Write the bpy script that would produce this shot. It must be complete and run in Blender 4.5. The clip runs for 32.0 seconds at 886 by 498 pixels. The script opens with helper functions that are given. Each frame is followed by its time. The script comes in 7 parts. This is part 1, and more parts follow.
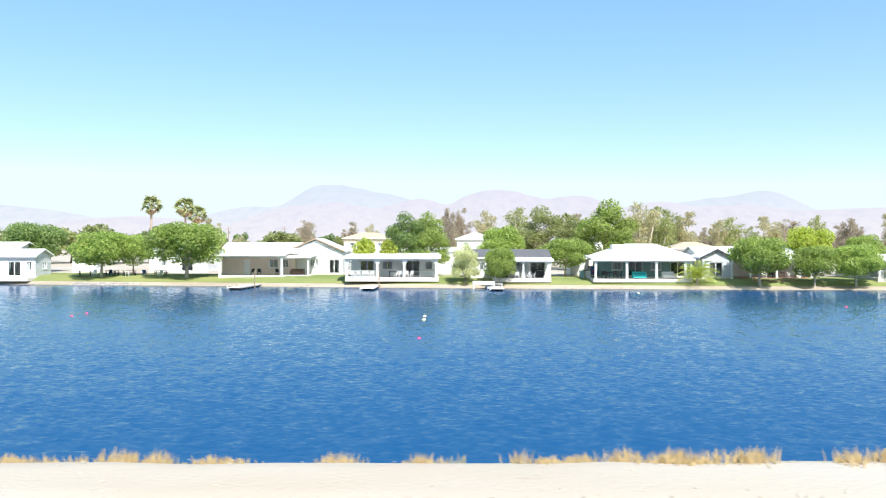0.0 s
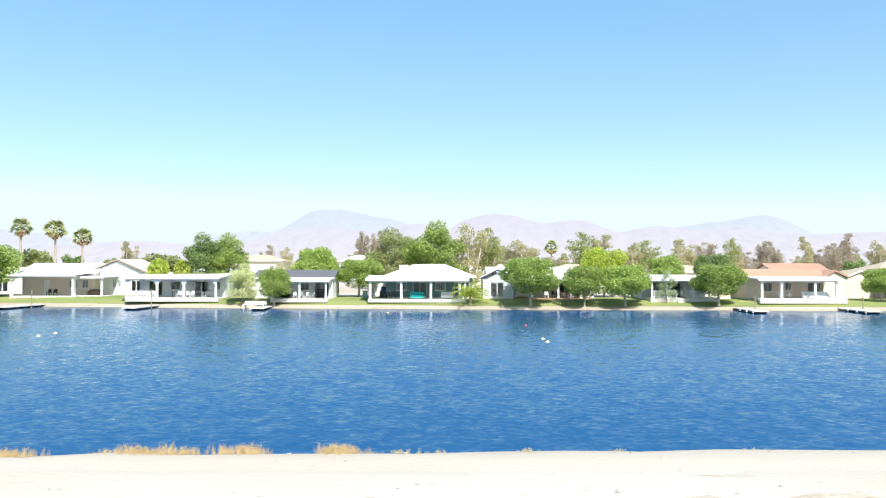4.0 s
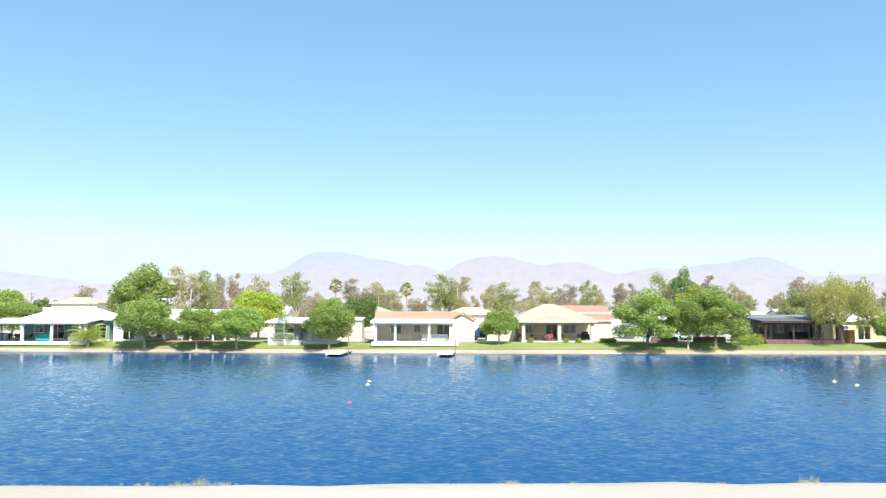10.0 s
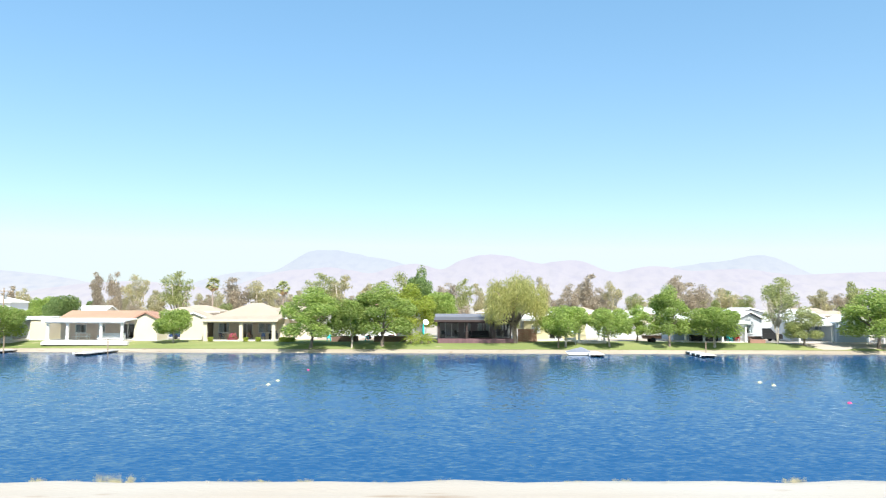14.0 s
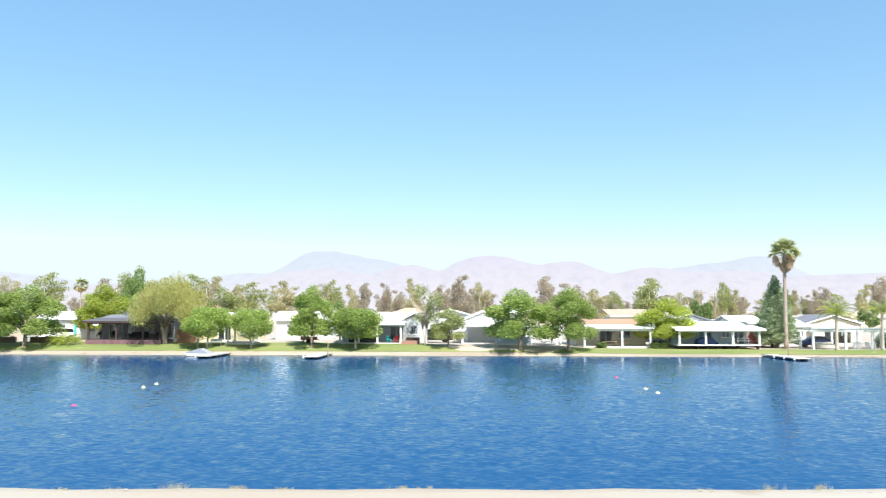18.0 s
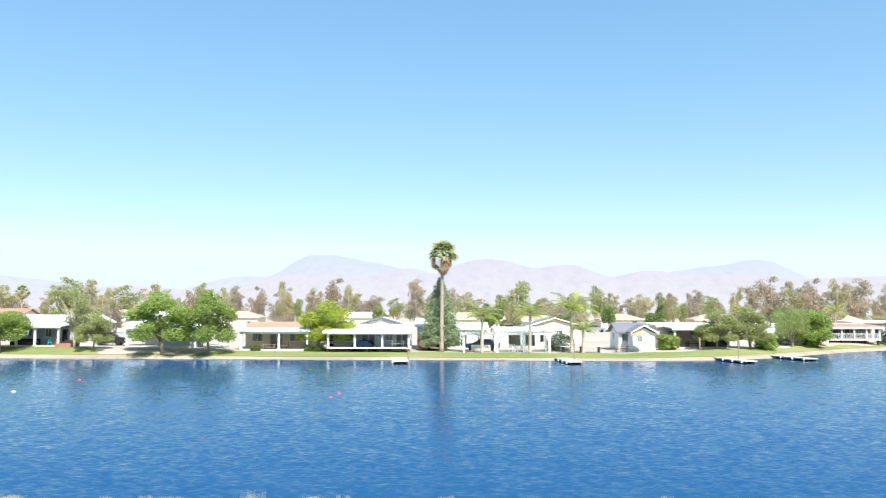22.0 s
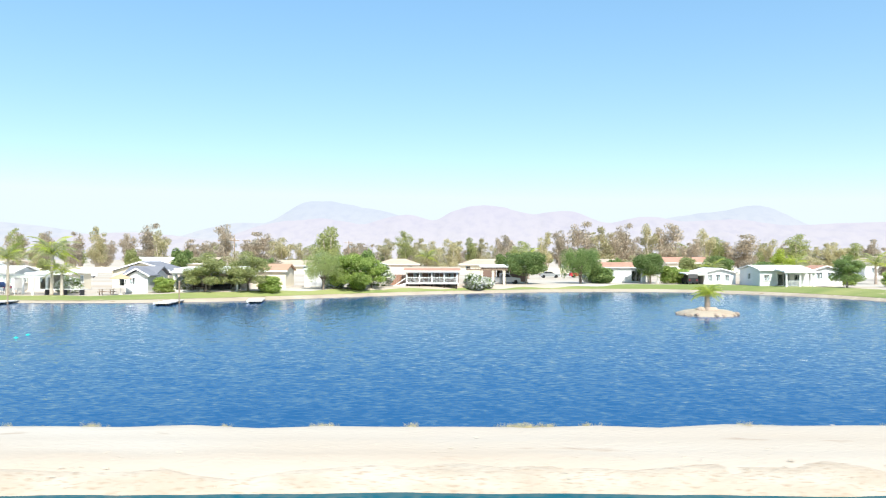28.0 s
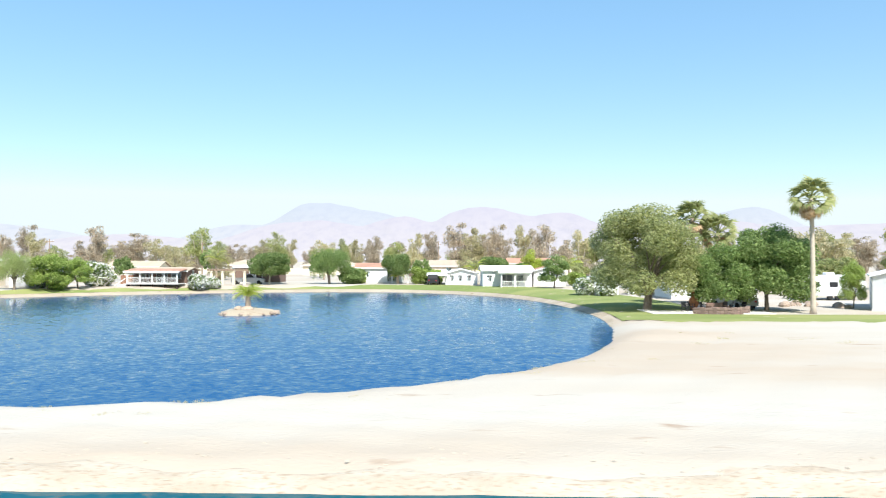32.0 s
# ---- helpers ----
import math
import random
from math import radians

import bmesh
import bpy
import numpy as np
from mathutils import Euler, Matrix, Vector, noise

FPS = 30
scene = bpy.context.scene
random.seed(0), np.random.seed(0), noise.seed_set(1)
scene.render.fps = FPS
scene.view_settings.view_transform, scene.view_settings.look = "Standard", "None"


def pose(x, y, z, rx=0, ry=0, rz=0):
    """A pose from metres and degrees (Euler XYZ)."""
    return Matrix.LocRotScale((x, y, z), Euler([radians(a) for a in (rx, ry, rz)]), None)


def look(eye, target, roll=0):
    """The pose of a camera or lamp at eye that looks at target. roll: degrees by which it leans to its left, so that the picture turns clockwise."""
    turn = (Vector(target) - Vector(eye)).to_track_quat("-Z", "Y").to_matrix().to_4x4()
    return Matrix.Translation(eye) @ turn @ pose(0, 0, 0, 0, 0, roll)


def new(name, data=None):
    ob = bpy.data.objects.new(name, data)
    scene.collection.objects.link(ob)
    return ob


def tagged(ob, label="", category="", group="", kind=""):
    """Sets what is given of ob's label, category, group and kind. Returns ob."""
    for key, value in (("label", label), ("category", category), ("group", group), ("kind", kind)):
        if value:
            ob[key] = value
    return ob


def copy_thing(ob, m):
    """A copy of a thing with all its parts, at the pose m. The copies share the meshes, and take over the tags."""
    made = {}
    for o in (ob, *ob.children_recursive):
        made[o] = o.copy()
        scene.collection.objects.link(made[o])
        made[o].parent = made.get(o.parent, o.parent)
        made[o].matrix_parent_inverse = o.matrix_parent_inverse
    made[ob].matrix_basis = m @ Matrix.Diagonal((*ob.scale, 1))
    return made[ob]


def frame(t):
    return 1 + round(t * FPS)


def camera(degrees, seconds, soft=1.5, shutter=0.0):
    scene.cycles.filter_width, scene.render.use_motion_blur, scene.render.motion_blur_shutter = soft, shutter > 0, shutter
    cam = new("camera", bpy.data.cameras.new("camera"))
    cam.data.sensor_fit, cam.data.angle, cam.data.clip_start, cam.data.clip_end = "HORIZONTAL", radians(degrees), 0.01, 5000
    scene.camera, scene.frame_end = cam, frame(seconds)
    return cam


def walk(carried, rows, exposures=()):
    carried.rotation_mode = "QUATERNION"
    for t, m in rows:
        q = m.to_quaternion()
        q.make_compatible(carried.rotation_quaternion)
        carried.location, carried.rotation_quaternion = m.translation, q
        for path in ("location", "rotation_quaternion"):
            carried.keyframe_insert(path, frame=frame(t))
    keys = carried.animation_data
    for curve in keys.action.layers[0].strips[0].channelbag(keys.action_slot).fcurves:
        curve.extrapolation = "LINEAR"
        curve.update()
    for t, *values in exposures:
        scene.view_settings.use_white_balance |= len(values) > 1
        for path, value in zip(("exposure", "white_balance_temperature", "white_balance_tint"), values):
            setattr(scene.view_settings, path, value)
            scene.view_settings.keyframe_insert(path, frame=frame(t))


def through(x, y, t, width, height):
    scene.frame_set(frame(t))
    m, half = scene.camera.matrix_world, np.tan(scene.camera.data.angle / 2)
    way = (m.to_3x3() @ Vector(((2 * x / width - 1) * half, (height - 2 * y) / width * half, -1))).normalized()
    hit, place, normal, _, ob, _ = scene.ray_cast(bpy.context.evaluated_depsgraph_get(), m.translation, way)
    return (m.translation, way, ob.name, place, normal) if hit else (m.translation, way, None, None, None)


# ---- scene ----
# ---------- camera: a long sideways flight along the near bank ----------
BEND = 6000.0      # radius of the very slight curve of the whole shore
MID = 160.0


def along(s):
    """The first stretch of the shore is a little longer than the plan's numbers say."""
    return np.where(np.asarray(s) < 95, np.asarray(s) * 1.022, np.asarray(s) + 2.09)


def spot(s, d):
    """World x, y of the place s metres along the flight and d metres out from it, and the turn there in degrees."""
    dd, a = d * BEND / (BEND + d), (float(along(s)) - MID) / BEND
    return MID + (BEND - dd) * math.sin(a), BEND - (BEND - dd) * math.cos(a), math.degrees(a)


def at(s, d, z=0.0, turn=0.0, size=1.0):
    x, y, a = spot(s, d)
    return pose(x, y, z, 0, 0, a + turn) @ Matrix.Scale(size, 4)


cam = camera(60.0, 32.0, soft=1.1, shutter=0.35)
ROWS = [
    (0.0, 0.00, -0.80, 5.68, -0.39),
    (0.5, 3.65, -0.92, 5.58, -0.35),
    (1.0, 7.30, -1.05, 5.42, -0.28),
    (1.5, 10.88, -1.04, 5.28, -0.20),
    (2.0, 14.40, -1.05, 5.24, -0.18),
    (2.5, 17.95, -1.10, 5.20, 0.07),
    (3.0, 21.50, -1.18, 5.19, 0.60),
    (3.5, 25.10, -1.32, 5.19, 1.35),
    (5.5, 39.60, -1.33, 5.13, 1.55),
    (6.0, 43.18, -1.45, 5.17, 2.79),
    (6.5, 46.98, -1.52, 5.19, 3.78),
    (7.0, 50.86, -1.54, 5.21, 4.72),
    (7.5, 54.85, -1.54, 5.17, 4.75),
    (8.0, 58.97, -1.64, 5.21, 4.71),
    (8.5, 63.28, -1.73, 5.25, 4.69),
    (9.0, 67.77, -1.81, 5.27, 4.62),
    (9.5, 72.49, -1.89, 5.30, 4.57),
    (10.0, 77.41, -1.96, 5.33, 4.56),
    (10.5, 82.51, -2.05, 5.36, 4.56),
    (11.0, 87.79, -2.13, 5.38, 4.56),
    (11.5, 93.14, -2.22, 5.39, 4.55),
    (12.0, 98.47, -2.27, 5.40, 4.52),
    (12.5, 103.64, -2.32, 5.41, 4.49),
    (13.0, 108.92, -2.35, 5.48, 4.47),
    (13.5, 114.22, -2.37, 5.49, 4.44),
    (14.0, 119.56, -2.34, 5.50, 4.44),
    (14.5, 125.06, -2.27, 5.50, 4.43),
    (16.5, 147.98, -1.75, 5.51, 4.50),
    (17.0, 153.65, -1.60, 5.51, 4.54),
    (17.5, 159.29, -1.48, 5.51, 4.53),
    (18.0, 164.94, -1.36, 5.51, 4.54),
    (18.5, 170.56, -1.25, 5.51, 4.56),
    (19.0, 176.13, -1.15, 5.50, 4.63),
    (19.5, 181.72, -1.06, 5.50, 4.68),
    (20.0, 187.31, -0.98, 5.50, 4.74),
    (20.5, 192.82, -0.90, 5.49, 4.77),
    (21.0, 198.34, -0.84, 5.49, 4.80),
    (21.5, 203.85, -0.80, 5.48, 4.84),
    (22.0, 209.35, -0.77, 5.47, 4.80),
    (22.5, 214.78, -0.77, 5.46, 2.48),
    (23.0, 220.27, -0.73, 5.45, 0.80),
    (23.5, 225.76, -0.71, 5.45, 0.80),
    (24.0, 231.22, -0.71, 5.44, 0.82),
    (24.5, 236.75, -0.73, 5.43, 0.81),
    (25.0, 242.31, -0.79, 5.42, 0.82),
    (25.5, 247.84, -0.87, 5.40, 0.82),
    (27.5, 269.81, -1.56, 5.28, 0.79),
    (28.0, 275.45, -1.73, 5.26, 0.78),
    (28.5, 281.15, -1.86, 5.24, 0.72),
    (29.0, 286.92, -1.97, 5.22, 0.74),
    (29.5, 292.72, -2.06, 5.20, 0.75),
    (30.0, 298.56, -2.15, 5.19, 0.73),
    (30.5, 304.35, -2.23, 5.17, 0.77),
    (31.0, 310.01, -2.29, 5.15, 0.77),
    (31.5, 315.27, -2.35, 5.14, 0.84),
    (32.0, 319.99, -2.39, 5.13, 0.91),
]


def eye_pose(s, d, z, pitch):
    x, y, a = spot(s, d)
    return pose(x, y, z, 90 + pitch, 0, a) @ pose(0, 0, 0, 0, 0, 0.1)


walk(cam, [(t, eye_pose(s, d, z, pitch)) for t, s, d, z, pitch in ROWS], [(0.0, 1.2, 6350.0, 8.0), (32.0, 1.2, 6350.0, 8.0)])

# ---------- sky and sun ----------
SUN_EL, SUN_AZ = 50.0, 22.0     # height, and degrees from straight behind the camera towards its right
world = bpy.data.worlds.new("sky")
scene.world = world
world.use_nodes = True
wn, wl = world.node_tree.nodes, world.node_tree.links
sky = wn.new("ShaderNodeTexSky")
sky.sky_type, sky.sun_disc = "NISHITA", False
sky.sun_elevation, sky.sun_rotation = radians(SUN_EL), radians(180 - SUN_AZ)
sky.altitude, sky.air_density, sky.dust_density, sky.ozone_density = 100, 1.0, 0.6, 2.0
wn["Background"].inputs["Strength"].default_value = 0.187
tone = wn.new("ShaderNodeHueSaturation")
tone.inputs["Saturation"].default_value, tone.inputs["Hue"].default_value = 1.6, 0.496
soften = wn.new("ShaderNodeGamma")
soften.inputs["Gamma"].default_value = 0.54
haze = wn.new("ShaderNodeVectorMath")     # the pale summer haze never grows brighter than this
haze.operation = "MINIMUM"
haze.inputs[1].default_value = (2.08, 2.31, 2.34)
wl.new(sky.outputs[0], soften.inputs["Color"]), wl.new(soften.outputs[0], tone.inputs["Color"]), wl.new(tone.outputs[0], haze.inputs[0]), wl.new(haze.outputs[0], wn["Background"].inputs["Color"])
sun = new("sun", bpy.data.lights.new("sun", "SUN"))
sun.data.energy, sun.data.angle, sun.data.color = 3.4, radians(0.55), (1.0, 0.96, 0.9)
sx, sy = math.sin(radians(SUN_AZ)), -math.cos(radians(SUN_AZ))
sun.matrix_world = look((200 + 100 * sx, 100 * sy, 100 * math.tan(radians(SUN_EL))), (200, 0, 0))

# ---------- materials ----------
def mat(name, color, rough=0.8, vary=0.12, scale=2.0, bump=0.15, metal=0.0, spec=0.4, fine=25.0, stretch=(1, 1, 1), each=0.0):
    """Procedural paint, stone, wood or metal: colour varied at two scales, with fine relief."""
    m = bpy.data.materials.new(name)
    m.use_nodes = True
    n, l = m.node_tree.nodes, m.node_tree.links
    p = n["Principled BSDF"]
    p.inputs["Roughness"].default_value, p.inputs["Metallic"].default_value = rough, metal
    p.inputs["Specular IOR Level"].default_value = spec
    co, mp = n.new("ShaderNodeTexCoord"), n.new("ShaderNodeMapping")
    mp.inputs["Scale"].default_value = stretch
    l.new(co.outputs["Object"], mp.inputs["Vector"])
    big, small = n.new("ShaderNodeTexNoise"), n.new("ShaderNodeTexNoise")
    big.inputs["Scale"].default_value, big.inputs["Detail"].default_value = scale * 0.3, 4
    small.inputs["Scale"].default_value, small.inputs["Detail"].default_value = fine * 0.4, 5
    l.new(mp.outputs[0], big.inputs["Vector"]), l.new(mp.outputs[0], small.inputs["Vector"])
    add = n.new("ShaderNodeMath")
    add.operation = "ADD"
    l.new(big.outputs["Fac"], add.inputs[0]), l.new(small.outputs["Fac"], add.inputs[1])
    ramp = n.new("ShaderNodeMapRange")
    ramp.inputs["From Min"].default_value, ramp.inputs["From Max"].default_value = 0.6, 1.4
    ramp.inputs["To Min"].default_value, ramp.inputs["To Max"].default_value = 1 - vary, 1 + vary
    l.new(add.outputs[0], ramp.inputs["Value"])
    mul = n.new("ShaderNodeVectorMath")
    mul.operation = "SCALE"
    mul.inputs[0].default_value = color[:3]
    out = ramp.outputs[0]
    if each:
        info, er, em = n.new("ShaderNodeObjectInfo"), n.new("ShaderNodeMapRange"), n.new("ShaderNodeMath")
        er.inputs["To Min"].default_value, er.inputs["To Max"].default_value = 1 - each, 1 + each
        l.new(info.outputs["Random"], er.inputs["Value"])
        em.operation = "MULTIPLY"
        l.new(out, em.inputs[0]), l.new(er.outputs[0], em.inputs[1])
        out = em.outputs[0]
    l.new(out, mul.inputs["Scale"])
    l.new(mul.outputs[0], p.inputs["Base Color"])
    if bump:
        b = n.new("ShaderNodeBump")
        b.inputs["Strength"].default_value, b.inputs["Distance"].default_value = bump, 0.02
        l.new(small.outputs["Fac"], b.inputs["Height"]), l.new(b.outputs[0], p.inputs["Normal"])
    return m


def ribbed(name, color, pitch=0.3, rough=0.45, axis="X", deep=0.6, vary=0.08):
    """Standing-seam metal, siding, shingle courses or planks: ridges every pitch metres."""
    m = mat(name, color, rough, vary, 1.2, 0)
    n, l = m.node_tree.nodes, m.node_tree.links
    co, w, b = n.new("ShaderNodeTexCoord"), n.new("ShaderNodeTexWave"), n.new("ShaderNodeBump")
    w.bands_direction, w.wave_profile = axis, "SAW"
    w.inputs["Scale"].default_value = 0.314 / pitch
    w.inputs["Distortion"].default_value = 0.15
    l.new(co.outputs["Object"], w.inputs["Vector"])
    b.inputs["Strength"].default_value, b.inputs["Distance"].default_value = deep, 0.03
    l.new(w.outputs["Fac"], b.inputs["Height"]), l.new(b.outputs[0], n["Principled BSDF"].inputs["Normal"])
    return m


def leafy(name, color, second, through=0.55):
    """Leaves: a spread of greens over the single leaves, and light that passes through."""
    m = bpy.data.materials.new(name)
    m.use_nodes = True
    n, l = m.node_tree.nodes, m.node_tree.links
    p, out = n["Principled BSDF"], n["Material Output"]
    geo, info, mix, mix2 = n.new("ShaderNodeNewGeometry"), n.new("ShaderNodeObjectInfo"), n.new("ShaderNodeMix"), n.new("ShaderNodeVectorMath")
    mix.data_type = "RGBA"
    mix.inputs["A"].default_value, mix.inputs["B"].default_value = (*color, 1), (*second, 1)
    l.new(geo.outputs["Random Per Island"], mix.inputs["Factor"])
    mr = n.new("ShaderNodeMapRange")
    mr.inputs["To Min"].default_value, mr.inputs["To Max"].default_value = 0.88, 1.12
    l.new(info.outputs["Random"], mr.inputs["Value"])
    mix2.operation = "SCALE"
    l.new(mix.outputs["Result"], mix2.inputs[0]), l.new(mr.outputs[0], mix2.inputs["Scale"])
    l.new(mix2.outputs[0], p.inputs["Base Color"])
    p.inputs["Roughness"].default_value, p.inputs["Specular IOR Level"].default_value = 0.6, 0.25
    t, ms = n.new("ShaderNodeBsdfTranslucent"), n.new("ShaderNodeMixShader")
    l.new(mix2.outputs[0], t.inputs["Color"])
    ms.inputs[0].default_value = through
    l.new(p.outputs[0], ms.inputs[1]), l.new(t.outputs[0], ms.inputs[2]), l.new(ms.outputs[0], out.inputs["Surface"])
    return m


def earth(name, a, b, c, scale=0.12, bump=0.5, fleck=0.62):
    """Bare or grown ground: two tones in broad patches, flecks of a third, and lumpy relief."""
    m = bpy.data.materials.new(name)
    m.use_nodes = True
    n, l = m.node_tree.nodes, m.node_tree.links
    p = n["Principled BSDF"]
    p.inputs["Roughness"].default_value, p.inputs["Specular IOR Level"].default_value = 0.95, 0.1
    co = n.new("ShaderNodeTexCoord")
    n1, n2, n3 = (n.new("ShaderNodeTexNoise") for _ in range(3))
    mp = n.new("ShaderNodeMapping")
    mp.inputs["Scale"].default_value = (0.35, 1, 1)
    l.new(co.outputs["Object"], mp.inputs["Vector"])
    for t, sc, v in ((n1, scale, mp.outputs[0]), (n2, scale * 9, mp.outputs[0]), (n3, 7.0, co.outputs["Object"])):
        t.inputs["Scale"].default_value, t.inputs["Detail"].default_value = sc, 6
        l.new(v, t.inputs["Vector"])
    r1, r2 = n.new("ShaderNodeMapRange"), n.new("ShaderNodeMapRange")
    r1.inputs["From Min"].default_value, r1.inputs["From Max"].default_value = 0.38, 0.62
    r2.inputs["From Min"].default_value, r2.inputs["From Max"].default_value = fleck, fleck + 0.12
    l.new(n1.outputs["Fac"], r1.inputs["Value"]), l.new(n2.outputs["Fac"], r2.inputs["Value"])
    m1, m2 = n.new("ShaderNodeMix"), n.new("ShaderNodeMix")
    m1.data_type = m2.data_type = "RGBA"
    m1.inputs["A"].default_value, m1.inputs["B"].default_value, m2.inputs["B"].default_value = (*a, 1), (*b, 1), (*c, 1)
    l.new(r1.outputs[0], m1.inputs["Factor"]), l.new(r2.outputs[0], m2.inputs["Factor"]), l.new(m1.outputs["Result"], m2.inputs["A"])
    l.new(m2.outputs["Result"], p.inputs["Base Color"])
    bu = n.new("ShaderNodeBump")
    bu.inputs["Strength"].default_value, bu.inputs["Distance"].default_value = bump, 0.06
    l.new(n3.outputs["Fac"], bu.inputs["Height"]), l.new(bu.outputs[0], p.inputs["Normal"])
    return m


def water_mat(name, color, gloss=0.5):
    """Wind-rippled lake water: dark blue body, reflections broken by small waves."""
    m = bpy.data.materials.new(name)
    m.use_nodes = True
    n, l = m.node_tree.nodes, m.node_tree.links
    p = n["Principled BSDF"]
    p.inputs["Base Color"].default_value = (*color, 1)
    p.inputs["Roughness"].default_value, p.inputs["Specular IOR Level"].default_value, p.inputs["IOR"].default_value = 0.05, gloss, 1.19
    co, total = n.new("ShaderNodeTexCoord"), None
    # ripples of four sizes tilt the surface; the faces that are seen lean a little towards the viewer's shore
    for scale, rot, stretch, steep in ((0.5, 0.4, (1.0, 0.7, 1), 0.04), (1.6, 0.5, (0.9, 0.7, 1), 0.11), (4.5, 0.35, (0.7, 0.9, 1), 0.24), (11.0, 0.2, (0.8, 1.0, 1), 0.2)):
        mp, t, off = n.new("ShaderNodeMapping"), n.new("ShaderNodeTexNoise"), n.new("ShaderNodeVectorMath")
        mp.inputs["Rotation"].default_value, mp.inputs["Scale"].default_value = (0, 0, rot), stretch
        t.inputs["Scale"].default_value, t.inputs["Detail"].default_value = scale, 2
        off.operation = "MULTIPLY_ADD"
        off.inputs[1].default_value, off.inputs[2].default_value = (steep * 0.6, steep, 0), (-0.3 * steep, -0.5 * steep, 0)
        l.new(co.outputs["Object"], mp.inputs["Vector"]), l.new(mp.outputs[0], t.inputs["Vector"]), l.new(t.outputs["Color"], off.inputs[0])
        if total is not None:
            add = n.new("ShaderNodeVectorMath")
            l.new(total, add.inputs[0]), l.new(off.outputs[0], add.inputs[1])
            total = add.outputs[0]
        else:
            total = off.outputs[0]
    up, unit = n.new("ShaderNodeVectorMath"), n.new("ShaderNodeVectorMath")
    up.inputs[1].default_value = (0, -0.045, 1)
    unit.operation = "NORMALIZE"
    l.new(total, up.inputs[0]), l.new(up.outputs[0], unit.inputs[0]), l.new(unit.outputs[0], p.inputs["Normal"])
    return m


def glass_mat(name, tint=(0.05, 0.07, 0.08)):
    m = bpy.data.materials.new(name)
    m.use_nodes = True
    p = m.node_tree.nodes["Principled BSDF"]
    p.inputs["Base Color"].default_value = (0.75, 0.85, 0.88, 1)
    p.inputs["Roughness"].default_value, p.inputs["IOR"].default_value, p.inputs["Transmission Weight"].default_value = 0.03, 1.5, 1.0
    return m


WHITE = mat("white_paint", (0.8, 0.8, 0.78), 0.55, 0.05)
CREAM = mat("cream_stucco", (0.72, 0.64, 0.5), 0.9, 0.07, bump=0.4)
TAN = mat("tan_stucco", (0.74, 0.63, 0.54), 0.9, 0.08, bump=0.4)
PALE = mat("pale_siding_plain", (0.74, 0.74, 0.74), 0.7, 0.06)
SIDING = ribbed("white_lap_siding", (0.78, 0.78, 0.77), 0.2, 0.6, "Z", 0.5)
BLUE_SIDING = ribbed("grey_blue_siding", (0.42, 0.5, 0.58), 0.2, 0.6, "Z", 0.5)
GREY_SIDING = ribbed("light_grey_siding", (0.6, 0.61, 0.63), 0.2, 0.6, "Z", 0.5)
YELLOW = ribbed("yellow_siding", (0.7, 0.62, 0.38), 0.2, 0.6, "Z", 0.5)
TEAL = mat("teal_stucco", (0.2, 0.31, 0.3), 0.85, 0.08)
GREY_BROWN_WALL = mat("grey_brown_board_wall", (0.3, 0.26, 0.26), 0.8, 0.12)
STONE = mat("pale_garden_stone", (0.5, 0.44, 0.38), 0.95, 0.2, 2, 0.5, each=0.2)
BROWN_WALL = mat("brown_board_wall", (0.2, 0.13, 0.1), 0.8, 0.15)
METAL_ROOF = ribbed("white_metal_roof", (0.8, 0.8, 0.8), 0.4, 0.4, "X", 0.5)
WHITE_ROOF = mat("white_coated_roof", (0.78, 0.77, 0.74), 0.7, 0.07, 0.8)
BROWN_ROOF = ribbed("brown_shingle_roof", (0.42, 0.27, 0.18), 0.25, 0.9, "Y", 0.8, 0.16)
TAN_ROOF = ribbed("tan_shingle_roof", (0.45, 0.37, 0.28), 0.25, 0.9, "Y", 0.8, 0.12)
GREY_ROOF = ribbed("grey_shingle_roof", (0.2, 0.205, 0.23), 0.25, 0.9, "Y", 0.8, 0.14)
DARK_ROOF = ribbed("dark_grey_roof", (0.12, 0.12, 0.13), 0.25, 0.8, "Y", 0.8, 0.14)
TILE_ROOF = ribbed("terracotta_tile_roof", (0.42, 0.24, 0.17), 0.25, 0.85, "Y", 1.0, 0.2)
DARK_TRIM = mat("dark_grey_trim", (0.06, 0.06, 0.07), 0.6)
WOOD = mat("weathered_wood", (0.32, 0.24, 0.17), 0.85, 0.25, 1.5, 0.4, stretch=(1, 1, 8))
RED_DECK = mat("plum_brown_deck_boards", (0.2, 0.11, 0.12), 0.8, 0.2, each=0.15)
DARK_WOOD = mat("dark_brown_wood", (0.07, 0.045, 0.04), 0.7, 0.2)
CONCRETE = mat("concrete", (0.64, 0.6, 0.55), 0.9, 0.1, 1.0, 0.3)
BRICK = mat("red_brick_paving", (0.36, 0.2, 0.15), 0.9, 0.2, 2.0, 0.4, each=0.15)
GLASS = glass_mat("window_glass")
CURTAIN = mat("pale_curtain", (0.5, 0.5, 0.5), 0.9)
DARK = mat("dark_interior", (0.03, 0.03, 0.035), 0.9)
STEEL = mat("grey_steel", (0.4, 0.41, 0.42), 0.45, 0.1, metal=0.7)
BLACK = mat("black_plastic", (0.02, 0.02, 0.022), 0.5)
RUBBER = mat("black_rubber", (0.02, 0.02, 0.02), 0.85)
WHITE_PLASTIC = mat("white_plastic", (0.82, 0.82, 0.82), 0.35, 0.04)
TARP = mat("grey_boat_tarp", (0.34, 0.35, 0.4), 0.8, 0.12)
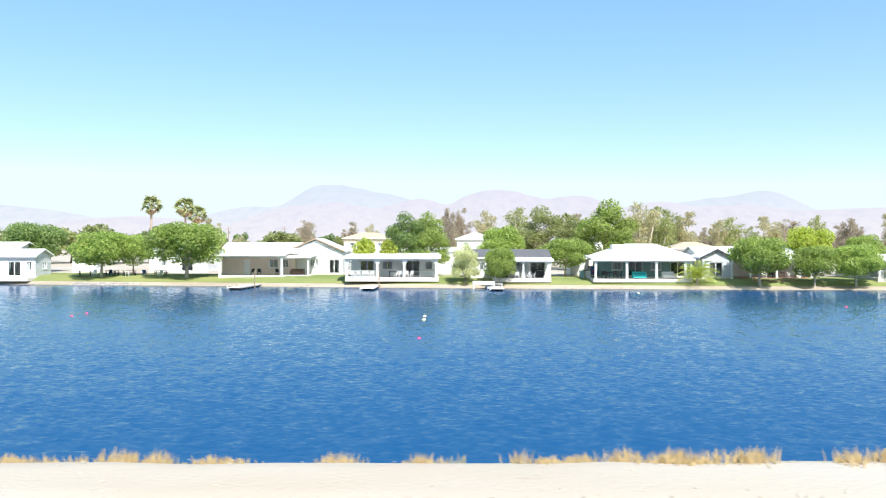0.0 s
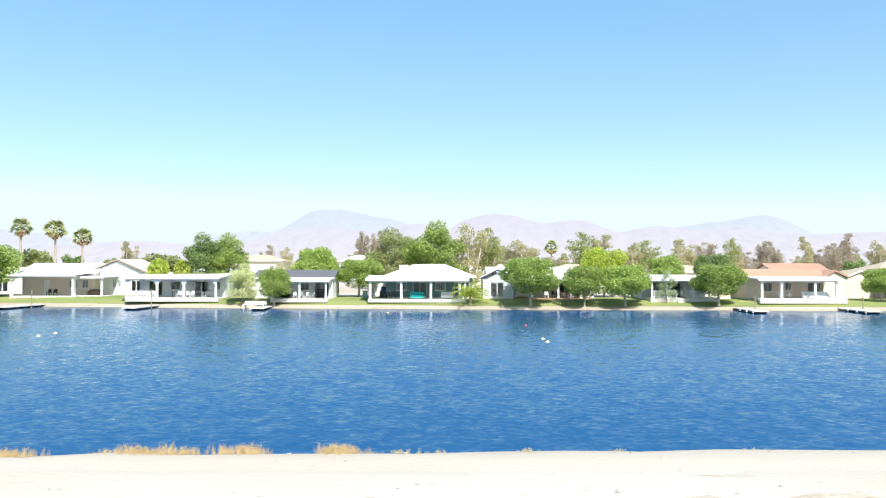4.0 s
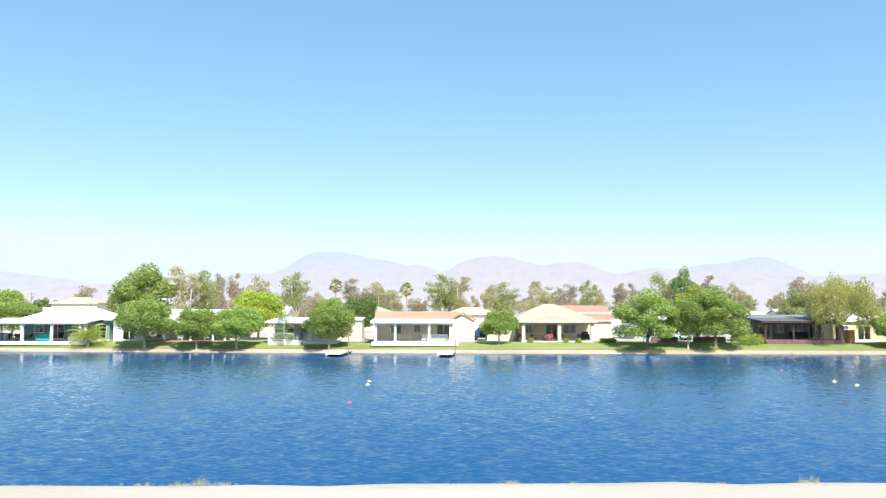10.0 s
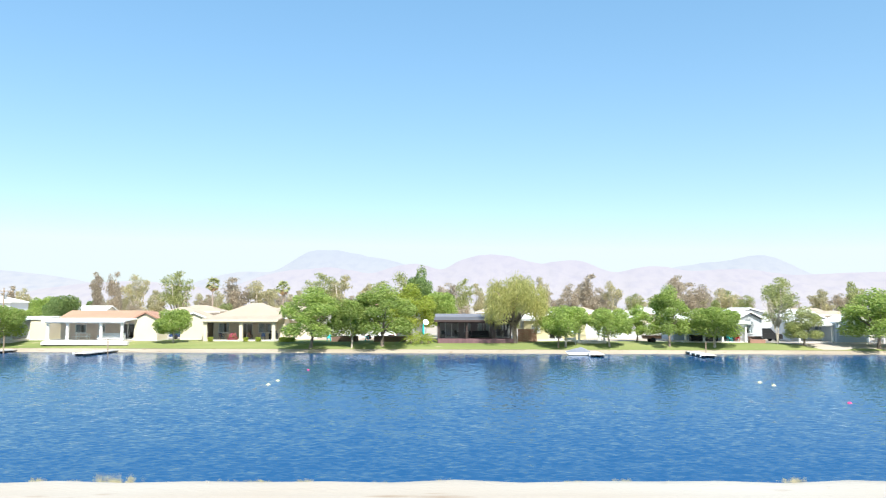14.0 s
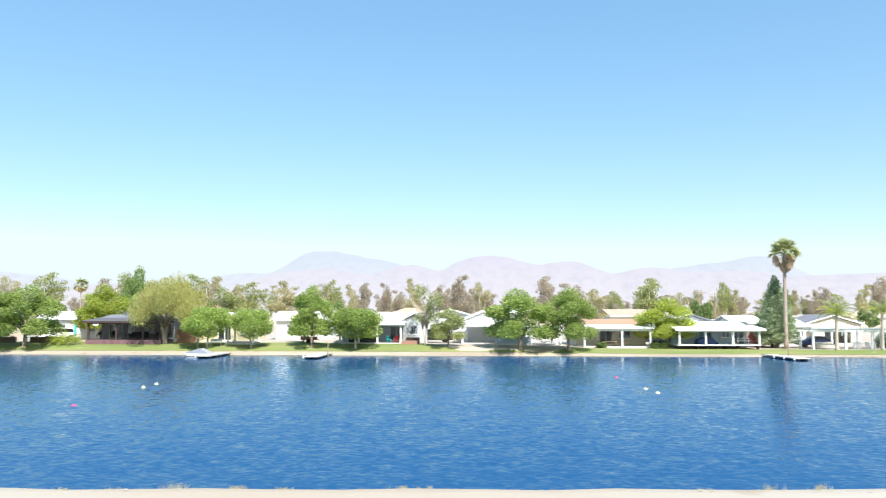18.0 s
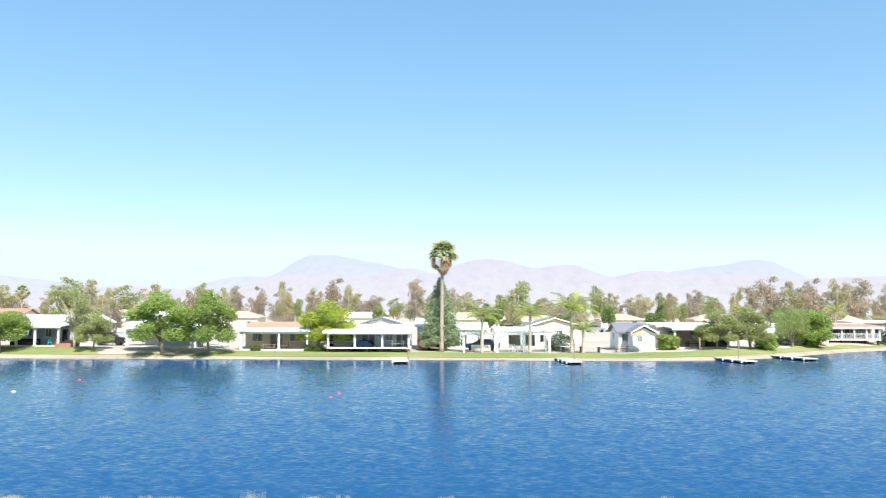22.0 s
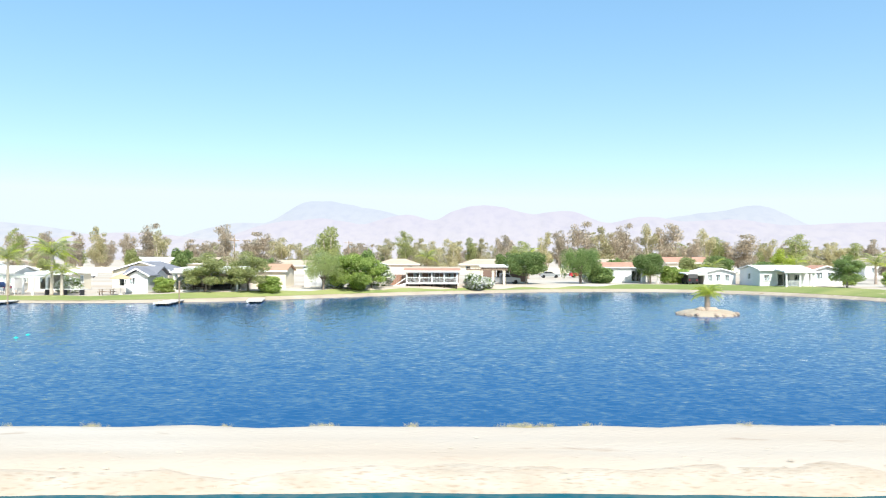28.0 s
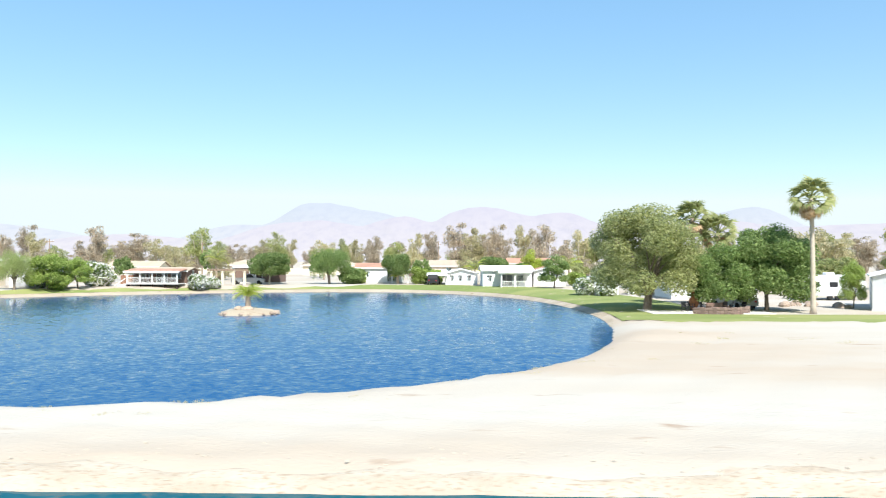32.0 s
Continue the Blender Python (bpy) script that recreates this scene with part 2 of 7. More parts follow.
BLUE_TARP = mat("dark_blue_tarp", (0.03, 0.06, 0.16), 0.6)
RED = mat("red_fabric", (0.5, 0.04, 0.05), 0.7)
PINK = mat("pink_buoy_vinyl", (0.85, 0.06, 0.2), 0.4, 0.05)
IVORY = mat("ivory_buoy_vinyl", (0.85, 0.75, 0.4), 0.4, 0.05)
GREEN_BUOY = mat("turquoise_buoy_vinyl", (0.02, 0.6, 0.5), 0.4, 0.05)
TURQ = mat("turquoise_fabric", (0.05, 0.5, 0.5), 0.8)
RUST = mat("rust_brown_steel", (0.3, 0.16, 0.1), 0.7, 0.2)
OCHRE = mat("ochre_canvas", (0.55, 0.36, 0.22), 0.85)
BEIGE = mat("beige_canvas", (0.66, 0.6, 0.5), 0.85)
BARK = mat("grey_brown_bark", (0.24, 0.19, 0.15), 0.95, 0.3, 2, 0.8, stretch=(1, 1, 0.3))
PALE_BARK = mat("pale_gum_bark", (0.5, 0.43, 0.35), 0.9, 0.25, 2, 0.5, stretch=(1, 1, 0.3))
PALM_BARK = mat("ringed_palm_bark", (0.42, 0.33, 0.27), 0.95, 0.25, 1, 0.8, stretch=(0.4, 0.4, 3))
ROCK = mat("tan_rock", (0.36, 0.28, 0.22), 0.95, 0.25, 2, 0.8, each=0.2)
PEBBLE = mat("pale_pebbles", (0.5, 0.44, 0.36), 0.95, 0.2)
LEAF = leafy("bright_green_leaves", (0.23, 0.34, 0.07), (0.6, 0.68, 0.23), 0.6)
LEAF_DARK = leafy("deep_green_leaves", (0.14, 0.225, 0.07), (0.4, 0.49, 0.19), 0.6)
LEAF_YELLOW = leafy("yellow_green_leaves", (0.36, 0.45, 0.06), (0.64, 0.67, 0.17), 0.6)
LEAF_WILLOW = leafy("pale_willow_leaves", (0.42, 0.43, 0.13), (0.68, 0.63, 0.27), 0.6)
LEAF_WILLOW_GREEN = leafy("pale_green_leaves", (0.36, 0.43, 0.15), (0.55, 0.6, 0.28), 0.6)
LEAF_OLIVE = leafy("olive_leaves", (0.27, 0.32, 0.11), (0.55, 0.55, 0.27), 0.6)
LEAF_GUM = leafy("dusty_gum_leaves", (0.42, 0.4, 0.22), (0.7, 0.63, 0.42), 0.6)
LEAF_GUM_BROWN = leafy("brownish_gum_leaves", (0.4, 0.345, 0.26), (0.66, 0.57, 0.45), 0.6)
LEAF_BLOOM = leafy("pale_blossoming_leaves", (0.5, 0.55, 0.2), (0.88, 0.86, 0.58), 0.5)
LEAF_BIG = leafy("dusty_olive_leaves", (0.28, 0.325, 0.12), (0.57, 0.57, 0.28), 0.6)
LEAF_BLUE = leafy("blue_green_needles", (0.27, 0.35, 0.18), (0.55, 0.62, 0.39), 0.5)
LEAF_PALM = leafy("palm_fronds", (0.3, 0.35, 0.13), (0.52, 0.52, 0.27))
LEAF_DRY = leafy("dry_palm_thatch", (0.5, 0.33, 0.18), (0.7, 0.52, 0.34), 0.3)
FLOWER = leafy("white_blossom", (0.7, 0.68, 0.6), (0.82, 0.82, 0.78), 0.2)
PINK_FLOWER = leafy("pink_blossom", (0.6, 0.1, 0.2), (0.75, 0.2, 0.3), 0.2)
GRASS_DRY = leafy("dry_grass_blades", (0.5, 0.36, 0.17), (0.62, 0.47, 0.26), 0.3)
GRASS_GREEN = leafy("olive_grass_blades", (0.44, 0.4, 0.22), (0.58, 0.5, 0.32), 0.4)
DIRT = earth("pale_dry_dirt", (0.465, 0.43, 0.375), (0.43, 0.36, 0.285), (0.31, 0.23, 0.165), 0.1, 0.5, 0.66)
BANK = earth("stained_bank_soil", (0.44, 0.39, 0.32), (0.39, 0.33, 0.26), (0.33, 0.26, 0.19), 1.6, 0.9, 0.55)
SAND = earth("pale_sandy_shore", (0.43, 0.37, 0.29), (0.36, 0.3, 0.23), (0.26, 0.2, 0.13), 0.3, 0.7, 0.6)
LAWN = earth("mown_lawn", (0.18, 0.225, 0.075), (0.27, 0.285, 0.11), (0.43, 0.38, 0.235), 0.16, 0.6, 0.64)
CANAL = water_mat("teal_canal_water", (0.004, 0.075, 0.1))
WATER = water_mat("blue_lake_water", (0.006, 0.063, 0.168))


# ---------- building blocks ----------
def part(name, bm, material, parent, label="", m=None, smooth=False):
    """Links a bmesh, or a mesh, as one mesh object under a thing or a part."""
    if isinstance(bm, bmesh.types.BMesh):
        me = bpy.data.meshes.new(name)
        bm.normal_update()
        bm.to_mesh(me)
        bm.free()
        me.materials.append(material)
        if smooth:
            me.shade_smooth()
    else:
        me = bm
        if not me.materials:
            me.materials.append(material)
    ob = new(name, me)
    ob.parent = parent
    if m is not None:
        ob.matrix_basis = m
    if label:
        tagged(ob, label)
    return ob


def thing(name, m, label, category, group="", kind=""):
    ob = new(name)
    ob.empty_display_size = 0.2
    ob.matrix_basis = m
    return tagged(ob, label, category, group, kind)


def box(bm, x0, x1, y0, y1, z0, z1, bevel=0.0):
    vs = [bm.verts.new((x, y, z)) for x in (x0, x1) for y in (y0, y1) for z in (z0, z1)]
    fs = [bm.faces.new([vs[i] for i in q]) for q in ((0, 1, 3, 2), (4, 6, 7, 5), (0, 4, 5, 1), (2, 3, 7, 6), (0, 2, 6, 4), (1, 5, 7, 3))]
    if bevel:
        bmesh.ops.bevel(bm, geom=list({e for f in fs for e in f.edges}), offset=bevel, segments=1, affect="EDGES")
    return bm


def boxes(*rows, bevel=0.0):
    bm = bmesh.new()
    for r in rows:
        box(bm, *r, bevel=bevel)
    return bm


def prism(points, a0, a1, axis="x"):
    """A closed outline of (u, z) pairs drawn out along x (outline in y, z) or along y (outline in x, z)."""
    bm = bmesh.new()
    rings = []
    for a in (a0, a1):
        rings.append([bm.verts.new((a, u, z) if axis == "x" else (u, a, z)) for u, z in points])
    k = len(points)
    for i in range(k):
        bm.faces.new((rings[0][i], rings[0][(i + 1) % k], rings[1][(i + 1) % k], rings[1][i]))
    bm.faces.new(rings[0][::-1]), bm.faces.new(rings[1])
    bmesh.ops.recalc_face_normals(bm, faces=bm.faces)
    return bm


def tube(bm, pts, radii, sides=7):
    """A tapered limb through the points."""
    rings = []
    for i, p in enumerate(pts):
        p = Vector(p)
        d = (Vector(pts[min(i + 1, len(pts) - 1)]) - Vector(pts[max(i - 1, 0)])).normalized()
        u = d.orthogonal().normalized()
        v = d.cross(u)
        rings.append([bm.verts.new(p + radii[i] * (math.cos(a) * u + math.sin(a) * v)) for a in (2 * math.pi * k / sides for k in range(sides))])
    for a, b in zip(rings, rings[1:]):
        for k in range(sides):
            bm.faces.new((a[k], a[(k + 1) % sides], b[(k + 1) % sides], b[k]))
    bm.faces.new(rings[0][::-1]), bm.faces.new(rings[-1])
    return bm


def lathe(profile, sides=12):
    """Turns (radius, z) pairs round the upright axis."""
    bm = bmesh.new()
    rings = [[bm.verts.new((max(r, 1e-3) * math.cos(2 * math.pi * k / sides), max(r, 1e-3) * math.sin(2 * math.pi * k / sides), z)) for k in range(sides)] for r, z in profile]
    for a, b in zip(rings, rings[1:]):
        for k in range(sides):
            bm.faces.new((a[k], a[(k + 1) % sides], b[(k + 1) % sides], b[k]))
    bm.faces.new(rings[0][::-1]), bm.faces.new(rings[-1])
    return bm


def mesh_of(name, verts, faces, material, smooth=False):
    me = bpy.data.meshes.new(name)
    me.from_pydata(verts, [], faces)
    me.materials.append(material)
    if smooth:
        me.shade_smooth()
    me.update()
    return me


# ---------- the lie of the land ----------
FAR_SHORE = [(-330, 114), (-200, 112), (-130, 110), (-60, 106.5), (-30, 102.6), (0, 98.8), (30, 96.8), (60, 95.3), (100, 94.1), (130, 93.9), (165, 92.9), (200, 91.5), (226, 90.2), (238, 90.4),
             (247, 93.4), (255, 99.8), (267, 110.8), (280, 119.4), (292, 124.5), (304, 127.5), (314, 125.5), (322, 119), (329, 109), (333.5, 92), (334.8, 72),
             (333, 55), (329, 40.8), (323.5, 32.3), (318, 27.6), (309, 24.0), (297, 22.3), (280, 21.9)]
LAKE = np.array(FAR_SHORE + [(262, 21.7), (230, 21.4), (170, 22.2), (110, 22.0), (68, 21.3), (55, 20.9), (43, 20.2), (31, 19.9), (21, 19.7), (10, 18.6), (-60, 18.6), (-330, 20)], float)


def rounded(points, rounds=2):
    p = np.asarray(points, float)
    for _ in range(rounds):
        q = np.roll(p, -1, 0)
        p = np.stack([0.75 * p + 0.25 * q, 0.25 * p + 0.75 * q], 1).reshape(-1, 2)
    return p


LAKE_LINE = rounded(LAKE)


def shore_distance(s, d):
    """Metres outside the lake's edge (inside: minus) for arrays of places."""
    s, d = np.asarray(s, float), np.asarray(d, float)
    best, inside = np.full(s.shape, 1e9), np.zeros(s.shape, bool)
    for (ax, ay), (bx, by) in zip(LAKE_LINE, np.roll(LAKE_LINE, -1, 0)):
        ux, uy = bx - ax, by - ay
        k = np.clip(((s - ax) * ux + (d - ay) * uy) / (ux * ux + uy * uy + 1e-9), 0, 1)
        best = np.minimum(best, np.hypot(s - ax - k * ux, d - ay - k * uy))
        if abs(uy) > 1e-9:
            inside ^= ((ay > d) != (by > d)) & (s < ax + (d - ay) / uy * ux)
    return np.where(inside, -best, best)


def canal_edge(s):
    return np.interp(s, [-400, 55, 80, 250, 275, 300, 325, 400], [14.2, 14.2, 15.2, 15.4, 16.2, 15.6, 14.9, 15.0])


def land(s, d):
    """Height of the ground."""
    s, d = np.asarray(s, float), np.asarray(d, float)
    sd = shore_distance(s, d)
    far = np.interp(sd, [-4, -1, 0, 0.5, 1.0, 2, 3.5, 6, 16], [-1.4, -0.45, 0, 0.22, 0.38, 0.68, 1.04, 1.12, 1.18])
    near = np.interp(sd, [-4, -0.8, 0, 0.5, 1.5], [-1.4, -0.4, 0.02, 0.3, 0.33])
    east = np.interp(sd, [-4, -1, 0, 1.5, 6], [-1.4, -0.4, 0, 0.3, 0.36]) + np.interp(d, [60, 75, 110], [0, 0.15, 0.7]) * np.clip(sd / 6, 0, 1)
    w = np.clip((s - 326) / 12, 0, 1) * np.clip((118 - d) / 20, 0, 1)
    z = np.where(d > 45, far, near)
    z = z * (1 - w) + east * w
    z = z - np.interp(s, [168, 190, 232, 246], [0, 0.45, 0.45, 0]) * np.clip(sd / 3, 0, 1) * (d > 45) * (d < 135)
    c = canal_edge(s)
    z = np.where(d < c + 1.2, np.interp(d - c, [-3, -0.6, 0, 0.4, 1.2], [-1.6, -0.7, -0.12, 0.12, 0.32]), z)
    z = np.where(d < -14, np.interp(d, [-30, -17, -14], [1.0, 0.6, -0.9]), z)
    return z


def land_at(s, d):
    return float(land(np.array([s]), np.array([d]))[0])


def spots(s, d):
    dd, a = d * BEND / (BEND + d), (along(s) - MID) / BEND
    return MID + (BEND - dd) * np.sin(a), BEND - (BEND - dd) * np.cos(a)


def sheet(name, s_axis, d_axis, height, material, kind, label, category):
    ss, dd = np.meshgrid(s_axis, d_axis)
    zz = height(ss, dd)
    x, y = spots(ss, dd)
    nv = np.stack([x, y, zz], -1).reshape(-1, 3)
    w, h = len(s_axis), len(d_axis)
    i = (np.arange(h - 1)[:, None] * w + np.arange(w - 1)[None, :]).reshape(-1)
    me = mesh_of(name, nv.tolist(), np.stack([i, i + 1, i + w + 1, i + w], 1).tolist(), material, True)
    return tagged(new(name, me), label, category, kind=kind)


def rough_land(ss, dd):
    z = land(ss, dd)
    lumps = 0.05 * np.sin(ss * 1.3 + dd) * np.sin(dd * 2.1 - ss * 0.31) + 0.03 * np.sin(ss * 3.1) * np.sin(dd * 3.7)
    return z + lumps * ((dd < 60) | (ss > 330)) * (z > -0.3)


S_AXIS = np.concatenate([[-4200, -2500, -1400, -800, -500, -380], np.arange(-330, 300, 2.0), np.arange(300, 342, 0.75), np.arange(342, 420, 2.0), [430, 450, 500, 600, 800, 1200, 2000, 3000, 4500]])
D_AXIS = np.concatenate([[-900, -300, -80, -40, -30, -20, -17, -15.5, -14, -10, 0, 6, 9, 10], np.arange(10.5, 24, 0.5), np.arange(24, 84, 1.0), np.arange(84, 142, 1.0),
                         [146, 152, 160, 175, 200, 260, 400, 700, 1200, 2500, 6000, 19000]])
sheet("ground", S_AXIS, D_AXIS, rough_land, DIRT, "structure", "pale dry bare earth with gravel, tracks and weeds", "ground")
sheet("lake_water", np.arange(-340, 350, 10.0), np.arange(17.6, 140, 6.0), lambda s, d: np.zeros_like(s), WATER, "structure", "deep blue wind-rippled lake water", "water")
sheet("canal_water", np.arange(-340, 420, 20.0), np.array([-16, -8, 0, 8, 13, 16.5]), lambda s, d: np.full_like(s, -0.14), CANAL, "structure", "blue rippled canal water beside the dirt road", "water")


def canal_bank():
    """The rough, stained slope between the dirt road and the canal."""
    s = np.arange(-60, 380, 0.8)
    c = canal_edge(s)
    wide = 0.85 + 0.2 * np.sin(s * 0.23) + 0.2 * np.sin(s * 0.71 + 1) + 0.12 * np.sin(s * 1.9)
    u = np.linspace(0, 1, 9)[:, None]
    d = (c - 0.5) + (wide + 0.5) * u
    ss = np.repeat(s[None, :], 9, 0)
    z = rough_land(ss, d) + 0.03 - 0.06 * (u > 0.95) + 0.02 * np.sin(ss * 3.3 + d * 5)
    x, y = spots(ss, d)
    w = len(s)
    i = (np.arange(8)[:, None] * w + np.arange(w - 1)[None, :]).reshape(-1)
    me = mesh_of("canal_bank", np.stack([x, y, z], -1).reshape(-1, 3).tolist(), np.stack([i, i + 1, i + w + 1, i + w], 1).tolist(), BANK, True)
    return tagged(new("canal_bank", me), "rough tan earth bank of the canal", "bank", kind="structure")


canal_bank()


def shore_band(name, d0, d1, step, lift, material, label, category, first, last, end_width=None):
    """A strip that follows the far shore, from d0 to d1 metres outside the water's edge."""
    line = rounded(FAR_SHORE, 3)
    keep = [p for p in line if p[0] > -329]
    pts = []
    for a, b in zip(keep, keep[1:]):
        n = max(1, int(np.hypot(*(b - a)) / step))
        pts += [a + (b - a) * k / n for k in range(n)]
    end = next(k for k, q in enumerate(pts) if q[0] > 300 and q[1] < last)
    pts = np.array(pts[first:end])
    t = np.gradient(pts, axis=0)
    for _ in range(40):
        t[1:-1] = (t[:-2] + t[1:-1] * 2 + t[2:]) / 4
    t /= np.linalg.norm(t, axis=1)[:, None]
    nrm = np.stack([-t[:, 1], t[:, 0]], 1)
    offs = np.linspace(0, 1, 12) ** 1.5
    wid = np.full(len(pts), d1) if end_width is None else end_width(pts)
    grid = np.stack([pts + nrm * (d0 + (wid - d0) * o)[:, None] for o in offs])
    z = land(grid[..., 0], grid[..., 1]) + lift
    x, y = spots(grid[..., 0], grid[..., 1])
    nv = np.stack([x, y, z], -1).reshape(-1, 3)
    h, w = grid.shape[:2]
    i = (np.arange(h - 1)[:, None] * w + np.arange(w - 1)[None, :]).reshape(-1)
    me = mesh_of(name, nv.tolist(), np.stack([i, i + 1, i + w + 1, i + w], 1).tolist(), material, True)
    return tagged(new(name, me), label, category, kind="structure")


def lawn_width(pts):
    return np.interp(pts[:, 0], [-60, 60, 150, 163, 166, 178, 181, 190, 235, 262, 285, 300, 340], [11, 11, 9, 6, 1.6, 1.6, 4, 5.5, 4.6, 3, 1.8, 2.2, 12]) * np.interp(pts[:, 1], [55, 66, 80], [0.15, 0.9, 1.0]) + 0.5 * np.sin(pts[:, 0] * 0.7)


shore_band("shore_sand", 0.0, 1.5, 2.0, 0.02, SAND, "narrow pale sandy shore along the lawn", "shore", 0, 58, lambda q: np.interp(q[:, 1], [57, 74], [0.12, 1.5]))
sheet("lawn_end", np.arange(337, 372, 1.0), np.concatenate([np.arange(58.6, 66, 0.6), [66]]), lambda s, d: land(s, d) + 0.06 - 0.2 * np.clip((59.4 + 0.5 * np.sin(s * 0.9) + 0.3 * np.sin(s * 2.3) - d) / 0.6, 0, 1), LAWN, "structure", "green lawn strip under the trees at the lake's end", "lawn")
shore_band("lawn", 1.1, 14, 2.0, 0.05, LAWN, "mown green lawn between the houses and the lake", "lawn", 0, 60, lawn_width)

# ---------- distant mountains ----------
def hills(name, far, humps, rough, material, label, seed):
    """A range of hills: rounded humps (bearing in degrees, half-width, height angle in degrees) with ridges and gullies."""
    cols, rowsn = 420, 26
    verts = []
    noise.seed_set(seed)
    for j in range(rowsn):
        u = j / (rowsn - 1)
        for i in range(cols):
            b = -46 + 92 * i / (cols - 1)
            h = 0.0
            for c, w, top in humps:
                q = abs(b - c) / w
                h += (top * math.exp(-q * q * 1.4)) ** 9
            h = h ** (1 / 9)
            ridge = noise.fractal(Vector((b * 0.35, u * 1.2, seed)), 0.9, 2.1, 6)
            h = h * (1 + 0.035 * ridge)
            r = far - (1 - u) * 500
            hz = far * math.tan(radians(h)) * (u ** 0.8) * (1 + 0.42 * rough * noise.fractal(Vector((b * 0.8, u * 3, seed + 3)), 0.7, 2.2, 7) * (1 - u))
            verts.append((MID + r * math.sin(radians(b)), r * math.cos(radians(b)), hz - 2))
    i = (np.arange(rowsn - 1)[:, None] * cols + np.arange(cols - 1)[None, :]).reshape(-1)
    me = mesh_of(name, verts, np.stack([i, i + 1, i + cols + 1, i + cols], 1).tolist(), material, True)
    return tagged(new(name, me), label, "mountain", kind="structure")


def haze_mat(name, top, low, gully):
    """Backdrop of far hills: bright summer haze painted into a faint glow, paler below."""
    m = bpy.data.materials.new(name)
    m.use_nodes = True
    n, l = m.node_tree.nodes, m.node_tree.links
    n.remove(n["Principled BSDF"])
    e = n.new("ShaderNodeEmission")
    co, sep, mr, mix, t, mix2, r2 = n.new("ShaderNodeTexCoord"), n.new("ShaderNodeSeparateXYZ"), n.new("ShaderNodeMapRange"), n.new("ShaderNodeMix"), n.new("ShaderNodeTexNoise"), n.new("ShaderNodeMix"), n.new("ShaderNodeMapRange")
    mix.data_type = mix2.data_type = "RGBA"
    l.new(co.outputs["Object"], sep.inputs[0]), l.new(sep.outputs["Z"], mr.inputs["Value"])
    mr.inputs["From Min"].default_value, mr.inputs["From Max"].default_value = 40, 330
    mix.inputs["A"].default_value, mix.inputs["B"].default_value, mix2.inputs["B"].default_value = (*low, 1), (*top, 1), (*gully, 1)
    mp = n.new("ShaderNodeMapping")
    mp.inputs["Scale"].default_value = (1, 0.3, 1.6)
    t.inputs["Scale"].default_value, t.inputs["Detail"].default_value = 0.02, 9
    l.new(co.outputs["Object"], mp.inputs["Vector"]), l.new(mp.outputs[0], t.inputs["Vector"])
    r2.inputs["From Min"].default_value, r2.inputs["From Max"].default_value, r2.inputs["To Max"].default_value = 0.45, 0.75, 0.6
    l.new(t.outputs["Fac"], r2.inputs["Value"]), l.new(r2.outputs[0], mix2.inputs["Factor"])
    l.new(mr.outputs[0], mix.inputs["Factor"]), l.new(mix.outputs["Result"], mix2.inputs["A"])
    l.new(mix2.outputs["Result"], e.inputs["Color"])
    # this glow is the painted haze; the diffuse share takes real sunlight
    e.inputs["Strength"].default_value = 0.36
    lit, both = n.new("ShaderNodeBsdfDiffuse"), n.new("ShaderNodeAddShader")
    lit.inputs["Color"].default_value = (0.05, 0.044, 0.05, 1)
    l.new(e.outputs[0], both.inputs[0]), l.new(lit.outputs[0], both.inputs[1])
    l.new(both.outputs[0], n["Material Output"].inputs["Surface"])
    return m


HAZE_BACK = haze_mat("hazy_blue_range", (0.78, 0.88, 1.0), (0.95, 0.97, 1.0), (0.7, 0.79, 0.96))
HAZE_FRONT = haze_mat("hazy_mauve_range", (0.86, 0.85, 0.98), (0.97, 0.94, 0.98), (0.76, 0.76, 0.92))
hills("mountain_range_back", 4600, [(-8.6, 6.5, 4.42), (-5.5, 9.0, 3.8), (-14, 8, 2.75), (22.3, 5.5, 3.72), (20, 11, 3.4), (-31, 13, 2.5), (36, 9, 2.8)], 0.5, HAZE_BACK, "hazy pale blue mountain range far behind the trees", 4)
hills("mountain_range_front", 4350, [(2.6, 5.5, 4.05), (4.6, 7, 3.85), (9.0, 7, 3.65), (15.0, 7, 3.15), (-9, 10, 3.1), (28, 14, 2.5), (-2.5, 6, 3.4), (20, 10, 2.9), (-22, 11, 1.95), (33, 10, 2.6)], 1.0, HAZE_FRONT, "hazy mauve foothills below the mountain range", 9)

